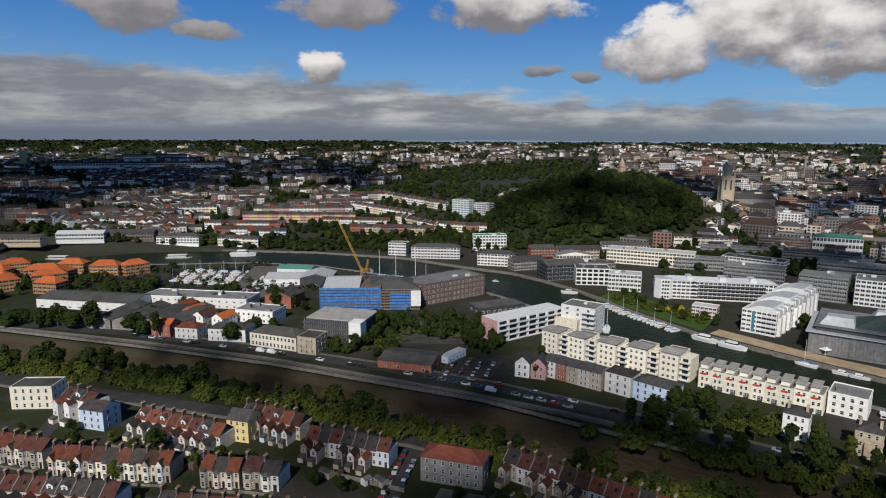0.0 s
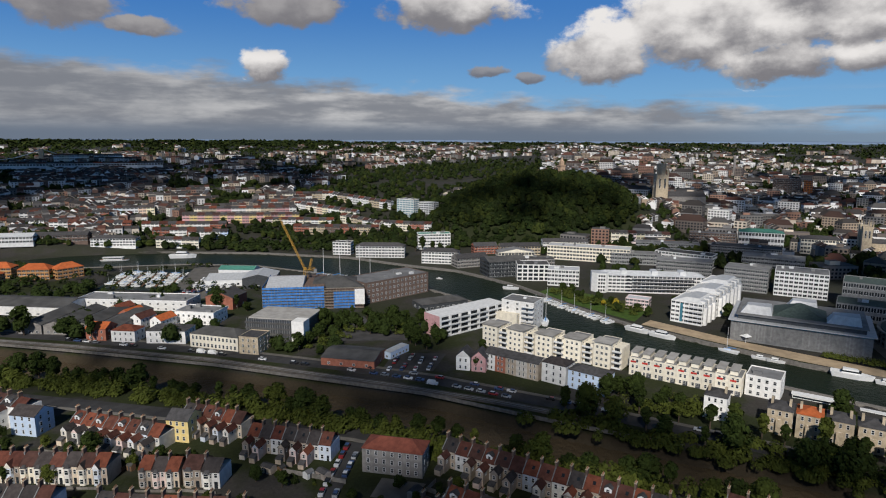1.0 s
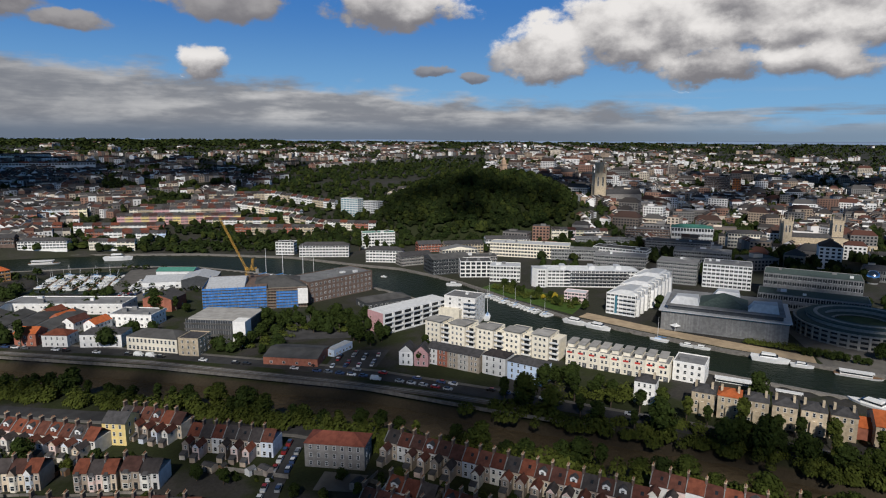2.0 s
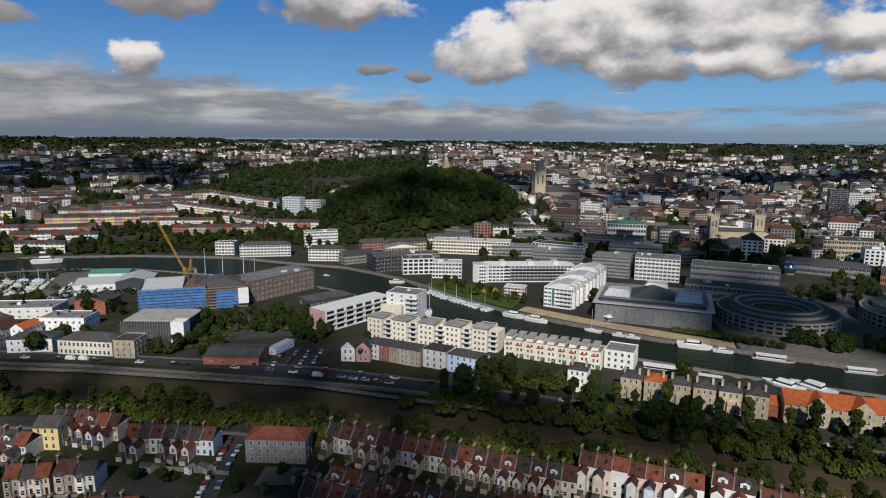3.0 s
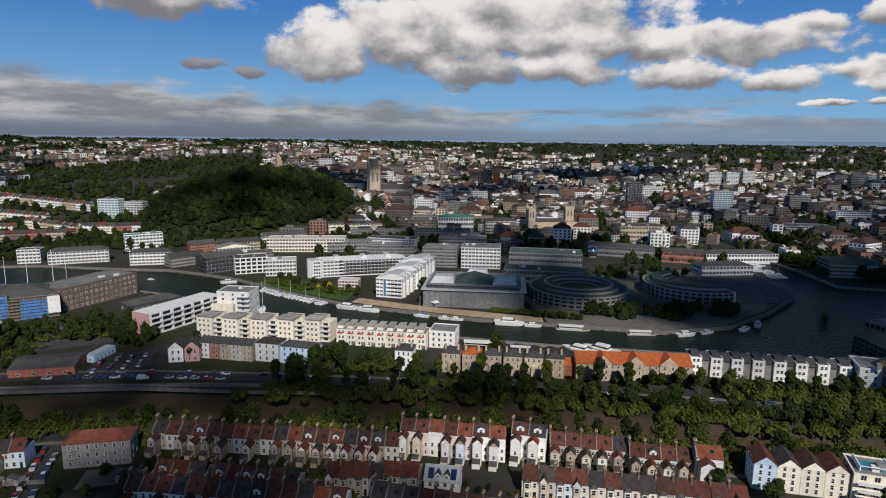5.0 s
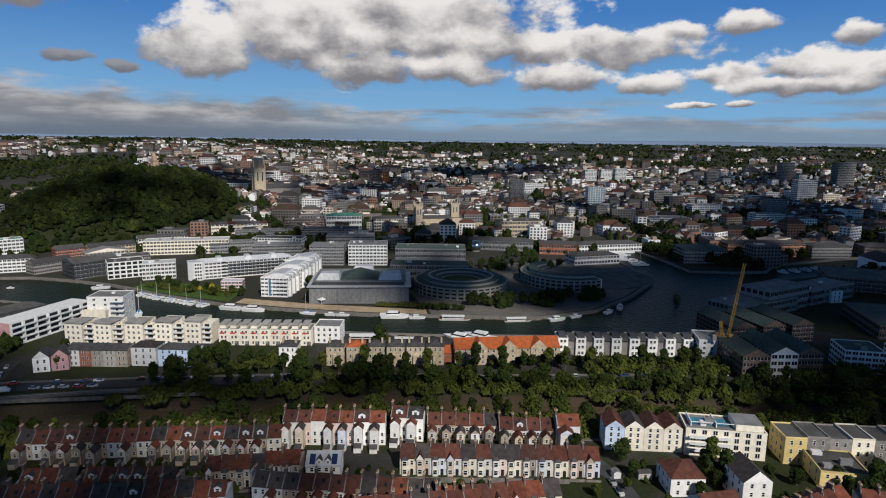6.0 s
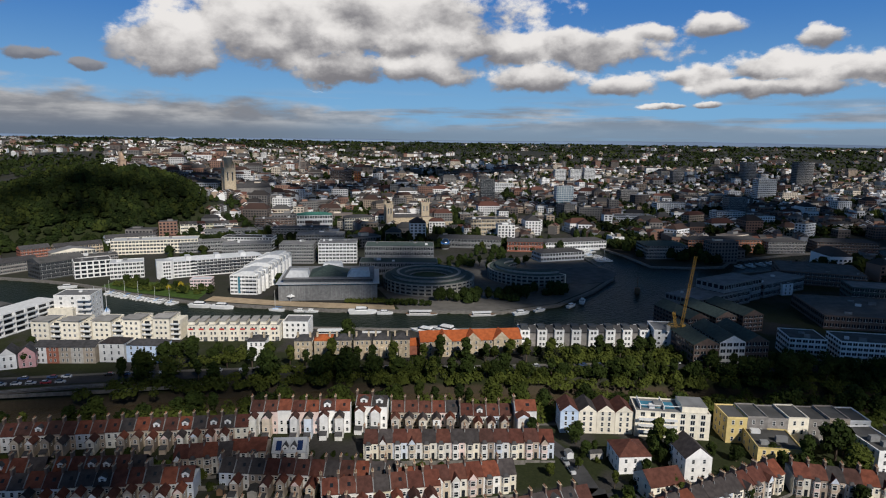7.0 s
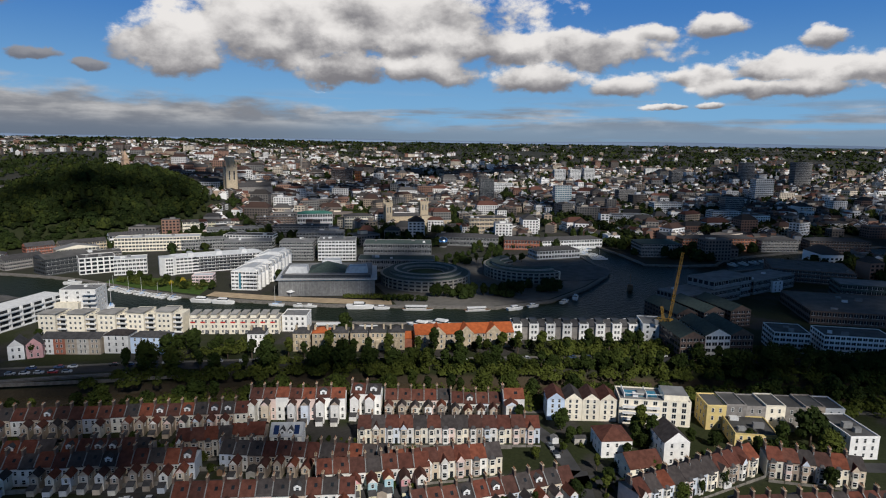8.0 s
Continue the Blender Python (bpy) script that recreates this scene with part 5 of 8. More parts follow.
def crown_mesh(seed, r, h, n, m, card=0.75):
    """A crown of many small leaf cards round uneven lobes."""
    rng = random.Random(seed)
    lobes = []
    for i in range(11):
        a, q = rng.uniform(0, 6.28), rng.uniform(0.15, 0.62) * r
        lobes.append((math.cos(a) * q, math.sin(a) * q, h * rng.uniform(0.32, 0.86), r * rng.uniform(0.32, 0.55)))
    lobes.append((0, 0, h * 0.88, r * 0.42))
    s = Shape()
    k = s.slot(m)
    for _ in range(n):
        x, y, z, q = rng.choice(lobes)
        d = Vector((rng.gauss(0, 1), rng.gauss(0, 1), rng.gauss(0.25, 0.9))).normalized()
        p = Vector((x, y, z)) + d * q * rng.uniform(0.72, 1.08)
        nrm = (d + Vector((rng.uniform(-0.7, 0.7), rng.uniform(-0.7, 0.7), rng.uniform(-0.3, 0.9)))).normalized()
        u = nrm.orthogonal().normalized()
        w = nrm.cross(u)
        a = rng.uniform(0, 6.28)
        u, w = u * math.cos(a) + w * math.sin(a), w * math.cos(a) - u * math.sin(a)
        c = card * rng.uniform(0.6, 1.3)
        i = len(s.v)
        s.v += [tuple(p - u * c), tuple(p - w * c * 0.6 + nrm * 0.1), tuple(p + u * c), tuple(p + w * c * 0.6 - nrm * 0.1)]
        s.f.append((i, i + 1, i + 2, i + 3))
        s.k.append(k)
    return s.mesh("crown")


def trunk_mesh(seed, r, h):
    rng = random.Random(seed)
    s = Shape()
    s.tube((0, 0, -0.8), (0.1, 0, h * 0.45), 0.34, BARK, 7, 0.22)
    for i in range(5):
        a = i * 1.256 + rng.uniform(-0.3, 0.3)
        s.tube((0.1, 0, h * rng.uniform(0.25, 0.42)), (math.cos(a) * r * 0.55, math.sin(a) * r * 0.55, h * rng.uniform(0.6, 0.82)), 0.16, BARK, 5, 0.05)
    return s.mesh("trunk")


TREES = [(trunk_mesh(s, r, h), crown_mesh(s, r, h, n, LEAF, c), r, h) for s, r, h, n, c in ((1, 4.6, 11, 1500, 0.62), (2, 3.6, 9.5, 1200, 0.58), (3, 5.4, 12, 1800, 0.66), (4, 2.6, 11.5, 1000, 0.55), (5, 4.0, 8.0, 1200, 0.58))]
BUSH = crown_mesh(9, 1.9, 2.8, 420, LEAF, 0.38)
GOLD = crown_mesh(10, 3.2, 6.5, 900, GOLDLEAF, 0.5)


FARTREES = Shape()                              # those of the quays and the banks far off


def tree(x, y, size=1.0, k=None, label="broad leafy green tree", group="trees", z=None, rng=random.Random(77), gold=False):
    k = rng.randrange(5) if k is None else k
    tr, cr, r, h = TREES[k]
    gz = ground_z(x, y) if z is None else z
    if math.hypot(x, y + 35) > 285:
        sz = size * rng.uniform(0.85, 1.15)
        m = np.array(pose(x, y, gz, 0, 0, rng.uniform(0, 360)) @ Matrix.Diagonal((sz, sz, sz * rng.uniform(0.9, 1.12), 1)))
        for me in (tr, GOLD if gold else cr):
            co = np.empty(len(me.vertices) * 3)
            me.vertices.foreach_get("co", co)
            base, k = len(FARTREES.v), FARTREES.slot(me.materials[0])
            FARTREES.v += map(tuple, (co.reshape(-1, 3) @ m[:3, :3].T + m[:3, 3]).tolist())
            FARTREES.f += [tuple(base + v for v in f.vertices) for f in me.polygons]
            FARTREES.k += [k] * len(me.polygons)
        return
    ob = thing("tree", label, "tree", x, y, gz, rng.uniform(0, 360), group)
    sz = size * rng.uniform(0.85, 1.15)
    ob.scale = (sz, sz, sz * rng.uniform(0.9, 1.12))
    part("trunk", tr, ob)
    part("crown", GOLD if gold else cr, ob)


def bush(x, y, size=1.0, z=None, rng=random.Random(5)):
    ob = new("bush", BUSH)
    ob.matrix_basis = pose(x, y, (ground_z(x, y) if z is None else z) - 0.3, 0, 0, rng.uniform(0, 360))
    ob.scale = (size, size, size * rng.uniform(0.8, 1.2))
    tagged(ob, "rounded green garden shrub", "bush", "shrubs")


def along(pts, gap, rng):
    for (ax, ay), (bx, by) in zip(pts, pts[1:]):
        n = max(1, int(math.hypot(bx - ax, by - ay) / gap))
        for i in range(n):
            q = (i + rng.uniform(0.2, 0.8)) / n
            yield ax + (bx - ax) * q, ay + (by - ay) * q


rng = random.Random(21)
# the thick belt on the river's south bank
SOUTHBELT = [(-250, 386), (-150, 340), (-66, 298), (0, 254), (50, 212), (92, 174), (132, 142), (165, 107), (195, 72), (236, 8), (300, -85)]
for x, y in along(SOUTHBELT, 7.5, rng):
    tree(x + rng.uniform(-2, 2), y + rng.uniform(-2, 2), rng.uniform(0.8, 1.05), label="dense green tree of the river bank", group="south bank trees", z=0.0)
# the looser belt on the north bank
for x, y in along([(118, 207), (160, 165), (200, 118), (240, 62), (300, -20), (350, -95)], 9.0, rng):
    tree(x + rng.uniform(-3, 3), y + rng.uniform(-3, 3), rng.uniform(0.82, 1.15), label="leafy tree between road and river", group="north bank trees")
for x, y in along([(182, 142), (205, 113), (262, 35), (340, -78)], 8.5, rng):
    tree(x + rng.uniform(-3, 2), y + rng.uniform(-3, 2), rng.uniform(0.8, 1.1), label="leafy tree above the river wall", group="north bank trees", z=-0.5)
for x, y in along([(150, 198), (205, 138), (248, 86), (305, 20)], 10.0, rng):
    tree(x + rng.uniform(-2, 2), y + rng.uniform(-2, 2), rng.uniform(0.9, 1.25), k=3, label="tall narrow street tree before the villas", group="street trees")
for x, y in along([(230, 112), (262, 84), (312, 18)], 7.0, rng):
    tree(x, y, 0.7, k=4, label="round clipped street tree", group="street trees")
for x, y in along([(305, 5), (345, -60), (400, -140)], 8.0, rng):
    tree(x - 8 + rng.uniform(-4, 4), y - 6 + rng.uniform(-4, 4), 0.8, label="leafy tree in shade by the road", group="north bank trees")
for x, y, s in ((-147, 402, 1.4), (-124, 391, 1.35), (-84, 366, 1.45), (-168, 412, 1.1), (-38, 350, 0.7), (24, 318, 0.8), (12, 325, 0.7), (20, 420, 0.8), (48, 340, 1.0), (60, 345, 1.1), (66, 335, 0.9), (76, 352, 1.0), (56, 362, 0.8), (90, 300, 0.9),
                (42, 350, 1.0), (52, 352, 1.1), (70, 344, 1.0), (82, 345, 1.0), (36, 332, 0.8), (30, 326, 0.8), (80, 330, 1.0), (92, 335, 0.9), (70, 366, 0.9), (84, 312, 1.0), (40, 365, 0.8), (92, 352, 0.8), (104, 352, 0.7), (116, 345, 0.6), (154, 216, 0.9), (162, 214, 0.8), (172, 198, 0.9), (146, 214, 0.8),
                (98, 305, 0.8), (86, 308, 0.9), (112, 330, 0.7), (100, 345, 0.8), (62, 372, 0.7), (-20, 420, 1.0), (-14, 428, 0.9), (-8, 416, 0.9), (-2, 408, 0.7), (104, 262, 0.7), (-16, 395, 0.8), (226, 168, 1.1), (222, 162, 0.8), (262, 118, 0.6), (118, 290, 0.6), (150, 218, 0.8), (158, 210, 0.9), (164, 200, 0.8), (170, 205, 0.7), (148, 225, 0.6)):
    tree(x, y, s, label="leafy tree among yards and car parks", group="yard trees")
# by the far quay
for x, y in along([(206, 398), (212, 372), (228, 328), (236, 312)], 5.0, rng):
    tree(x + rng.uniform(3, 18), y + rng.uniform(0, 9), rng.uniform(0.5, 0.75), label="green tree in the quayside garden", group="quayside trees")
tree(236, 345, 0.9, gold=True, label="golden yellow tree in the quayside garden", group="quayside trees")
tree(231, 352, 0.7, gold=True, label="golden yellow tree in the quayside garden", group="quayside trees")
for x, y in along([(300, 205), (318, 178)], 3.2, rng):
    tree(x - 4, y - 2, 0.5, k=4, label="clipped tree before the slatted hall", group="quayside trees")
for x, y in along([(322, 178), (345, 158), (372, 132)], 5.0, rng):
    tree(x + rng.uniform(0, 4), y + rng.uniform(0, 6), 0.72, k=2, label="broad dark tree before the round office", group="quayside trees")
for x, y, s in ((392, 122, 0.8), (398, 128, 0.8), (404, 124, 0.7), (470, 205, 0.9), (480, 195, 0.9), (430, 205, 0.7), (440, 240, 0.8), (450, 225, 0.8), (276, 318, 0.9), (282, 308, 0.9), (288, 300, 0.8), (268, 326, 0.8), (168, 585, 1.3), (176, 578, 1.1), (162, 592, 1.0)):
    tree(x, y, s, label="broad leafy tree by the quay buildings", group="quayside trees")
# yards and gardens of the near streets
for x, y, s in ((28, 168, 0.55), (36, 162, 0.5), (46, 160, 0.6), (-14, 180, 0.6), (-30, 206, 0.7), (-40, 212, 0.6), (-55, 222, 0.75), (-62, 226, 0.6), (-72, 236, 0.5), (200, -6, 0.75), (196, -10, 0.6), (206, -4, 0.6), (186, -28, 0.6), (176, -8, 0.5), (215, -50, 0.85), (222, -56, 0.7), (190, 12, 0.5), (184, 34, 0.8),
                (178, -34, 0.5), (170, -30, 0.5), (160, -20, 0.45), (100, 62, 0.5), (88, 72, 0.45), (-90, 248, 0.6), (-108, 250, 0.6), (192, 20, 0.6), (186, 14, 0.5), (205, -18, 0.8), (196, -30, 0.7), (188, -38, 0.6), (180, -18, 0.6), (172, -2, 0.5), (212, -62, 0.8), (206, -66, 0.7), (228, -64, 0.9), (190, -4, 0.6), (166, 18, 0.5), (176, 12, 0.45), (44, 172, 0.6), (54, 160, 0.6), (66, 146, 0.55), (76, 134, 0.5), (199, -12, 1.05), (207, -10, 0.9), (222, -50, 1.15), (216, -44, 0.8), (0, 190, 0.5), (8, 184, 0.5), (-4, 176, 0.55), (112, 92, 0.45), (240, -60, 0.8), (212, -22, 0.6), (205, -6, 1.3), (236, -58, 1.35), (176, -14, 0.7), (184, -8, 0.7), (168, -8, 0.6), (160, -10, 0.6), (150, -4, 0.6), (174, -22, 0.6), (140, 4, 0.5), (132, 10, 0.5), (214, -30, 0.7), (222, -40, 0.7), (62, 166, 0.5), (72, 152, 0.5), (88, 136, 0.55), (98, 122, 0.5), (108, 112, 0.5), (84, 86, 0.5), (94, 78, 0.45), (-48, 208, 0.6), (-20, 206, 0.6), (-84, 232, 0.6), (-78, 212, 0.5), (-64, 208, 0.5)):
    tree(x, y, s, label="small garden tree behind the terraces", group="garden trees")
for ax, ay, bx, by in ((48, 162, 100, 108), (60, 152, 92, 116), (120, 98, 178, 30), (98, 78, 128, 38), (-75, 228, -30, 206), (0, 196, 24, 180), (90, 88, 116, 50), (160, -2, 205, -20), (-110, 240, -80, 226), (56, 172, 112, 110), (52, 158, 96, 106), (62, 136, 104, 90), (150, 0, 206, -36), (160, -12, 214, -40), (180, 16, 214, -20), (196, -36, 236, -70), (-104, 214, -50, 192), (-60, 232, -20, 210), (118, 84, 160, 34), (100, 50, 140, 14), (-50, 190, 4, 170)):
    for x, y in along([(ax, ay), (bx, by)], 3.4, rng):
        bush(x + rng.uniform(-2, 2), y + rng.uniform(-2, 2), rng.uniform(0.4, 0.95))

tagged(new("quay_trees", FARTREES.mesh("quay_trees")), "leafy trees along the quays, yards and river banks", "trees", kind="stuff")

# ---- woods, suburbs and far land ----


def scatter(count, d0, d1, a0, a1, rng, power=1.0):
    """Plan points in a sector of bearings and distances."""
    for _ in range(count):
        a = radians(rng.uniform(a0, a1))
        d = d0 * (d1 / d0) ** (rng.random() ** power)
        yield math.sin(a) * d, math.cos(a) * d - 30, d


def clump(s, x, y, z, r, h, n, rng, m, card=1.0, core=0):
    """Leaf cards round an uneven heart of foliage."""
    k = s.slot(m)
    if core:
        i, rings = len(s.v), 4
        for a in range(rings + 1):
            th = math.pi * 0.62 * a / rings
            for b in range(core):
                ph, q = 6.2832 * (b + 0.5 * (a % 2)) / core, rng.uniform(0.66, 1.0)
                s.v.append((x + r * q * math.sin(th) * math.cos(ph), y + r * q * math.sin(th) * math.sin(ph), z + h * (0.35 + 0.6 * q * math.cos(th))))
        for a in range(rings):
            for b in range(core):
                e = (b + 1) % core
                s.f.append((i + a * core + b, i + (a + 1) * core + b, i + (a + 1) * core + e, i + a * core + e))
                s.k.append(k)
    for _ in range(n):
        d = Vector((rng.gauss(0, 1), rng.gauss(0, 1), abs(rng.gauss(0.3, 0.8)))).normalized()
        p = Vector((x, y, z + h * 0.35)) + Vector((d.x * r, d.y * r, d.z * h * 0.6)) * rng.uniform(0.75, 1.1)
        nrm = (d + Vector((rng.uniform(-0.6, 0.6), rng.uniform(-0.6, 0.6), 0.4))).normalized()
        u = nrm.orthogonal().normalized() * r * rng.uniform(0.28, 0.5) * card
        w = nrm.cross(u) * 0.7
        i = len(s.v)
        s.v += [tuple(p - u), tuple(p - w), tuple(p + u), tuple(p + w)]
        s.f.append((i, i + 1, i + 2, i + 3))
        s.k.append(k)


def woods():
    rng = random.Random(4)
    s = Shape()
    for x, y in along(SOUTHBELT, 1.5, rng):     # undergrowth and ivy of both river banks
        clump(s, x - 3 + rng.uniform(-6, 5), y - 4 + rng.uniform(-6, 5), 0.0, rng.uniform(2.2, 4.0), rng.uniform(4, 8.5), 170, rng, LEAF, 0.5)
    for x, y in along([(112, 206), (182, 143), (205, 113), (262, 33), (345, -88)], 1.3, rng):
        clump(s, x + rng.uniform(-9, 9), y + rng.uniform(-7, 7), -0.6, rng.uniform(1.8, 3.8), rng.uniform(3, 7.5), 160, rng, LEAF, 0.5)
    for x, y in along([(236, 38), (255, 10), (330, -95)], 2.2, rng):
        clump(s, x + rng.uniform(-6, 6), y + rng.uniform(-6, 6), -2.2, rng.uniform(2, 3.5), rng.uniform(3, 6), 130, rng, LEAF, 0.5)
    for x, y in along([(270, 70), (318, 5), (372, -90)], 1.4, rng):
        clump(s, x + rng.uniform(-10, 6), y + rng.uniform(-10, 6), 0.8, rng.uniform(2.2, 4), rng.uniform(4, 8.5), 150, rng, LEAF, 0.5)
    for x, y in along([(210, 394), (217, 362), (236, 322)], 1.2, rng):      # quayside garden and hedges before the halls
        clump(s, x + rng.uniform(0, 15), y + rng.uniform(0, 8), 1.5, rng.uniform(1.5, 3), rng.uniform(2.5, 6), 90, rng, LEAF, 0.5)
    for x, y in along([(283, 226), (309, 190)], 1.2, rng):
        clump(s, x + rng.uniform(-1, 2), y + rng.uniform(-1, 2), 1.5, rng.uniform(1.5, 2.4), rng.uniform(3, 5), 90, rng, LEAF, 0.5)
    for x, y in along([(150, 205), (172, 190), (180, 200)], 1.4, rng):
        clump(s, x + rng.uniform(-5, 5), y + rng.uniform(-5, 5), 1.5, rng.uniform(1.5, 3), rng.uniform(3, 6), 90, rng, LEAF, 0.5)
    for x, y in along([(32, 322), (60, 345), (96, 330)], 1.6, rng):
        clump(s, x + rng.uniform(-8, 8), y + rng.uniform(-6, 6), 1.5, rng.uniform(1.5, 3), rng.uniform(2, 5), 80, rng, LEAF, 0.5)
    for x, y in along([(58, 170), (112, 108)], 2.0, rng):
        clump(s, x + rng.uniform(-5, 3), y + rng.uniform(-5, 3), 1.5, rng.uniform(0.8, 1.6), rng.uniform(1, 2.6), 60, rng, LEAF, 0.45)
    tagged(new("bank_thicket", s.mesh("bank_thicket")), "dense green thicket along both river banks", "thicket", kind="stuff")
    s = Shape()
    for _ in range(900):                        # the wooded hill
        a, q = rng.uniform(0, 6.28), math.sqrt(rng.random())
        u, v = math.cos(a) * q * 106, math.sin(a) * q * 90
        x, y = 340 + u * 0.87 + v * 0.5, 676 - u * 0.5 + v * 0.87
        if math.hypot(x - 372, y - 680) < 9:
            continue
        clump(s, x, y, ground_z(x, y), rng.choice((3.5, 4.5, 6.0, 8.0)) * rng.uniform(0.85, 1.15), rng.uniform(7, 15), 60, rng, FARLEAF, 0.4, 9)
    tagged(new("hill_woods", s.mesh("hill_woods")), "thick dark green woods on the hill", "woods", kind="stuff")
    s = Shape()
    for x, y, d in scatter(1500, 640, 1500, -30, 100, rng):
        az = math.degrees(math.atan2(x, y))
        if wet(x, y, 6) or (az > 34 and rng.random() < 0.55) or noise.noise(Vector((x * 0.008, y * 0.008, 1))) < -0.08:
            continue
        clump(s, x, y, ground_z(x, y), rng.uniform(3, 6), rng.uniform(5, 10), 14, rng, FARLEAF, 0.6, 6)
    for x, y, d in scatter(900, 700, 1150, -26, 20, rng):
        if noise.noise(Vector((x * 0.006, y * 0.006, 7))) > 0.02 and not wet(x, y, 6):
            clump(s, x, y, ground_z(x, y), rng.uniform(3.5, 6.5), rng.uniform(6, 11), 14, rng, FARLEAF, 0.6, 6)
    for x, y, d in scatter(5200, 660, 1350, -32, 27, rng):
        if not wet(x, y, 5) and noise.noise(Vector((x * 0.011, y * 0.011, 5))) > -0.2:
            clump(s, x, y, ground_z(x, y), rng.uniform(3, 5.5), rng.uniform(5, 10), 12, rng, FARLEAF, 0.6, 6)
    for x, y in along([(-100, 676), (10, 646), (92, 600)], 2.0, rng):                     # green bank over the quay road
        clump(s, x + rng.uniform(-4, 10), y + rng.uniform(2, 34), ground_z(x, y + 10), rng.uniform(2.5, 4.5), rng.uniform(4, 8), 26, rng, LEAF)
    for x, y in along([(-330, 715), (-200, 690), (-100, 670)], 5.0, rng):
        clump(s, x + rng.uniform(-4, 10), y + rng.uniform(10, 40), ground_z(x, y + 10), rng.uniform(2.5, 4.5), rng.uniform(4, 8), 22, rng, FARLEAF)
    for x, y in along([(-300, 560), (-180, 520), (-130, 560)], 3.0, rng):
        clump(s, x + rng.uniform(-20, 20), y + rng.uniform(-30, 30), 1.4, rng.uniform(2.5, 4.2), rng.uniform(4, 8), 26, rng, LEAF)
    for x, y, d in scatter(6200, 600, 2200, 27, 100, rng):
        if not wet(x, y, 8) and noise.noise(Vector((x * 0.009, y * 0.009, 11))) > -0.02:
            clump(s, x, y, ground_z(x, y), rng.uniform(3, 6.5), rng.uniform(8, 14), 14, rng, FARLEAF, 0.6, 6)
    for x, y, r, n in ((300, 322, 9, 9), (318, 312, 10, 10), (282, 330, 7, 5), (366, 150, 14, 16), (396, 130, 12, 12), (340, 168, 9, 9), (440, 245, 22, 14), (470, 215, 20, 12), (500, 250, 25, 12), (560, 395, 26, 16),
                       (530, 420, 22, 12), (380, 395, 14, 8), (410, 380, 16, 8), (318, 402, 14, 8), (300, 440, 18, 8), (345, 510, 22, 14), (300, 560, 30, 20), (250, 575, 26, 18), (200, 625, 30, 22), (480, 470, 26, 12), (560, 520, 30, 18),
                       (470, 590, 36, 26), (620, 480, 30, 16), (660, 560, 40, 26), (140, 640, 30, 20), (-20, 452, 9, 8), (20, 330, 12, 10), (48, 352, 16, 18), (78, 342, 15, 16), (100, 322, 9, 8), (40, 312, 8, 5), (-70, 440, 14, 8), (-150, 480, 22, 14),
                       (-210, 525, 40, 30), (-260, 500, 36, 24), (-120, 500, 12, 10), (-60, 470, 10, 6), (-100, 420, 12, 6), (-30, 372, 10, 6), (610, 60, 24, 10), (650, 150, 30, 20), (560, 250, 18, 8), (330, 30, 14, 6)):
        for _ in range(n):                      # groves between the larger buildings
            a, q = rng.uniform(0, 6.28), r * math.sqrt(rng.random())
            px, py = x + math.cos(a) * q, y + math.sin(a) * q
            if not wet(px, py, 3):
                clump(s, px, py, ground_z(px, py), rng.uniform(2.2, 4.2), rng.uniform(5, 10), 60, rng, LEAF, 0.45, 8)
    for x, y in ((-156, 403), (-136, 397), (-97, 379), (-174, 412), (-192, 420), (-40, 352)):
        for _ in range(7):
            clump(s, x + rng.uniform(-4, 4), y + rng.uniform(-4, 4), 1.5 + rng.uniform(0, 4), rng.uniform(3.5, 5), rng.uniform(7, 10), 90, rng, LEAF, 0.4, 8)
    for _ in range(420):                        # gardens and scrub of the western yards
        x, y = rng.uniform(-330, 20), rng.uniform(400, 640)
        if y > 400 - 0.5 * x and noise.noise(Vector((x * 0.02, y * 0.02, 2))) > -0.05 and not wet(x, y, 6):
            clump(s, x, y, 1.4, rng.uniform(1.5, 3.5), rng.uniform(2.5, 7), 22, rng, FARLEAF)
    for x, y in along([(845, 345), (770, 250), (700, 190), (640, 150)], 6.0, rng):      # planes of the inner avenue
        clump(s, x + rng.uniform(-9, 9), y + rng.uniform(-9, 9), 2, rng.uniform(5, 8), rng.uniform(10, 15), 40, rng, FARLEAF)
    for x, y in along([(740, 200), (830, 60), (900, -40)], 4.0, rng):
        clump(s, x + rng.uniform(-18, 18), y + rng.uniform(-18, 18), 2, rng.uniform(5, 8), rng.uniform(10, 15), 36, rng, FARLEAF)
    tagged(new("suburb_trees", s.mesh("suburb_trees")), "scattered trees between the suburbs' houses", "trees", kind="stuff")
    s = Shape()
    for x, y, d in scatter(10500, 1150, 4600, -32, 102, rng, 0.85):
        if noise.noise(Vector((x * 0.004, y * 0.004, 3))) < -0.18:
            continue
        r = 3.2 + d * rng.uniform(0.0012, 0.003)
        clump(s, x, y, ground_z(x, y), r * 1.5, r * 1.25, 7, rng, FARLEAF)
    for x, y, d in scatter(1500, 2600, 4700, -32, 8, rng):
        r = d * rng.uniform(0.003, 0.006)
        clump(s, x, y, ground_z(x, y), r * 1.6, r, 7, rng, FARLEAF)
    tagged(new("far_woods", s.mesh("far_woods")), "hazy woods on the far hills", "woods", kind="stuff")


woods()


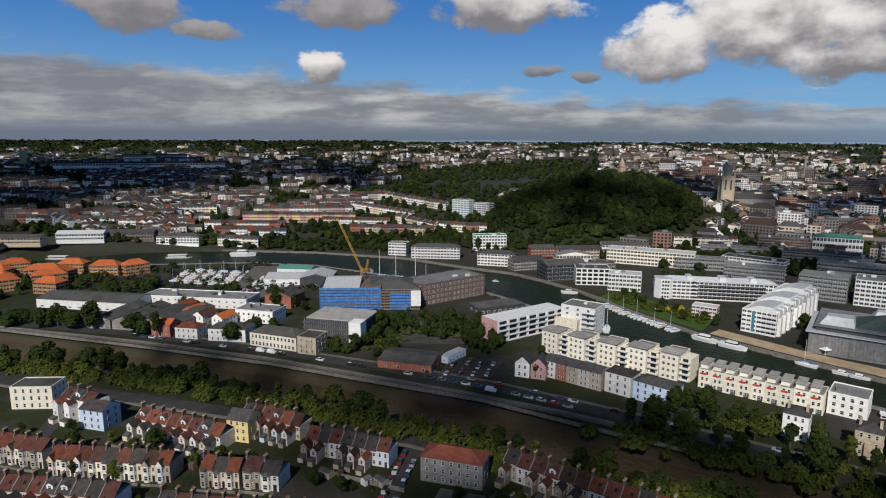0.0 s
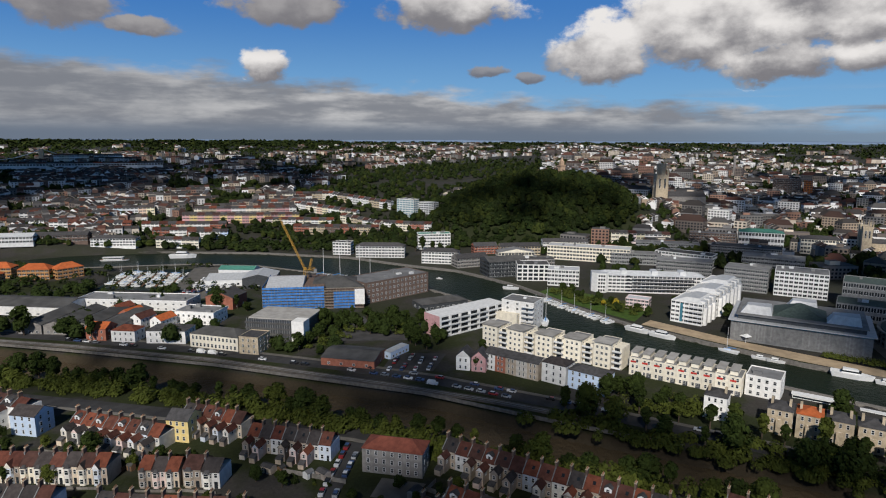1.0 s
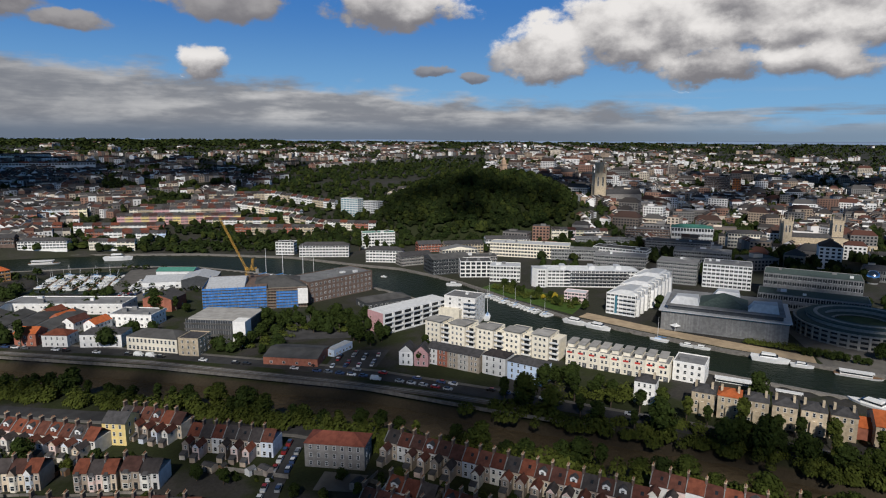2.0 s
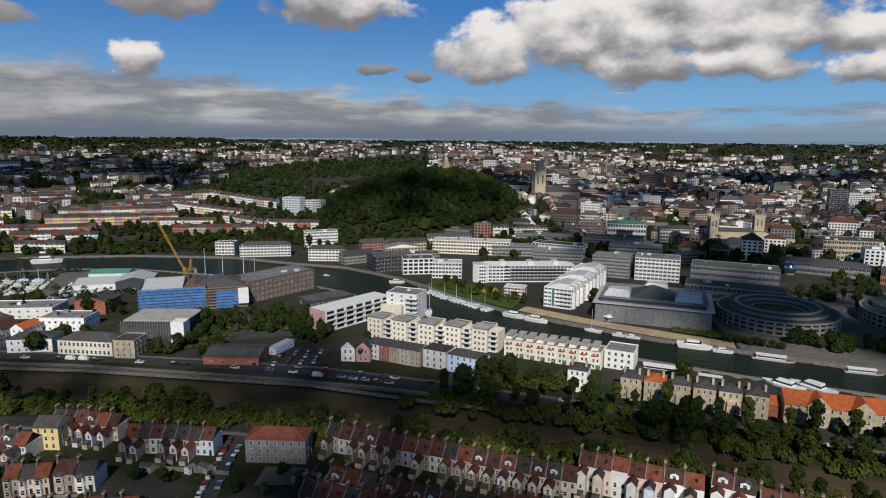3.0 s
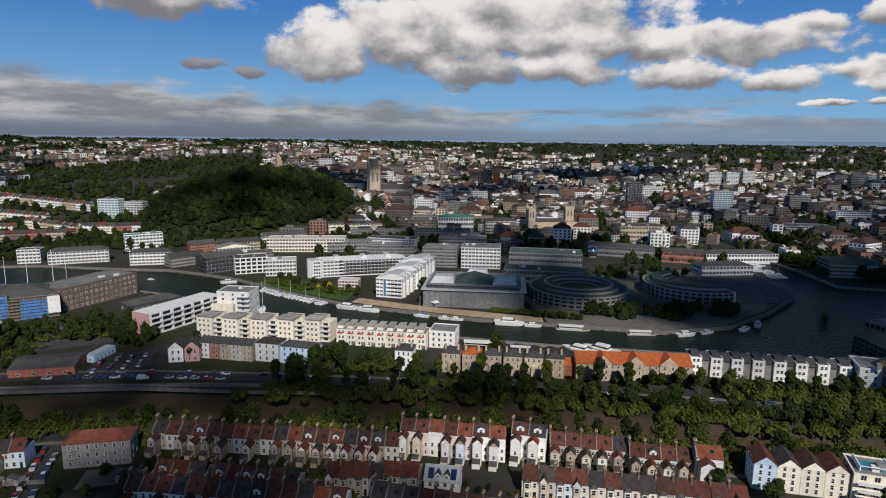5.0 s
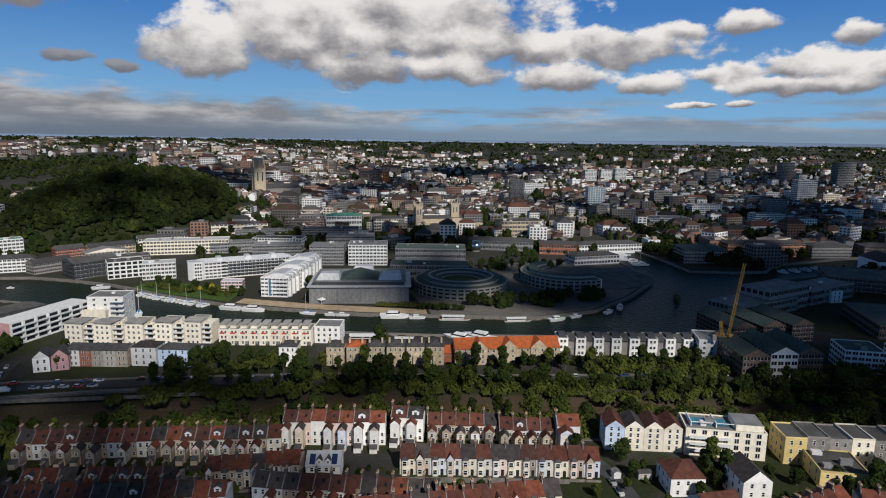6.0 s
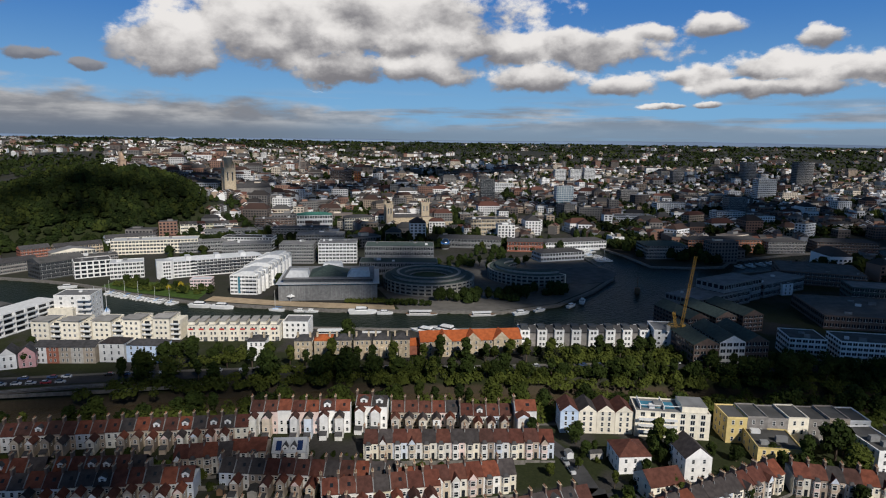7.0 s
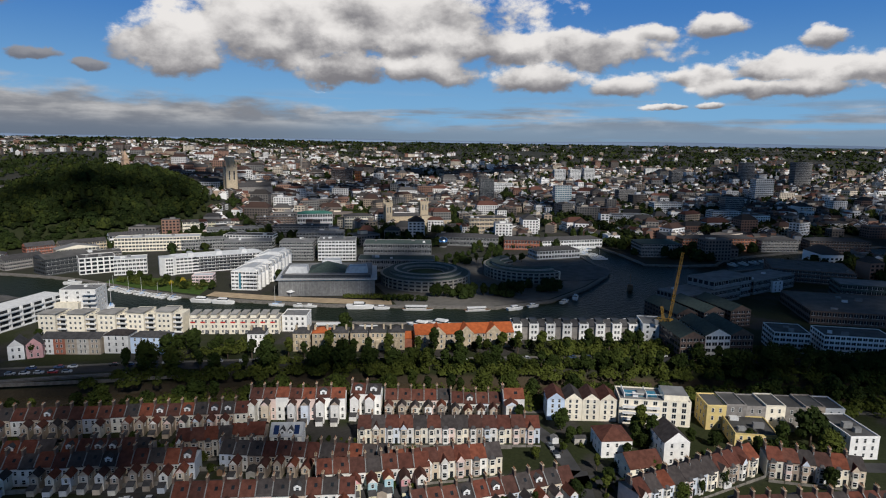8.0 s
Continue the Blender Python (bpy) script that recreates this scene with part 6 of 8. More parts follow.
def far_houses():
    """Rows of small houses along the streets of the slopes, too many to count."""
    rng = random.Random(8)
    s = Shape()
    spots = [*scatter(2200, 680, 4300, -32, 102, rng, 1.0), *scatter(420, 690, 1200, -32, 28, rng, 1.0)]
    for x, y, d in spots:
        az = math.degrees(math.atan2(x, y))
        if wet(x, y, 25) or math.hypot((x - 346) / 150, (y - 676) / 110) < 1.0:
            continue
        if (d > 1800 and az < 8 and rng.random() < 0.75) or (d > 2600 and rng.random() < 0.72):
            continue
        if noise.noise(Vector((x * 0.0022, y * 0.0022, 3))) > 0.22:
            continue
        rot = rng.choice((0.15, 0.15, -0.75, 0.5, 1.2)) + rng.uniform(-0.15, 0.15)
        c, q = math.cos(rot), math.sin(rot)
        n = rng.randrange(2, 8)
        w, dp, h = rng.uniform(6, 9), rng.uniform(8, 11), rng.uniform(6, 11)
        if -125 < x < 200 and 600 < y < 800:
            continue
        if d > 2200:
            w, dp, h = w * 1.5, dp * 1.5, h * 1.15
        for i in range(n):
            px, py = x + c * w * i, y + q * w * i
            z = ground_z(px, py)
            hh = h * rng.uniform(0.92, 1.08)
            P = lambda u, v, e: (px + c * u - q * v, py + q * u + c * v, z + e)
            a = [P(0, 0, -3), P(w * .97, 0, -3), P(w * .97, dp, -3), P(0, dp, -3)]
            b = [P(0, 0, hh), P(w * .97, 0, hh), P(w * .97, dp, hh), P(0, dp, hh)]
            r0, r1 = P(0, dp / 2, hh + dp * .3), P(w * .97, dp / 2, hh + dp * .3)
            i0 = len(s.v)
            s.v += a + b
            kw, kr, kg = s.slot(FARWALL), s.slot(FARROOF), s.slot(GLASS)
            for f in ((0, 1, 5, 4), (1, 2, 6, 5), (2, 3, 7, 6), (3, 0, 4, 7)):
                s.f.append(tuple(i0 + t for t in f))
                s.k.append(kw)
            j = len(s.v)
            s.v += [b[0], b[1], r1, r0, b[2], b[3]]
            s.f += [(j, j + 1, j + 2, j + 3), (j + 4, j + 5, j + 3, j + 2), (j + 1, j + 4, j + 2), (j + 5, j, j + 3)]
            s.k += [kr, kr, kw, kw]
            if d < 1700:
                for st in range(int(hh / 3)):
                    for e in (0.25, 0.7):
                        s.face([P(w * e - .7, -0.06, 1 + st * 3), P(w * e + .7, -0.06, 1 + st * 3), P(w * e + .7, -0.06, 2.7 + st * 3), P(w * e - .7, -0.06, 2.7 + st * 3)], GLASS)
    tagged(new("suburb_houses", s.mesh("suburb_houses")), "streets of small pale and brick houses on the slopes", "houses", kind="stuff")


far_houses()


def far_ridge():
    """The last line of low hills round the horizon."""
    s = Shape()
    prev = None
    for i in range(150):
        a = radians(-40 + i)
        h = 101 + 6 * noise.noise(Vector((i * 0.09, 0, 0))) + 9 * math.exp(-((i - 20) / 18.0) ** 2) + 2.0 * noise.noise(Vector((i * 0.4, 3, 0)))
        row = [(math.sin(a) * d, math.cos(a) * d - 30, z) for d, z in ((4250, 60), (4420, h - 4), (4600, h), (4780, h - 12))]
        if prev:
            for k in range(3):
                s.face([prev[k], row[k], row[k + 1], prev[k + 1]][::-1], HILLS)
        prev = row
    tagged(new("backdrop", s.mesh("backdrop", True)), "low dark wooded hills along the horizon", "hills", kind="structure")


def hazy_hills():
    """Distant hills past the last woods, haze painted into their colour."""
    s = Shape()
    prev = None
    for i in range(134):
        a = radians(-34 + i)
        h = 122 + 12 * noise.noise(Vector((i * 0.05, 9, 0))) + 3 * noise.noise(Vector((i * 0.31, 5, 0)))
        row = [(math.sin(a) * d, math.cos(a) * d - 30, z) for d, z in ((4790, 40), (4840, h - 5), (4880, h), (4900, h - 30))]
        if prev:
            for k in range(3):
                s.face([prev[k], row[k], row[k + 1], prev[k + 1]][::-1], HAZEHILLS)
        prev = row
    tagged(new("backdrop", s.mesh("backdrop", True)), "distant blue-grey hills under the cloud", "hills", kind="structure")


# blue-grey here is distance haze put into the base colour
HAZEHILLS = mat("blue_distance", (0.16, 0.22, 0.32), vary=0.12, scale=0.002, fine=0.01, bump=0)
hazy_hills()
# dark woodland green, shifted to blue for haze painted into the colour
HILLS = mat("far_hill_woods", (0.045, 0.065, 0.06), vary=0.3, scale=0.004, fine=0.03, bump=0)
far_ridge()

# ---- the far quay and the old city ----
sheet("pavement", "sandy promenade by the far quay", [(229, 306), (246, 268), (268, 226), (292, 190), (300, 198), (262, 262), (240, 312)], 1.62, SANDY, "pavement")
sheet("pavement", "grey paved harbour square", [(294, 188), (331, 136), (372, 114), (424, 111), (474, 115), (508, 136), (540, 168), (500, 230), (430, 250), (330, 240)], 1.60, PAVING, "pavement")
sheet("lawn", "green garden behind the moored boats", [(206, 400), (212, 364), (228, 312), (250, 330), (240, 380), (222, 410)], 1.62, LAWN, "lawn")

# slatted stone hall with pale set-back roofs
ob = thing("slatted_hall", "grey slatted hall with pale tent-like roofs", "building", 259.8, 266.6, 1.5, -48)
part("wall", Shape().box(0, 0, -3, 67, 46, 11.5, CONCRETE), ob)
for i in range(44):
    part("slat", Shape().box(0.4 + i * 1.52, -0.25, 1.5, 1.1 + i * 1.52, 0, 10.6, CONCRETE), ob)
part("glass_strip", Shape().box(-0.1, -0.1, 10.8, 67.1, 46.1, 11.6, BLUEGLASS), ob)
part("canopy", Shape().box(-1.5, -1.5, 11.6, 68.5, 47, 12.1, ZINC), ob)
part("upper_storey", Shape().box(3, 3, 12.1, 64, 44, 14.4, DARKCLAD), ob)
part("roof", Shape().box(2, 2, 14.4, 65, 45, 14.9, FELT).hip(20, 8, 46, 34, 14.9, 21, GREENSLATE), ob)
for a, b in ((4, 6), (46, 6), (26, 30)):
    part("roof_tent", Shape().prism([(a, b), (a + 16, b), (a + 16, b + 12), (a, b + 12)], 14.9, 19.5, PALE, ZINC, [(a + 3, b + 2), (a + 15, b + 1), (a + 15, b + 11), (a + 3, b + 9)]), ob)
tent = thing("sail_canopy", "white tensile canopy on the promenade", "canopy", 268, 262, 1.6)
part("canopy", Shape().prism([(-5, -4), (5, -4), (5, 4), (-5, 4)], 3.0, 5.5, STEELWHITE, None, [(-0.8, -0.6), (0.8, -0.6), (0.8, 0.6), (-0.8, 0.6)]), tent)
for a, b in ((-4.6, -3.6), (4.6, -3.6), (4.6, 3.6), (-4.6, 3.6)):
    part("pole", Shape().tube((a, b, -0.3), (a, b, 3.2), 0.1, STEELWHITE), tent)


def arc_block(name, label, cx, cy, z, r0, r1, a0, a1, h, seg, wall, roof):
    """A curved office: outer and inner walls, stone piers, windows by storey, stepped roof rings."""
    ob = thing(name, label, "building", cx, cy, z)
    P = lambda r, a: (r * math.cos(radians(a)), r * math.sin(radians(a)))
    full = a1 - a0 >= 359
    for nm, ra, rb, za, zb, m in (("wall", r0, r1, -3, h, wall), ("roof", r0 + 1, r1 - 1, h - 0.2, h + 0.5, roof), ("upper_storey", r0 + 5, r1 - 6, h + 0.4, h + 2.4, wall), ("upper_roof", r0 + 4.4, r1 - 5.4, h + 2.4, h + 2.9, roof), ("roof_kerb", r0 + 8.5, r1 - 9.5, h + 2.8, h + 3.3, wall)):
        if rb - ra > 0.6:
            part(nm, Shape().arc(ra, rb, a0, a1, za, zb, seg, m), ob)
    for st in range(3):
        s = Shape()
        for i in range(seg):
            b, c = a0 + (a1 - a0) * (i + 0.14) / seg, a0 + (a1 - a0) * (i + 0.86) / seg
            z0, z1 = st * h / 3 + 1.0, (st + 1) * h / 3 - 0.4
            for r, f in ((r1 + 0.05, 1), (r0 - 0.05, -1)):
                q = [(*P(r, b), z0), (*P(r, c), z0), (*P(r, c), z1), (*P(r, b), z1)]
                s.face(q if f > 0 else q[::-1], GLASS)
        tagged(part("window_band", s, ob), kind="stuff")
    for i in range(seg + (0 if full else 1)):
        a = a0 + (a1 - a0) * i / seg
        (x0, y0), (x1, y1) = P(r1, a - 0.9), P(r1 + 0.55, a - 0.9)
        (x2, y2), (x3, y3) = P(r1 + 0.55, a + 0.9), P(r1, a + 0.9)
        part("pier", Shape().prism([(x0, y0), (x1, y1), (x2, y2), (x3, y3)], -3, h - 0.4, wall), ob)
    s = Shape().arc(r1 - 0.2, r1 + 0.9, a0, a1, h - 0.5, h + 0.35, seg, wall)
    part("cornice", s, ob)
    return ob


ROUNDSTONE = mat("pale_grey_stone", (0.36, 0.34, 0.30), vary=0.2)
ring = arc_block("round_office", "round pale stone office with a planted court", 360, 214, 1.5, 14, 34, 0, 360, 8.2, 44, ROUNDSTONE, GREENSLATE)
part("court_planting", Shape().prism([(13 * math.cos(k * 0.5236), 13 * math.sin(k * 0.5236)) for k in range(12)], 6.0, 8.0, GRASS), ring)
cres = arc_block("crescent_office", "crescent-shaped pale stone office by the amphitheatre", 437, 166, 1.5, 19, 36, 70, 250, 8.6, 26, ROUNDSTONE, GREENSLATE)
part("end_wall", Shape().prism([(19 * math.cos(radians(250)), 19 * math.sin(radians(250))), (36 * math.cos(radians(250)), 36 * math.sin(radians(250))), (36 * math.cos(radians(253)), 36 * math.sin(radians(253))), (19 * math.cos(radians(253)), 19 * math.sin(radians(253)))], -3, 8.9, CREAM), cres)
amph = thing("amphitheatre", "dark stepped paving of the open-air amphitheatre", "steps", 470, 136, 1.5)
for k in range(5):
    r = 34 - k * 5
    s = Shape()
    s.prism([(r * 1.1 * math.cos(j * 0.262), r * 0.72 * math.sin(j * 0.262)) for j in range(24)], 0.12, 0.5 - k * 0.06, (DARKFELT, ASPHALT)[k % 2])
    part("step", s, amph)

# white waterside apartments: a stepped wing running back from the quay, and a long block behind the garden
for i, (w, h, st) in enumerate(((19, 13.5, 5), (20, 14.5, 5), (20, 15.5, 5))):
    x, y = 251.0 + math.cos(radians(33)) * 27.2 * i, 307.5 + math.sin(radians(33)) * 27.2 * i
    d = 27
    ob = banded("white_apartments", "white rendered waterside apartments with pale sloping roofs", "building", x, y, 1.5, -57, w, d, h, WHITE, ZINC, st, "flat", bay=2.5, share=0.45, group="white apartments")
    part("roof_cap", Shape().prism([(1.5, 1.5), (w - 1.5, 1.5), (w - 1.5, d - 1.5), (1.5, d - 1.5)], h + 0.1, h + 2.6, PALE, ZINC, [(w * 0.42, 4), (w - 3.5, 4), (w - 3.5, d - 4), (w * 0.42, d - 4)]), ob)
    for k in range(3):
        part("roof_step", Shape().prism([(w - 4.5, 3 + k * 8), (w + 0.4, 3 + k * 8), (w + 0.4, 8 + k * 8), (w - 4.5, 8 + k * 8)], h - 1.6, h + 1.5, WHITE, ZINC), ob)
        part("bay", Shape().prism([(w, 2 + k * 8.5), (w + 1.6, 3.2 + k * 8.5), (w + 1.6, 6 + k * 8.5), (w, 7.2 + k * 8.5)], -3, h - 2.4, WHITE, ZINC), ob)
    if i == 0:
        part("stair_glass", Shape().box(w * 0.3, -0.25, 1, w * 0.38, 0, h - 1, BLUEGLASS), ob, "narrow strip of pale blue glass")
        for k in range(4):
            part("balcony", Shape().box(w * 0.6, -1.5, k * 2.7 + 2.6, w * 0.98, 0, k * 2.7 + 2.75, CONCRETE).box(w * 0.6, -1.5, k * 2.7 + 2.75, w * 0.98, -1.42, k * 2.7 + 3.6, PALE), ob)
ob = banded("white_apartments", "long white apartments with grey roof and balconies", "building", 247, 389, 1.5, -25, 78, 14, 13.0, WHITE, ZINC, 5, "hip", 2.6, bay=3.0, share=0.55, group="white apartments")
part("end_turret", Shape().prism([(-3, 2), (1, -2.5), (7, -2.5), (9, 0), (9, 10), (-3, 10)], -3, 14.5, WHITE, ZINC), ob)
for k in range(5):
    for q in range(5):
        part("window", window_mesh(1.3, 1.4, DARKFRAME), ob, at=pose(2.2 + 1.8 * k if k < 3 else 20 + k, -2.5 if k < 3 else -0.1, 1.0 + q * 2.7))
for k in (18, 40, 60):
    part("roof_tower", Shape().prism([(k, 1), (k + 5, 1), (k + 5, 11), (k, 11)], 13, 16.5, PALE, ZINC, [(k + 0.6, 1.4), (k + 4.4, 1.4), (k + 4.4, 10.6), (k + 0.6, 10.6)]), ob)
for st in range(4):
    part("balcony", Shape().box(26, -1.5, st * 2.6 + 2.4, 70, 0, st * 2.6 + 2.55, CONCRETE).box(26, -1.5, st * 2.6 + 2.55, 70, -1.42, st * 2.6 + 3.4, DARKCLAD), ob)
banded("white_apartments", "white stepped apartments at the garden", "building", 222, 418, 1.5, -30, 24, 16, 12.5, WHITE, ZINC, 4, bay=2.6, group="white apartments", units=2)
banded("pink_pavilion", "small pale pink waterside house", "building", 241.5, 342, 1.5, -46, 15, 10, 7.0, mat("pale_pink_render", (0.78, 0.62, 0.60), vary=0.1), ZINC, 3, bay=2.4)
banded("curved_flats", "white flats with dark curved balconies", "building", 206, 440, 1.5, -20, 26, 18, 13, WHITE, DARKFELT, 4, frame_mat=DARKFRAME, bay=4, share=0.62, units=2)
for x, y, r, w, d, h, wall, rf, n, st, sty, lab in (
        (188, 455, 0, 34, 22, 13, DARKCLAD, DARKFELT, "dark_warehouse", 4, "gable", "dark glazed quayside building"),
        (176, 500, 5, 30, 14, 8.5, GREYSTONE, SLATE, "stone_warehouse", 3, "gable", "grey stone warehouse with slate roof"),
        (222, 470, -20, 30, 16, 11, GREYSTONE, DARKFELT, "stone_warehouse", 4, "flat", "dark grey stone warehouse by the quay"),
        (217, 506, -12, 34, 14, 11, CREAM, FELT, "cream_warehouse", 3, "cross", "cream warehouse with row of gables"),
        (273, 519, -38, 76, 20, 13, CREAM, ZINC, "yellow_office", 4, "flat", "cream office with coloured panels"),
        (99, 578, -19, 47, 12, 11, WHITE, SLATE, "quay_flats", 4, "hip", "white quay flats with blue-grey roof"),
        (152, 532, -28, 34, 12, 11, WHITE, SLATE, "quay_flats", 4, "hip", "white quay flats with blue-grey roof"),
        (80, 600, -25, 18, 12, 12, WHITE, SLATE, "quay_flats", 4, "flat", "white quay flats with flat roof"),
        (168, 603, -10, 34, 14, 16, WHITE, GREENROOF, "white_flats", 5, "flat", "white flats under the wooded hill"),
        (345, 368, -50, 30, 22, 17, CONCRETE, FELT, "grey_office", 6, "flat", "grey office with banded windows"),
        (367, 342, -48, 34, 24, 18, PALE, FELT, "white_office", 6, "flat", "white office with red window bands"),
        (330, 430, -40, 44, 20, 12, CONCRETE, FELT, "pale_flats", 4, "flat", "pale flats around a court"),
        (358, 470, -55, 50, 18, 12, WHITE, DARKFELT, "white_flats", 4, "flat", "white flats with dark roof"),
        (318, 480, -30, 44, 16, 10, CONCRETE, FELT, "grey_flats", 3, "flat", "grey flats with flat roof"),
        (372, 520, -35, 60, 18, 11, CONCRETE, FELT, "long_office", 4, "flat", "long pale office with flat roof"),
        (420, 470, -45, 60, 22, 14, GREYSTONE, DARKFELT, "dark_office", 5, "flat", "dark office with glass front"),
        (410, 420, -48, 48, 24, 13, CONCRETE, FELT, "grey_office", 4, "flat", "grey office with flat roof"),
        (444, 530, -38, 46, 16, 14, BROWNBRICK, FELT, "brown_flats", 5, "flat", "brown brick flats with flat roof"),
        (490, 510, -40, 42, 20, 17, WHITE, GREENROOF, "green_roofed_hall", 3, "hip", "white columned hall with green copper roof"),
        (530, 470, -40, 36, 22, 15, CREAM, SLATE, "college", 4, "hip", "cream stone college with slate roof"),
        (356, 282, -52, 64, 22, 10, CONCRETE, GREENSLATE, "layered_office", 2, "flat", "grey layered office with terraces"),
        (382, 300, -52, 60, 26, 18, CONCRETE, GREENSLATE, "layered_office", 4, "flat", "grey layered office with terraces"),
        (505, 312, -60, 66, 20, 9.5, CONCRETE, SLATE, "science_hall", 2, "hip", "low dark hall with glazed front"),
        (530, 243, -58, 36, 14, 10, BRICK, SLATE, "brick_arcade", 2, "gable", "red brick dockside shed"),
        (500, 190, -35, 46, 18, 8, PALE, SLATE, "dock_shed", 2, "hip", "dockside shed with grey roof"),
        (560, 215, -38, 70, 18, 8, PALE, SLATE, "dock_shed", 2, "hip", "long dockside shed with grey roof"),
        (592, 327, -42, 50, 30, 19, STONE, SLATE, "library", 4, "flat", "curved stone council building"),
        (642, 96, -50, 78, 18, 13, mat("orange_brick", (0.42, 0.17, 0.09)), SLATE, "brick_offices", 4, "hip", "long orange brick waterfront offices"),
        (579, 118, -52, 40, 30, 13, GREYSTONE, GREENSLATE, "stone_warehouse", 4, "hip", "stone warehouse on the corner quay"),
        (690, 30, -50, 40, 18, 12, GREYSTONE, SLATE, "brick_offices", 4, "hip", "dark waterfront offices with hipped roof"),
        (725, -10, -60, 60, 20, 12, BROWNBRICK, SLATE, "brick_offices", 4, "hip", "dark waterfront offices with hipped roof"),
        (-292, 676, -10, 40, 12, 6, STONE, SLATE, "quay_sheds", 2, "gable", "long low stone quay sheds"),
        (-246, 690, -6, 46, 12, 7, PALE, ZINC, "quay_sheds", 2, "gable", "long low pale quay sheds"),
        (-205, 696, -8, 52, 12, 7, BROWNBRICK, SLATE, "quay_sheds", 2, "gable", "long brown brick quay sheds"),
        (-150, 682, -14, 44, 12, 8, WHITE, SLATE, "quay_sheds", 3, "hip", "white quayside building with slate roof"),
        (236, 545, -10, 40, 12, 9, STONE, SLATE, "stone_terrace", 3, "gable", "stone terrace under the wooded hill"),
        (285, 552, -16, 46, 12, 10, WHITE, SLATE, "white_terrace", 3, "gable", "white terrace under the wooded hill"),
        (214, 560, -5, 24, 12, 8, BRICK, SLATE, "brick_terrace", 3, "gable", "brick terrace under the wooded hill"),
        (790, 165, -50, 60, 24, 9, BROWNBRICK, FELT, "warehouse", 3, "flat", "brown warehouse with flat roof"),
        (800, 245, -52, 70, 30, 10, PALE, FELT, "warehouse", 3, "flat", "long pale flat-roofed warehouse")):
    banded(n, lab, "building", x, y, ground_z(x, y), r, w, d, h, wall, rf, st, sty, 3.0, units=3 if sty == "flat" else 0)

# the museum sheds and the new flats on the near side
banded("dock_museum", "long grey dock museum with raised glazed box", "building", 404, 30, 1.5, -22, 60, 24, 9, CONCRETE, FELT, 2, units=2)
banded("dock_museum", "tall grey volume of the dock museum", "building", 436, 20, 1.5, -22, 44, 22, 15, CONCRETE, FELT, 3, bay=4)
banded("dock_museum", "low white-banded end of the dock museum", "building", 480, 2, 1.5, -22, 54, 22, 10, CONCRETE, FELT, 2, units=3)
for i, (x, y, r, w, d, h) in enumerate(((300, 6, -50, 13, 34, 12), (309, -4, -50, 13, 30, 13), (318, -14, -50, 12, 30, 13), (352, 22, -40, 14, 34, 10), (366, 10, -40, 14, 34, 10), (380, -2, -40, 14, 34, 10))):
    banded("gabled_flats", "brown brick gabled flats with dull green roof", "building", x, y, 1.5, r, w, d, h, (BROWNBRICK, WHITE)[i == 1], GREENSLATE, 4, "cross", 3.4, group="gabled flats")
banded("white_quay_flats", "white flats with dark windows beyond the road", "building", 345, -30, 1.5, -64, 18, 18, 11, PALE, DARKFELT, 4, bay=2.6, units=2)
banded("white_quay_flats", "white flats with dark windows beyond the road", "building", 357, -52, 1.5, -64, 34, 18, 10.5, WHITE, DARKFELT, 4, bay=2.6, units=2)
banded("dark_depot", "wide dark-roofed depot with rooflights", "building", 420, -40, 1.5, -65, 90, 55, 8, BROWNBRICK, DARKFELT, 2, units=8)
banded("dark_depot", "wide dark brick depot with rooflights", "building", 545, 0, 1.5, -75, 60, 50, 10, BROWNBRICK, DARKFELT, 3, units=4)
banded("teal_building", "dark teal office with flat roof", "building", 505, -50, 1.5, -70, 40, 24, 11, GREENSLATE, FELT, 3)
block("lodge", "small pale square lodge", "building", 498, -8, 1.5, -40, 9, 9, 8, PALE, FELT, 3, 2, 2)

# the cathedral
ob = thing("cathedral", "honey stone cathedral with paired west towers and central tower", "church", 572, 432, 1.5, -40)
part("nave", Shape().box(0, 0, -3, 78, 14, 15, STONE), ob)
part("roof", Shape().gable(0, 0, 78, 14, 15, 18.5, SLATE, "x", STONE), ob)
part("aisle", Shape().box(0, -5, -3, 78, 0, 9.5, STONE), ob)
part("transept", Shape().box(38, -10, -3, 50, 24, 15.5, STONE), ob)
for a, b, w, h in ((-6, -3, 8, 31), (-6, 9, 8, 31), (39, 2, 10, 33)):
    tw = part("tower", Shape().box(a, b, -3, a + w, b + w, h, STONE), ob)
    for c, e in ((0, 0), (w, 0), (0, w), (w, w)):
        part("pinnacle", Shape().tube((a + c, b + e, h - 2), (a + c, b + e, h + 6), 0.8, STONE, 4, 0.05), tw)
    for k in (0.3, 0.7):
        part("window", window_mesh(1.6, 7, FRAME), tw, at=pose(a + w * k, b, h - 11))
for k in range(12):
    if not 5 <= k <= 7:
        part("buttress", Shape().box(2 + k * 6.2, -7.5, -3, 3.2 + k * 6.2, -5, 9, STONE), ob)
        part("window", window_mesh(2.4, 6, FRAME), ob, at=pose(5.4 + k * 6.2, -5, 2))
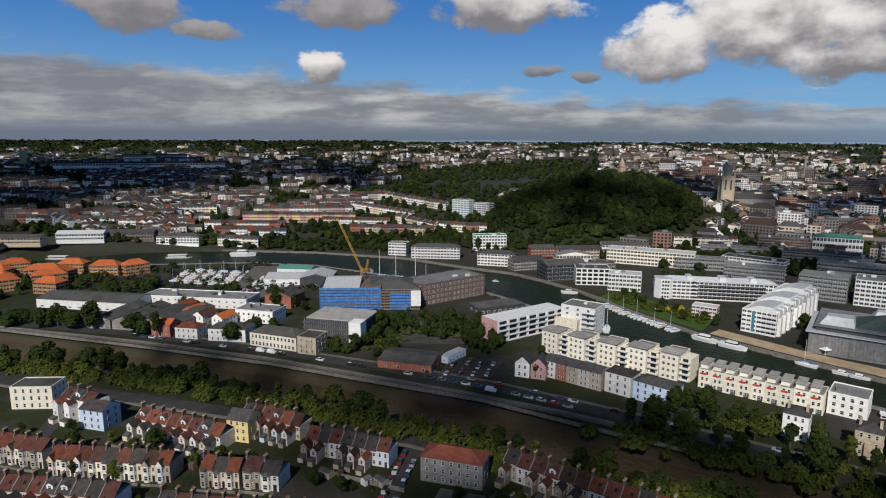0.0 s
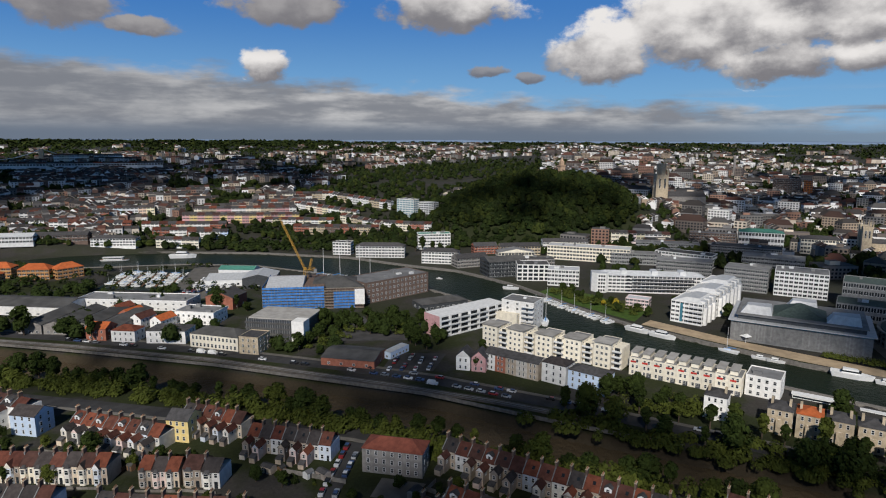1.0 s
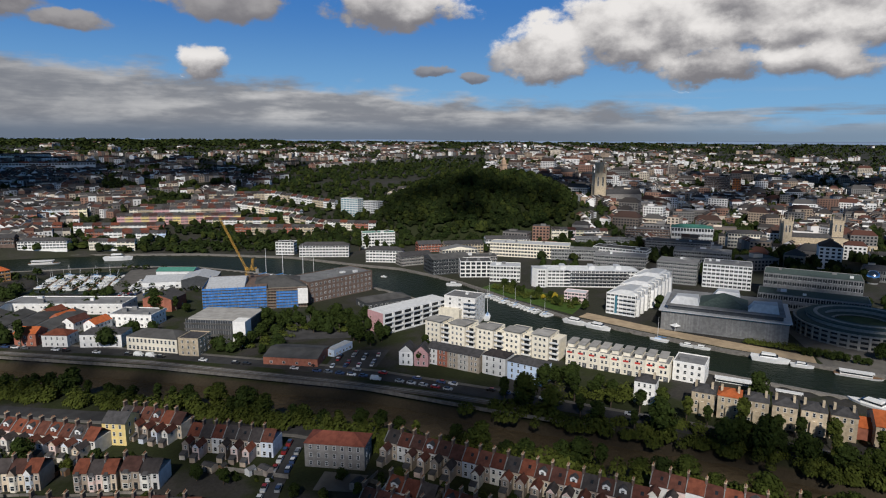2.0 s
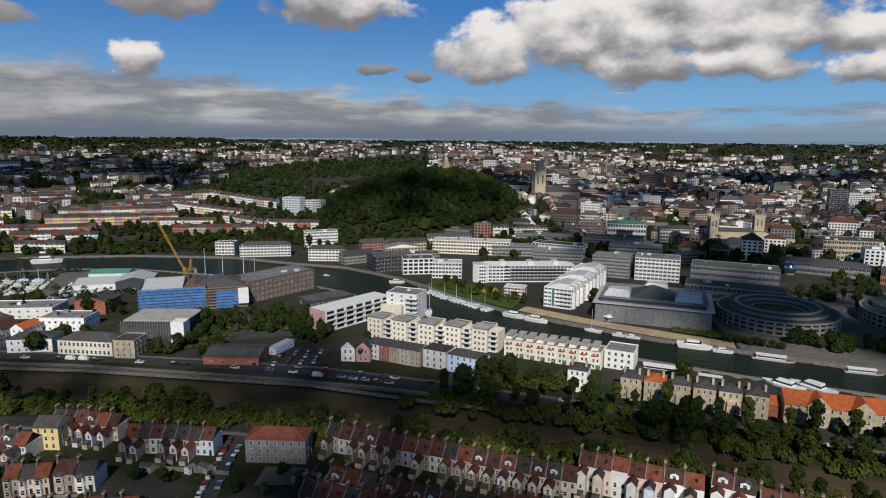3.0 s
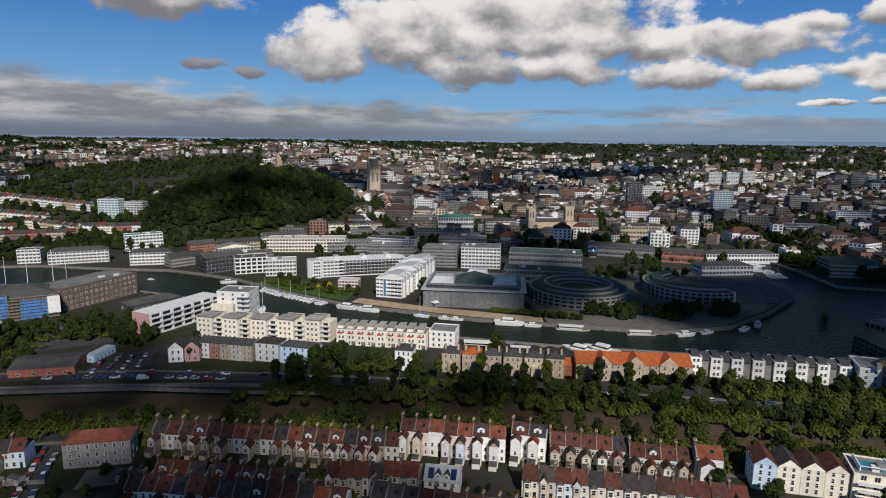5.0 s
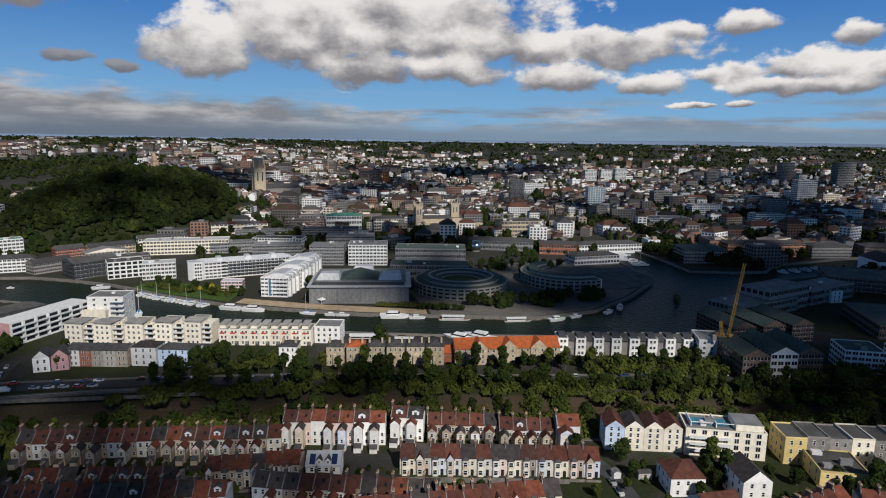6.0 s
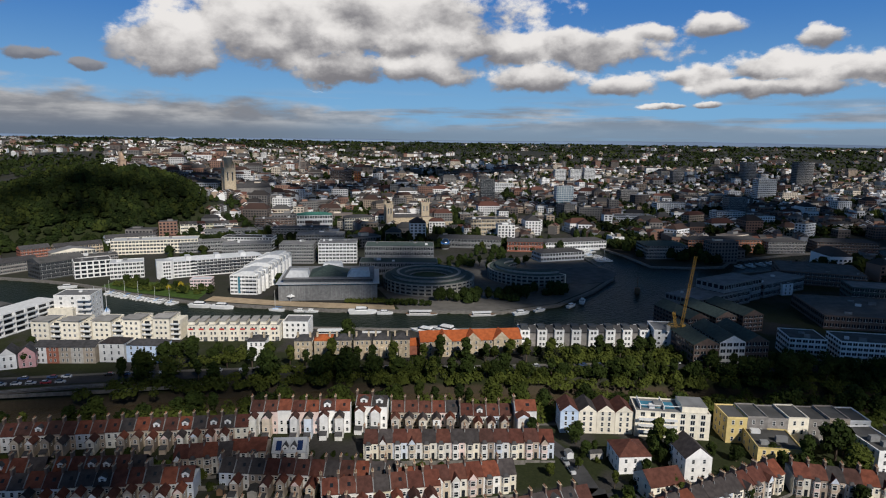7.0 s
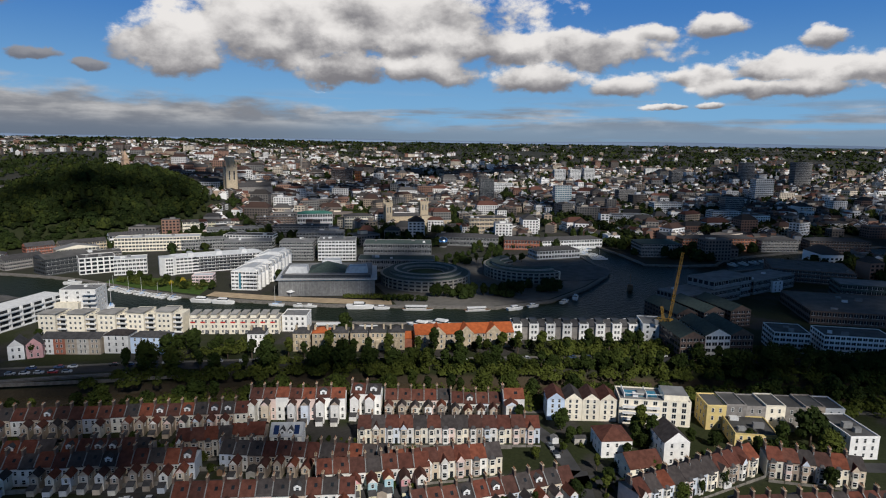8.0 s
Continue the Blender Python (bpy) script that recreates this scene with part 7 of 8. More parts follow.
# hill tower and university tower
hz = ground_z(372, 680)
ob = thing("hill_tower", "slim red sandstone lookout tower on the hill", "tower", 372, 680, hz)
SAND = mat("pink_sandstone", (0.46, 0.32, 0.22), vary=0.2)
part("shaft", Shape().box(-3.2, -3.2, -3, 3.2, 3.2, 16, SAND), ob)
part("balcony", Shape().box(-3.9, -3.9, 16, 3.9, 3.9, 17.4, SAND), ob)
part("lantern", Shape().box(-2.2, -2.2, 17.4, 2.2, 2.2, 22, SAND), ob)
part("spire", Shape().prism([(-1.6, -1.6), (1.6, -1.6), (1.6, 1.6), (-1.6, 1.6)], 22, 27, SAND, None, [(-0.1, -0.1), (0.1, -0.1), (0.1, 0.1), (-0.1, 0.1)]), ob)
for q in (3, 9):
    part("window", window_mesh(1.0, 3, DARKFRAME), ob, at=pose(0, -3.2, q))
wx, wy = 541, 712
wz = ground_z(wx, wy)
ob = thing("university_tower", "tall honey stone Gothic tower with octagonal top", "tower", wx, wy, wz, -20)
part("shaft", Shape().box(-7.5, -7.5, -5, 7.5, 7.5, 42, STONE), ob)
oct_ = [(6.2 * math.cos(k * 0.7854 + 0.39), 6.2 * math.sin(k * 0.7854 + 0.39)) for k in range(8)]
part("lantern", Shape().prism(oct_, 42, 57, STONE), ob)
for a in (-7, 7):
    for b in (-7, 7):
        part("corner_turret", Shape().tube((a, b, -5), (a, b, 50), 1.5, STONE, 6, 1.2), ob)
for a in (-3.4, 3.4):
    part("window", window_mesh(2.4, 13, FRAME), ob, at=pose(a, -7.5, 24))
    part("window", window_mesh(2.4, 13, FRAME), ob, at=pose(-7.5, a, 24, 0, 0, -90))
part("great_hall", Shape().box(10, -6, -5, 60, 14, 13, GREYSTONE).gable(10, -6, 60, 14, 13, 19, SLATE, "x", GREYSTONE), ob)
# towers of the centre
for x, y, w, d, h, wall, glass, lab, st in ((897, 506, 24, 16, 38, DARKCLAD, GLASS, "dark slab tower with white bands", 13), (914, 372, 28, 16, 34, WHITE, BLUEGLASS, "white tower with turquoise glass", 11), (1192, 121, 34, 18, 39, PALE, GLASS, "pale slab tower with banded windows", 12),
                                            (1538, 207, 30, 18, 47, GREYSTONE, GLASS, "dark grey tower of many storeys", 14), (1510, 98, 38, 20, 53, GREYSTONE, GLASS, "grey ribbed tower of many storeys", 15), (1420, 330, 26, 16, 30, GREYSTONE, GLASS, "dark slab tower of offices", 9),
                                            (180, 747, 25, 12, 22, WHITE, BLUEGLASS, "white and pale blue flats tower", 8), (205, 736, 22, 12, 16, PALE, GLASS, "pale slab of flats", 6), (905, 880, 44, 20, 26, BROWNBRICK, GLASS, "brick tower with orange panels", 8), (955, 860, 14, 16, 26, ORANGE, GLASS, "tower with bright orange wall", 8),
                                            (1300, 560, 26, 16, 30, PALE, GLASS, "pale tower of council flats", 10), (1340, 540, 26, 16, 28, PALE, GLASS, "pale tower of council flats", 10), (1375, 520, 26, 16, 30, PALE, GLASS, "pale tower of council flats", 10), (1030, 560, 40, 20, 18, PALE, GLASS, "pale office tower with flat roof", 6), (1010, 300, 30, 20, 24, GREYSTONE, GLASS, "grey office tower with flat roof", 8),
                                            (880, 120, 40, 20, 17, PALE, GLASS, "pale office block with flat roof", 6), (930, 215, 44, 20, 17, WHITE, GLASS, "white office block with flat roof", 6), (1000, 130, 30, 16, 24, CONCRETE, GLASS, "grey office block with flat roof", 8)):
    banded("tower_block", lab, "building", x, y, ground_z(x, y), -48, w, d, h, wall, FELT, st, glass=glass, units=2, bay=3.6, share=0.6)
ch = thing("chimney_stack", "tall slim hospital chimney", "chimney", 1010, 1090, ground_z(1010, 1090))
part("shaft", Shape().tube((0, 0, -4), (0, 0, 46), 3.2, GREYSTONE, 10, 2.4), ch)
# coloured and pale terraces on the slope over the harbour
for (x, y, r, w, h, lab, cols) in ((-96, 706, -3, 60, 9, "brick and white terraced house", (BRICK, WHITE, BRICK)), (-60, 700, -4, 40, 8, "white modern terraced house on the slope", (WHITE, WHITE, SKYBLUE)), (-71, 762, -5, 132, 10, "brightly painted terraced house on the slope", (PINK, CREAM, SKYBLUE, YELLOW, WHITE, BLUE, ORANGE)), (-60, 790, -3, 120, 10, "pale painted terraced house on the slope", (CREAM, WHITE, PINK, STONE)),
                                   (50, 704, -14, 96, 9, "brick terraced house on the slope", (BRICK, STONE, BROWNBRICK)), (108, 741, -50, 60, 9, "cream terraced house climbing the hill", (CREAM, STONE, WHITE)), (-89, 674, -12, 42, 9, "cream house facing the quay", (CREAM, WHITE)), (-182, 793, 4, 78, 10, "painted terraced house on the slope", (PASTEL, PALE)),
                                   (367, 557, -20, 62, 11, "pink and cream Georgian house", (CREAM, PASTEL, WHITE)), (-410, 1170, 8, 274, 15, "white house of a long crescent", (WHITE, PALE)), (-350, 1372, 20, 120, 16, "white house of a long crescent", (WHITE, CREAM)), (95, 868, -45, 120, 9, "pale terraced house on the hill", (PALE, WHITE, STONE)),
                                   (-110, 735, -4, 88, 8, "white and brick terraced house on the slope", (WHITE, BRICK, CREAM)), (20, 742, -12, 80, 8, "pale painted terraced house on the slope", (PASTEL, WHITE, CREAM)), (-20, 822, -4, 110, 9, "pale painted terraced house on the slope", (CREAM, PASTEL, WHITE, STONE)),
                                   (60, 808, -40, 90, 9, "cream terraced house climbing the hill", (WHITE, CREAM, PASTEL)), (30, 862, -6, 80, 9, "stone terraced house on the hill", (STONE, CREAM, BRICK)), (150, 700, -30, 60, 9, "pale terraced house under the woods", (WHITE, CREAM, BRICK)),
                                   (-300, 742, 2, 120, 9, "brick terraced house behind the quay", (BRICK, STONE, BROWNBRICK, WHITE)), (-280, 772, 4, 130, 9, "pale terraced house behind the quay", (PALE, BRICK, WHITE)), (-200, 740, -4, 80, 9, "white terraced house behind the quay", (WHITE, BRICK, PALE))):
    n = max(3, round(w / (8.5 if w < 200 else 14)))
    for i in range(n):
        px, py = x + math.cos(radians(r)) * w / n * i, y + math.sin(radians(r)) * w / n * i
        banded("hillside_house", lab, "house", px, py, ground_z(px, py), r, w / n - 0.05, 9, h, cols[(i * 3 + i // 2) % len(cols)], (ROOFTILE, SLATE)[i % 2], 3 if w < 200 else 2, "gable", 2.4, bay=4.2, share=0.36, group="hillside houses", foot=5)
# suspension bridge in the gorge
ob = thing("suspension_bridge", "pale suspension bridge across the wooded gorge", "bridge", -475, 1226, 70)
for p in ((0, 0), (77, 246)):
    part("tower", Shape().box(p[0] - 4, p[1] - 4, -14, p[0] + 4, p[1] + 4, 25, STONE), ob)
part("deck", Shape().slab([(-14, -44, 4), (-10, -46, 4), (104, 330, 4), (100, 332, 4)], 1.2, PALE), ob)
s = Shape()
for k in range(16):
    a, b = k / 16, (k + 1) / 16
    f = lambda t: (77 * t, 246 * t, 25 - 19 * (1 - (2 * t - 1) ** 2))
    s.tube(f(a), f(b), 0.7, STEELWHITE, 4)
s.tube((0, 0, 25), (-14, -44, 5), 0.7, STEELWHITE, 4)
s.tube((77, 246, 25), (104, 330, 5), 0.7, STEELWHITE, 4)
part("chain", s, ob)
# observation wheel, mirrored sphere
ob = thing("observation_wheel", "white observation wheel in the square", "wheel", 584, 272, 1.5, 40)
s = Shape()
for k in range(24):
    a, b = k * 0.2618, (k + 1) * 0.2618
    s.tube((11 * math.cos(a), 0, 13 + 11 * math.sin(a)), (11 * math.cos(b), 0, 13 + 11 * math.sin(b)), 0.22, STEELWHITE, 4)
    if k % 2 == 0:
        s.tube((0, 0, 13), (11 * math.cos(a), 0, 13 + 11 * math.sin(a)), 0.1, STEELWHITE, 3)
part("rim", s, ob)
for k in range(12):
    a = k * 0.5236
    part("gondola", Shape().box(11.6 * math.cos(a) - 0.8, -0.8, 12 + 11.6 * math.sin(a), 11.6 * math.cos(a) + 0.8, 0.8, 13.6 + 11.6 * math.sin(a), STEELWHITE), ob)
part("stand", Shape().tube((-5, -2.5, -0.5), (0, -1, 13), 0.35, STEELWHITE).tube((5, -2.5, -0.5), (0, -1, 13), 0.35, STEELWHITE).tube((-5, 2.5, -0.5), (0, 1, 13), 0.35, STEELWHITE).tube((5, 2.5, -0.5), (0, 1, 13), 0.35, STEELWHITE), ob)
MIRROR = mat("mirror_steel", (0.75, 0.76, 0.78), rough=0.12, metal=1.0, vary=0.05, bump=0)
ob = thing("mirror_sphere", "mirrored steel sphere of the planetarium", "dome", 502, 300, 1.5)
part("sphere", Shape().ball((0, 0, 5), 5.6, MIRROR, 20, 12), ob, smooth=True)
part("base", Shape().tube((0, 0, -1), (0, 0, 1.2), 4, CONCRETE, 14), ob)
# white cranes far off
ob = thing("tower_crane", "pale tower crane over the distant centre", "crane", 1120, -54, 10)
s = Shape()
lattice(s, (0, 0, -3), (0, 0, 62), 1.3, STEELWHITE, 12)
part("mast", s, ob)
s = Shape()
lattice(s, (0, 0, 60), (-6, -24, 98), 1.0, STEELWHITE, 10)
part("jib", s, ob)


def city_blocks():
    """The close-packed centre behind the harbour: many roofs of all kinds."""
    rng = random.Random(31)
    s = Shape()
    taken = [(o.matrix_basis.translation.x, o.matrix_basis.translation.y) for o in scene.objects if o.parent is None and o.get("category") in ("building", "church", "tower")]
    for x, y, d in scatter(4200, 600, 1900, 26, 100, rng, 0.9):
        if wet(x, y, 14) or math.hypot((x - 346) / 152, (y - 676) / 112) < 1.0:
            continue
        if any(abs(x + 14 - p) < 34 and abs(y - q) < 30 for p, q in taken):
            continue
        w, dp, h = rng.uniform(12, 34), rng.uniform(10, 20), rng.choice((8, 9, 11, 12, 14, 17, 20))
        if d > 880 and rng.random() < 0.85:
            w, dp, h = w * 0.5, dp * 0.6, h * 0.62
        r = radians(rng.choice((-50, -50, -42, 40, -20)) + rng.uniform(-8, 8))
        c, q, z = math.cos(r), math.sin(r), ground_z(x, y)
        P = lambda u, v: (x + c * u - q * v, y + q * u + c * v)
        rg = [P(0, 0), P(w, 0), P(w, dp), P(0, dp)]
        flat = rng.random() < 0.5
        s.prism(rg, z - 4, z + h, FARWALL, FARFLAT)
        if flat:
            a, b = rng.uniform(0.1, 0.5), rng.uniform(0.2, 0.5)
            s.prism([P(w * a, dp * b), P(w * (a + .3), dp * b), P(w * (a + .3), dp * (b + .35)), P(w * a, dp * (b + .35))], z + h, z + h + rng.uniform(1.5, 3.5), FARWALL, FARFLAT)
        else:
            e = dp * 0.32
            s.prism([P(-.3, -.3), P(w + .3, -.3), P(w + .3, dp + .3), P(-.3, dp + .3)], z + h, z + h + e, FARROOF, None, [P(dp * .3, dp * .49), P(w - dp * .3, dp * .49), P(w - dp * .3, dp * .51), P(dp * .3, dp * .51)])
        n = max(2, int(w / 3.2))
        for st in range(int(h / 3.2)):
            z0 = z + 0.9 + st * 3.2
            for i in range(n):
                a, b = w * (i + .22) / n, w * (i + .78) / n
                s.face([(*P(a, -.06), z0), (*P(b, -.06), z0), (*P(b, -.06), z0 + 1.8), (*P(a, -.06), z0 + 1.8)], GLASS)
            m = max(1, int(dp / 3.6))
            for i in range(m):
                a, b = dp * (i + .22) / m, dp * (i + .78) / m
                s.face([(*P(-.06, b), z0), (*P(-.06, a), z0), (*P(-.06, a), z0 + 1.8), (*P(-.06, b), z0 + 1.8)], GLASS)
                s.face([(*P(w + .06, a), z0), (*P(w + .06, b), z0), (*P(w + .06, b), z0 + 1.8), (*P(w + .06, a), z0 + 1.8)], GLASS)
        taken.append((x, y)) if d < 900 else None
    tagged(new("city_roofs", s.mesh("city_roofs")), "close-packed stone, brick and white city blocks", "buildings", kind="stuff")


FARFLAT = mat("far_flat_roofs", (0.25, 0.25, 0.25), vary=0.3, scale=0.05, island=True, bump=0, choices=((0.20, 0.20, 0.20), (0.07, 0.07, 0.07), (0.34, 0.34, 0.34), (0.13, 0.11, 0.10), (0.09, 0.085, 0.08)))
city_blocks()

# ---- boats ----


def hull(s, l, w, h, m, deck, bow=0.35):
    """A pointed hull along +x with a flat deck."""
    a = [(-l / 2, -w * 0.42), (-l / 2 + 0.3, -w / 2), (l / 2 - l * bow, -w / 2), (l / 2 - l * bow * 0.4, -w * 0.28), (l / 2, 0), (l / 2 - l * bow * 0.4, w * 0.28), (l / 2 - l * bow, w / 2), (-l / 2 + 0.3, w / 2), (-l / 2, w * 0.42)]
    lo = [(x * 0.9, y * 0.7) for x, y in a]
    return s.prism(lo, -0.4, h, m, deck, a)


def motor_boat(l=9.0):
    ob = thing("motor_boat", "white motor cruiser moored on the harbour", "boat", 0, 0, 0)
    part("hull", hull(Shape(), l, l * 0.32, l * 0.13, STEELWHITE, PALE), ob)
    part("cabin", Shape().prism([(-l * .25, -l * .11), (l * .2, -l * .09), (l * .2, l * .09), (-l * .25, l * .11)], l * .13, l * .24, STEELWHITE, None, [(-l * .22, -l * .09), (l * .1, -l * .07), (l * .1, l * .07), (-l * .22, l * .09)]), ob)
    part("windscreen", Shape().prism([(-l * .252, -l * .112), (l * .19, -l * .092), (l * .19, l * .092), (-l * .252, l * .112)], l * .165, l * .2, GLASS), ob)
    return ob


def sail_boat(l=10.0):
    ob = thing("sailing_yacht", "moored white sailing yacht with bare mast", "boat", 0, 0, 0)
    part("hull", hull(Shape(), l, l * 0.28, l * 0.11, STEELWHITE, PALE, 0.5), ob)
    part("cabin", Shape().box(-l * .1, -l * .07, l * .11, l * .22, l * .07, l * .16, SKYBLUE), ob)
    part("mast", Shape().tube((l * .08, 0, l * .1), (l * .08, 0, l * 1.25), 0.11, PALE, 6, 0.07), ob)
    part("boom", Shape().tube((l * .08, 0, l * .24), (-l * .35, 0, l * .24), 0.16, BLUE, 6), ob)
    return ob


def river_boat(l=26.0):
    ob = thing("river_boat", "long white passenger boat at the quay", "boat", 0, 0, 0)
    part("hull", hull(Shape(), l, 5.0, 1.2, STEELWHITE, WOOD, 0.18), ob)
    part("saloon", Shape().box(-l * .38, -2.0, 1.2, l * .26, 2.0, 3.4, STEELWHITE), ob)
    part("window_band", Shape().box(-l * .37, -2.05, 1.9, l * .25, 2.05, 2.8, GLASS), ob)
    part("canopy", Shape().box(-l * .4, -2.2, 3.4, l * .3, 2.2, 3.6, PALE), ob)
    return ob


BOATS = (motor_boat(), sail_boat(), river_boat(), motor_boat(16.0))
rng = random.Random(12)


def moor(k, x, y, rot, size=1.0):
    ob = copy_thing(BOATS[k], pose(x, y, 0.1, 0, 0, rot))
    ob.scale = (size,) * 3
    tagged(ob, group="moored boats")


for i, (x, y) in enumerate(along([(206, 384), (210, 358), (220, 318)], 3.4, rng)):
    moor((0, 1, 0, 0)[i % 4], x - 5, y - 2, 200 + rng.uniform(-12, 12), rng.uniform(0.75, 1.05))
for k, x, y, r, s in ((3, 221, 298, -62, 1.0), (3, 228, 284, -62, 1.0), (1, 246, 252, 120, 1.1), (0, 254, 238, -55, 1.0), (0, 258, 232, -55, 1.0), (3, 276, 204, -52, 1.15), (0, 284, 192, -52, 1.2), (2, 297, 172, -52, 0.8), (2, 320, 140, -45, 0.7), (3, 338, 122, -30, 0.8), (0, 352, 116, -25, 1.1),
                      (0, 376, 104, -5, 1.2), (3, 392, 103, 20, 0.8), (2, 233, 186, -50, 0.9), (2, 246, 168, -52, 0.6), (3, 266, 146, 100, 1.2), (3, 275, 138, 95, 1.3), (1, 210, 214, 40, 0.9), (1, 216, 206, 40, 0.8), (1, 176, 330, 60, 1.5), (1, 172, 336, 70, 1.4), (1, 58, 500, 40, 2.0), (1, 70, 490, 40, 2.2), (1, 84, 478, 40, 2.4), (1, 92, 474, 40, 2.0),
                      (3, -60, 632, -10, 1.6), (2, -120, 634, -8, 1.0), (2, -230, 650, -14, 1.0), (0, 140, 500, 30, 0.7), (0, 150, 470, -40, 0.6), (3, 192, 420, -30, 0.8)):
    moor(k, x, y, r, s)
for i in range(26):                                     # the inner reach
    q = i / 26
    moor(rng.choice((0, 1, 0)), 545 + 70 * q + rng.uniform(-3, 3), 150 + 60 * q + rng.uniform(-10, 3), 130 + rng.uniform(-10, 10), 0.95)
for i in range(5):
    moor(0, 600 + i * 12, 40 - i * 7, 60, 1.3)
for i in range(5):                                      # pontoons of the marina basin, boats on both sides
    x0, y0, r = -101 + i * 10.5, 520 - i * 5.0, 83.0
    strip("pontoon", "floating timber pontoon of the marina", "pontoon", [(x0, y0), (x0 + 6, y0 + 52)], 1.6, 0.5, WOOD, 0.4, level=0.0)
    for j in range(12):
        k = 4.2 * j + 2.5
        for side in (-1, 1):
            if rng.random() < 0.8:
                ob = copy_thing(BOATS[rng.choice((0, 0, 0, 1))], pose(x0 + k * 0.115 + side * 4.6, y0 + k + side * 0.4, 0.1, 0, 0, (172 if side < 0 else -8) + rng.uniform(-5, 5)))
                ob.scale = (rng.uniform(0.6, 0.85),) * 3
                tagged(ob, "white boat berthed at a marina pontoon", group="marina boats")
for i in range(5):                                      # boats laid up in rows on the yard
    for j in range(7):
        if rng.random() < 0.8:
            ob = copy_thing(BOATS[rng.choice((0, 0, 3))], pose(-40 + i * 6.5 + j * 1.2, 482 + j * 6.4 - i * 1.5, 2.0, 0, 0, 60 + rng.uniform(-12, 12)))
            ob.scale = (rng.uniform(0.6, 0.9),) * 3
            tagged(ob, "white boat laid up in the boatyard", group="boatyard boats")
for o in BOATS:
    for q in [*o.children_recursive, o]:
        bpy.data.objects.remove(q)
ob = thing("wooden_ship", "small dark wooden ship at anchor", "boat", 445, 82, 0.1, 20)
part("hull", hull(Shape(), 13, 4.5, 2.6, WOOD, WOOD, 0.3), ob)
part("mast", Shape().tube((0, 0, 2), (0, 0, 12), 0.16, WOOD), ob)
part("sterncastle", Shape().box(-6, -1.8, 2.6, -2.5, 1.8, 4.6, WOOD), ob)

# ---- cars ----


def car(van=False):
    l, w = (5.2, 2.0) if van else (4.3, 1.75)
    ob = thing("van" if van else "car", "white van parked by the road" if van else "small parked car with glossy paint", "van" if van else "car", 0, 0, 0)
    s = Shape()
    pm = STEELWHITE if van else CARPAINT
    s.prism([(-l / 2, -w / 2 + .1), (-l / 2 + .15, -w / 2), (l / 2 - .3, -w / 2), (l / 2, -w / 2 + .25), (l / 2, w / 2 - .25), (l / 2 - .3, w / 2), (-l / 2 + .15, w / 2), (-l / 2, w / 2 - .1)], 0.3, 1.0 if not van else 1.2, pm)
    a, b, h = (-l * .48, l * .3, 2.1) if van else (-l * .4, l * .2, 1.48)
    part("cabin", Shape().prism([(a, -w * .47), (b, -w * .47), (b, w * .47), (a, w * .47)], 0.98, h, pm if van else GLASS, pm, [(a + .25, -w * .4), (b - .55, -w * .4), (b - .55, w * .4), (a + .25, w * .4)]), ob)
    for x in (-l * .3, l * .3):
        for y in (-w / 2 + .08, w / 2 - .08):
            s.tube((x, y - .1, .32), (x, y + .1, .32), .32, TYRE, 8)
    part("body", s, ob)
    return ob


CARS = (car(), car(True))


def park(x, y, rot, z=None, van=False, label=""):
    ob = copy_thing(CARS[van], pose(x, y, (ground_z(x, y) if z is None else z) + 0.1, 0, 0, rot))
    tagged(ob, label, group="parked vans" if van else "parked cars")


for pts, off, gap, keep in ((NORTHROAD[2:7], -3.2, 6.0, 0.6), (NORTHROAD[4:8], 3.2, 6.0, 0.4), (NORTHROAD[6:10], 3.0, 8, 0.35), (STREETS[0], 2.3, 6, 0.75), (STREETS[0], -2.3, 6, 0.6), (STREETS[1], 2.3, 6, 0.6), (STREETS[2], 2.4, 6.5, 0.4), (STREETS[4], 2.3, 6, 0.5)):
    for (ax, ay), (bx, by) in zip(pts, pts[1:]):
        l = math.hypot(bx - ax, by - ay)
        r = math.degrees(math.atan2(by - ay, bx - ax))
        for i in range(int(l / gap)):
            if rng.random() < keep:
                q = (i + .5) * gap / l
                park(ax + (bx - ax) * q - math.sin(radians(r)) * off, ay + (by - ay) * q + math.cos(radians(r)) * off, r + (180 if off > 0 else 0), van=rng.random() < 0.06)
sheet("car_park", "asphalt car park beside the brick shed", [(58, 272), (84, 268), (98, 290), (72, 300)], 1.62, ASPHALT, "car park")
sheet("car_park", "asphalt yard with coaches", [(40, 330), (84, 318), (100, 360), (56, 378)], 1.6, ASPHALT, "car park")
sheet("car_park", "worn asphalt boatyard", [(-57, 482), (-45, 572), (-8, 560), (-2, 470), (-48, 440)], 1.6, PAVING, "car park")
for i in range(4):
    for j in range(5):
        if rng.random() < 0.7:
            park(64 + i * 6.2 + j * 2.4, 276 - i * 1.8 + j * 4.2, 62 + rng.uniform(-4, 4), 1.62)
for i in range(12):
    park(-52 + rng.uniform(0, 40), 470 + rng.uniform(-6, 6), rng.uniform(50, 80), 1.62)
for i in range(14):
    park(350 + i * 4.5, -88 + rng.uniform(-10, 6), rng.uniform(-80, -40), van=i % 3 == 0)
park(79, 252, -38, van=True)
for o in CARS:
    for q in [*o.children_recursive, o]:
        bpy.data.objects.remove(q)

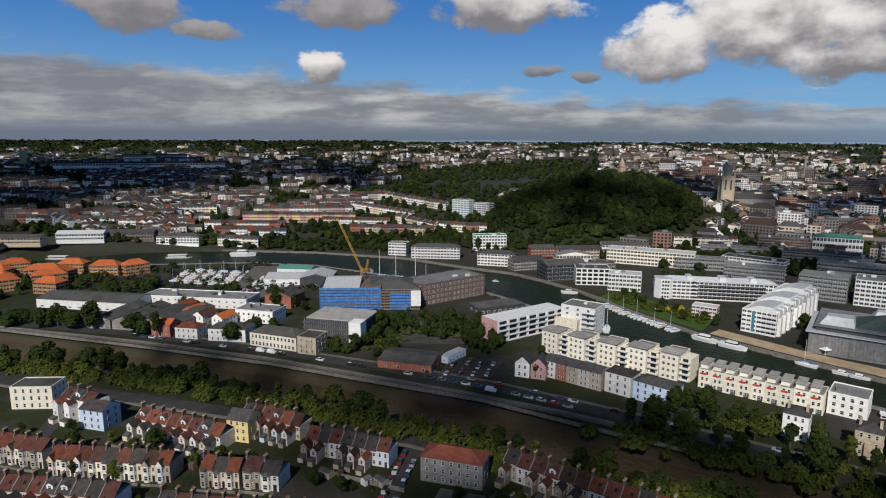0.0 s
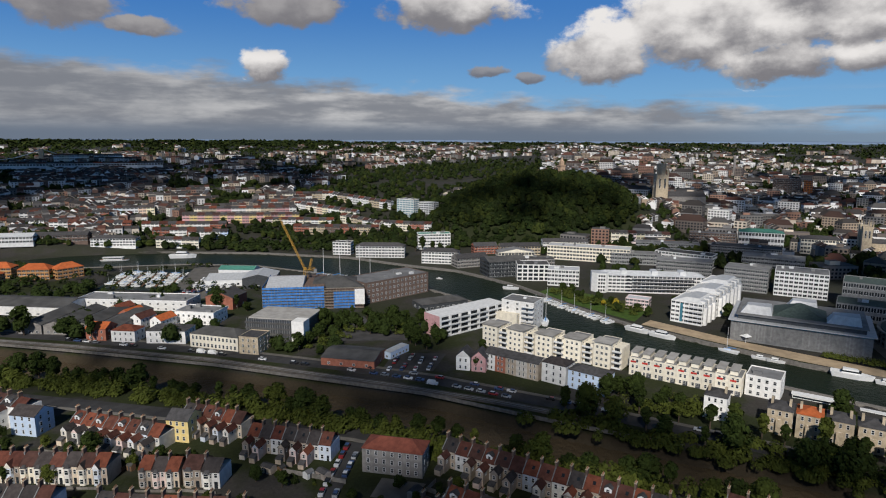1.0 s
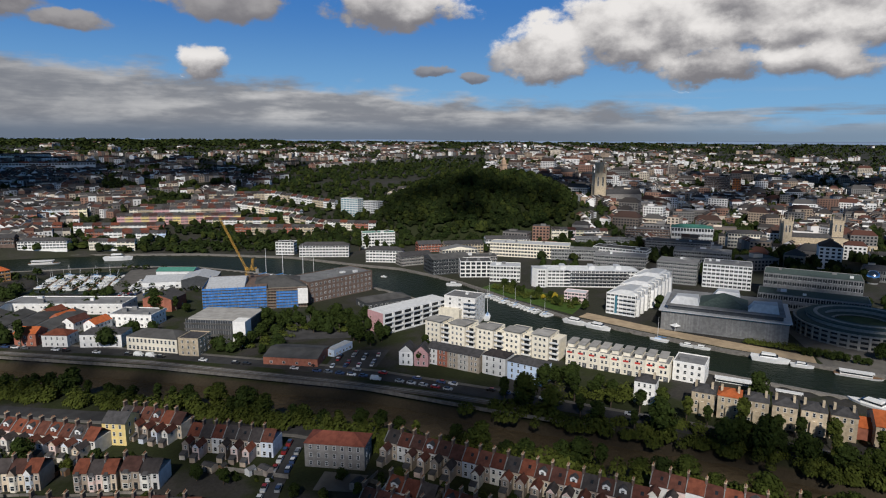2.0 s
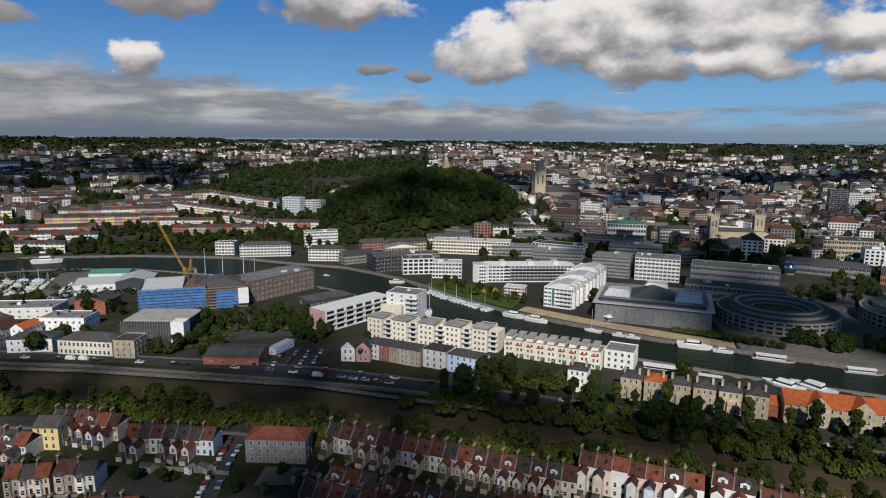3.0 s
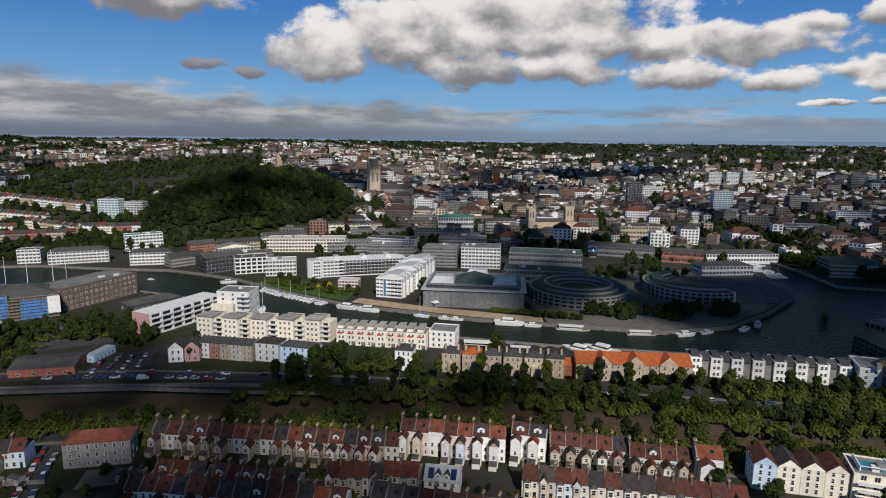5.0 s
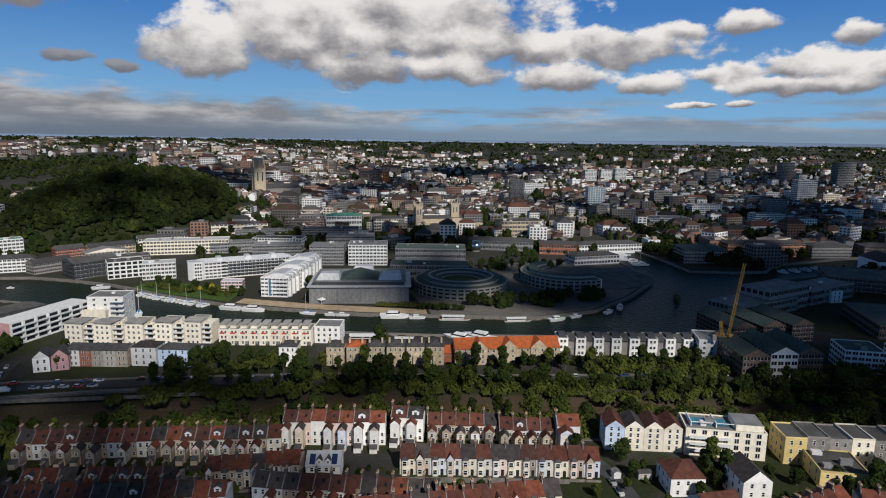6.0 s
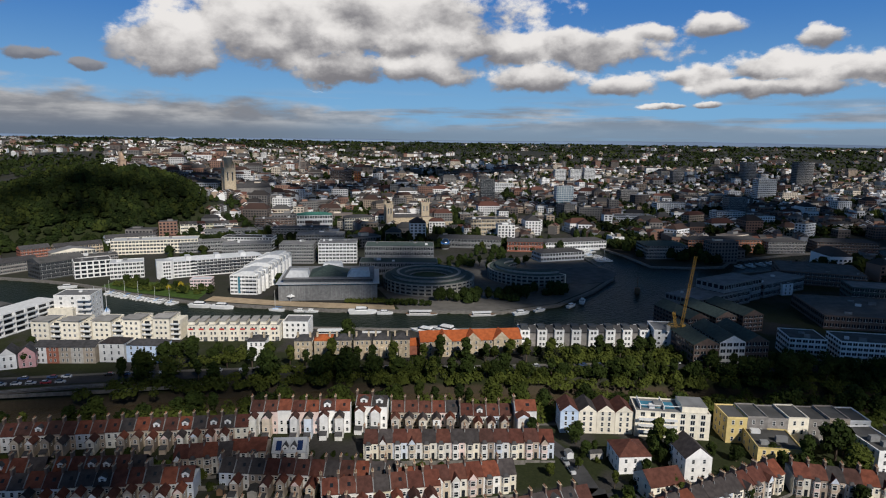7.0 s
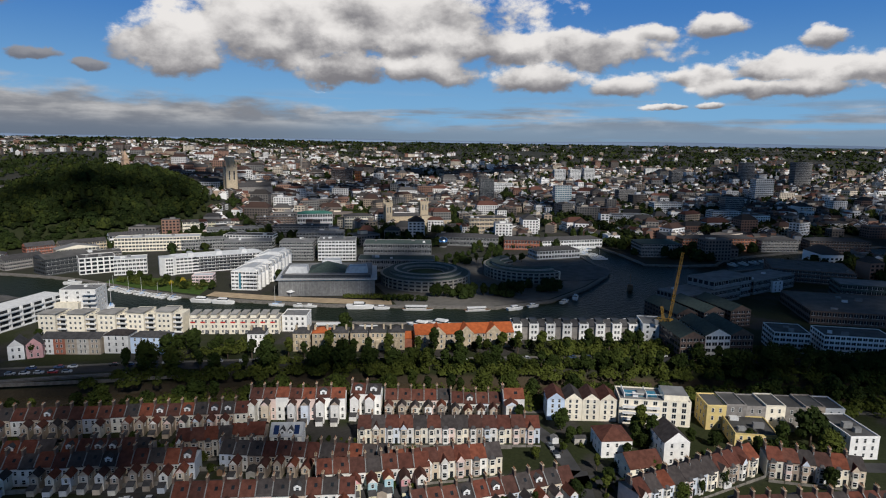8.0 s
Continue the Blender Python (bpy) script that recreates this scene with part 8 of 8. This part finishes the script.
# ---- garden walls and yards of the near streets ----
for a, b in (((52, 168), (112, 102)), ((84, 112), (122, 66)), ((-72, 232), (-30, 208)), ((2, 198), (28, 180)), ((118, 92), (168, 28)), ((36, 150), (80, 104))):
    strip("wall", "low weathered garden wall", "wall", [a, b], 0.3, 1.5, QUAY, 1.6)
sheet("lawn", "small green garden lawn", [(84, 128), (92, 120), (98, 126), (90, 134)], 1.62, LAWN, "lawn")
sheet("lawn", "small green garden lawn", [(192, 0), (199, -9), (205, -3), (198, 6)], 1.62, LAWN, "lawn")
sheet("yard", "pale worn yard behind the stone house", [(34, 170), (46, 164), (53, 172), (40, 180)], 1.62, PAVING, "yard")

# ---- unseen clouds, added out of view to shade parts of the town ----
def shade_cloud_material(name, thin):
    """White, part clear; the thinner, the more sunlight passes and the lighter the shade."""
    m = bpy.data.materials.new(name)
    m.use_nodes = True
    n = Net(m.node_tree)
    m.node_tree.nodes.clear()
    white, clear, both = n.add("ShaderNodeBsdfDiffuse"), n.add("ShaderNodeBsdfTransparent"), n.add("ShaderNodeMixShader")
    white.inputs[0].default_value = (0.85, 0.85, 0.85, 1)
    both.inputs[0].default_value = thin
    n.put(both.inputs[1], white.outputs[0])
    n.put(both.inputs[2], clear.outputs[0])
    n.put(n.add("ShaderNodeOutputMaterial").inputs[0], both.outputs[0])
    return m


THICK, THIN, HALF = shade_cloud_material("thick_cloud", 0.5), shade_cloud_material("thin_cloud", 0.92), shade_cloud_material("half_cloud", 0.77)


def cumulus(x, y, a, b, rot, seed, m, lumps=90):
    """An unseen cloud 1500 m up, added sunward to shade plan point (x, y)."""
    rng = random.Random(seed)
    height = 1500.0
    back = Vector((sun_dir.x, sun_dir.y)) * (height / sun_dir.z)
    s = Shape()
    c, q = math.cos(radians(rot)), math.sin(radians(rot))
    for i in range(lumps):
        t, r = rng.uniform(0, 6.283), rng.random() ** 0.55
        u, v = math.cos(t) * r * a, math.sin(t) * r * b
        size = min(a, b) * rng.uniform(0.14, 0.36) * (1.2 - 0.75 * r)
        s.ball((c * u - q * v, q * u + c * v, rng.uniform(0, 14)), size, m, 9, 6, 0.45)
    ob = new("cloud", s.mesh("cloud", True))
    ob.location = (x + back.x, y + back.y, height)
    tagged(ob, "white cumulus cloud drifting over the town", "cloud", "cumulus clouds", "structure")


# Each darkens one district; place, size and thickness follow the shade wanted there.
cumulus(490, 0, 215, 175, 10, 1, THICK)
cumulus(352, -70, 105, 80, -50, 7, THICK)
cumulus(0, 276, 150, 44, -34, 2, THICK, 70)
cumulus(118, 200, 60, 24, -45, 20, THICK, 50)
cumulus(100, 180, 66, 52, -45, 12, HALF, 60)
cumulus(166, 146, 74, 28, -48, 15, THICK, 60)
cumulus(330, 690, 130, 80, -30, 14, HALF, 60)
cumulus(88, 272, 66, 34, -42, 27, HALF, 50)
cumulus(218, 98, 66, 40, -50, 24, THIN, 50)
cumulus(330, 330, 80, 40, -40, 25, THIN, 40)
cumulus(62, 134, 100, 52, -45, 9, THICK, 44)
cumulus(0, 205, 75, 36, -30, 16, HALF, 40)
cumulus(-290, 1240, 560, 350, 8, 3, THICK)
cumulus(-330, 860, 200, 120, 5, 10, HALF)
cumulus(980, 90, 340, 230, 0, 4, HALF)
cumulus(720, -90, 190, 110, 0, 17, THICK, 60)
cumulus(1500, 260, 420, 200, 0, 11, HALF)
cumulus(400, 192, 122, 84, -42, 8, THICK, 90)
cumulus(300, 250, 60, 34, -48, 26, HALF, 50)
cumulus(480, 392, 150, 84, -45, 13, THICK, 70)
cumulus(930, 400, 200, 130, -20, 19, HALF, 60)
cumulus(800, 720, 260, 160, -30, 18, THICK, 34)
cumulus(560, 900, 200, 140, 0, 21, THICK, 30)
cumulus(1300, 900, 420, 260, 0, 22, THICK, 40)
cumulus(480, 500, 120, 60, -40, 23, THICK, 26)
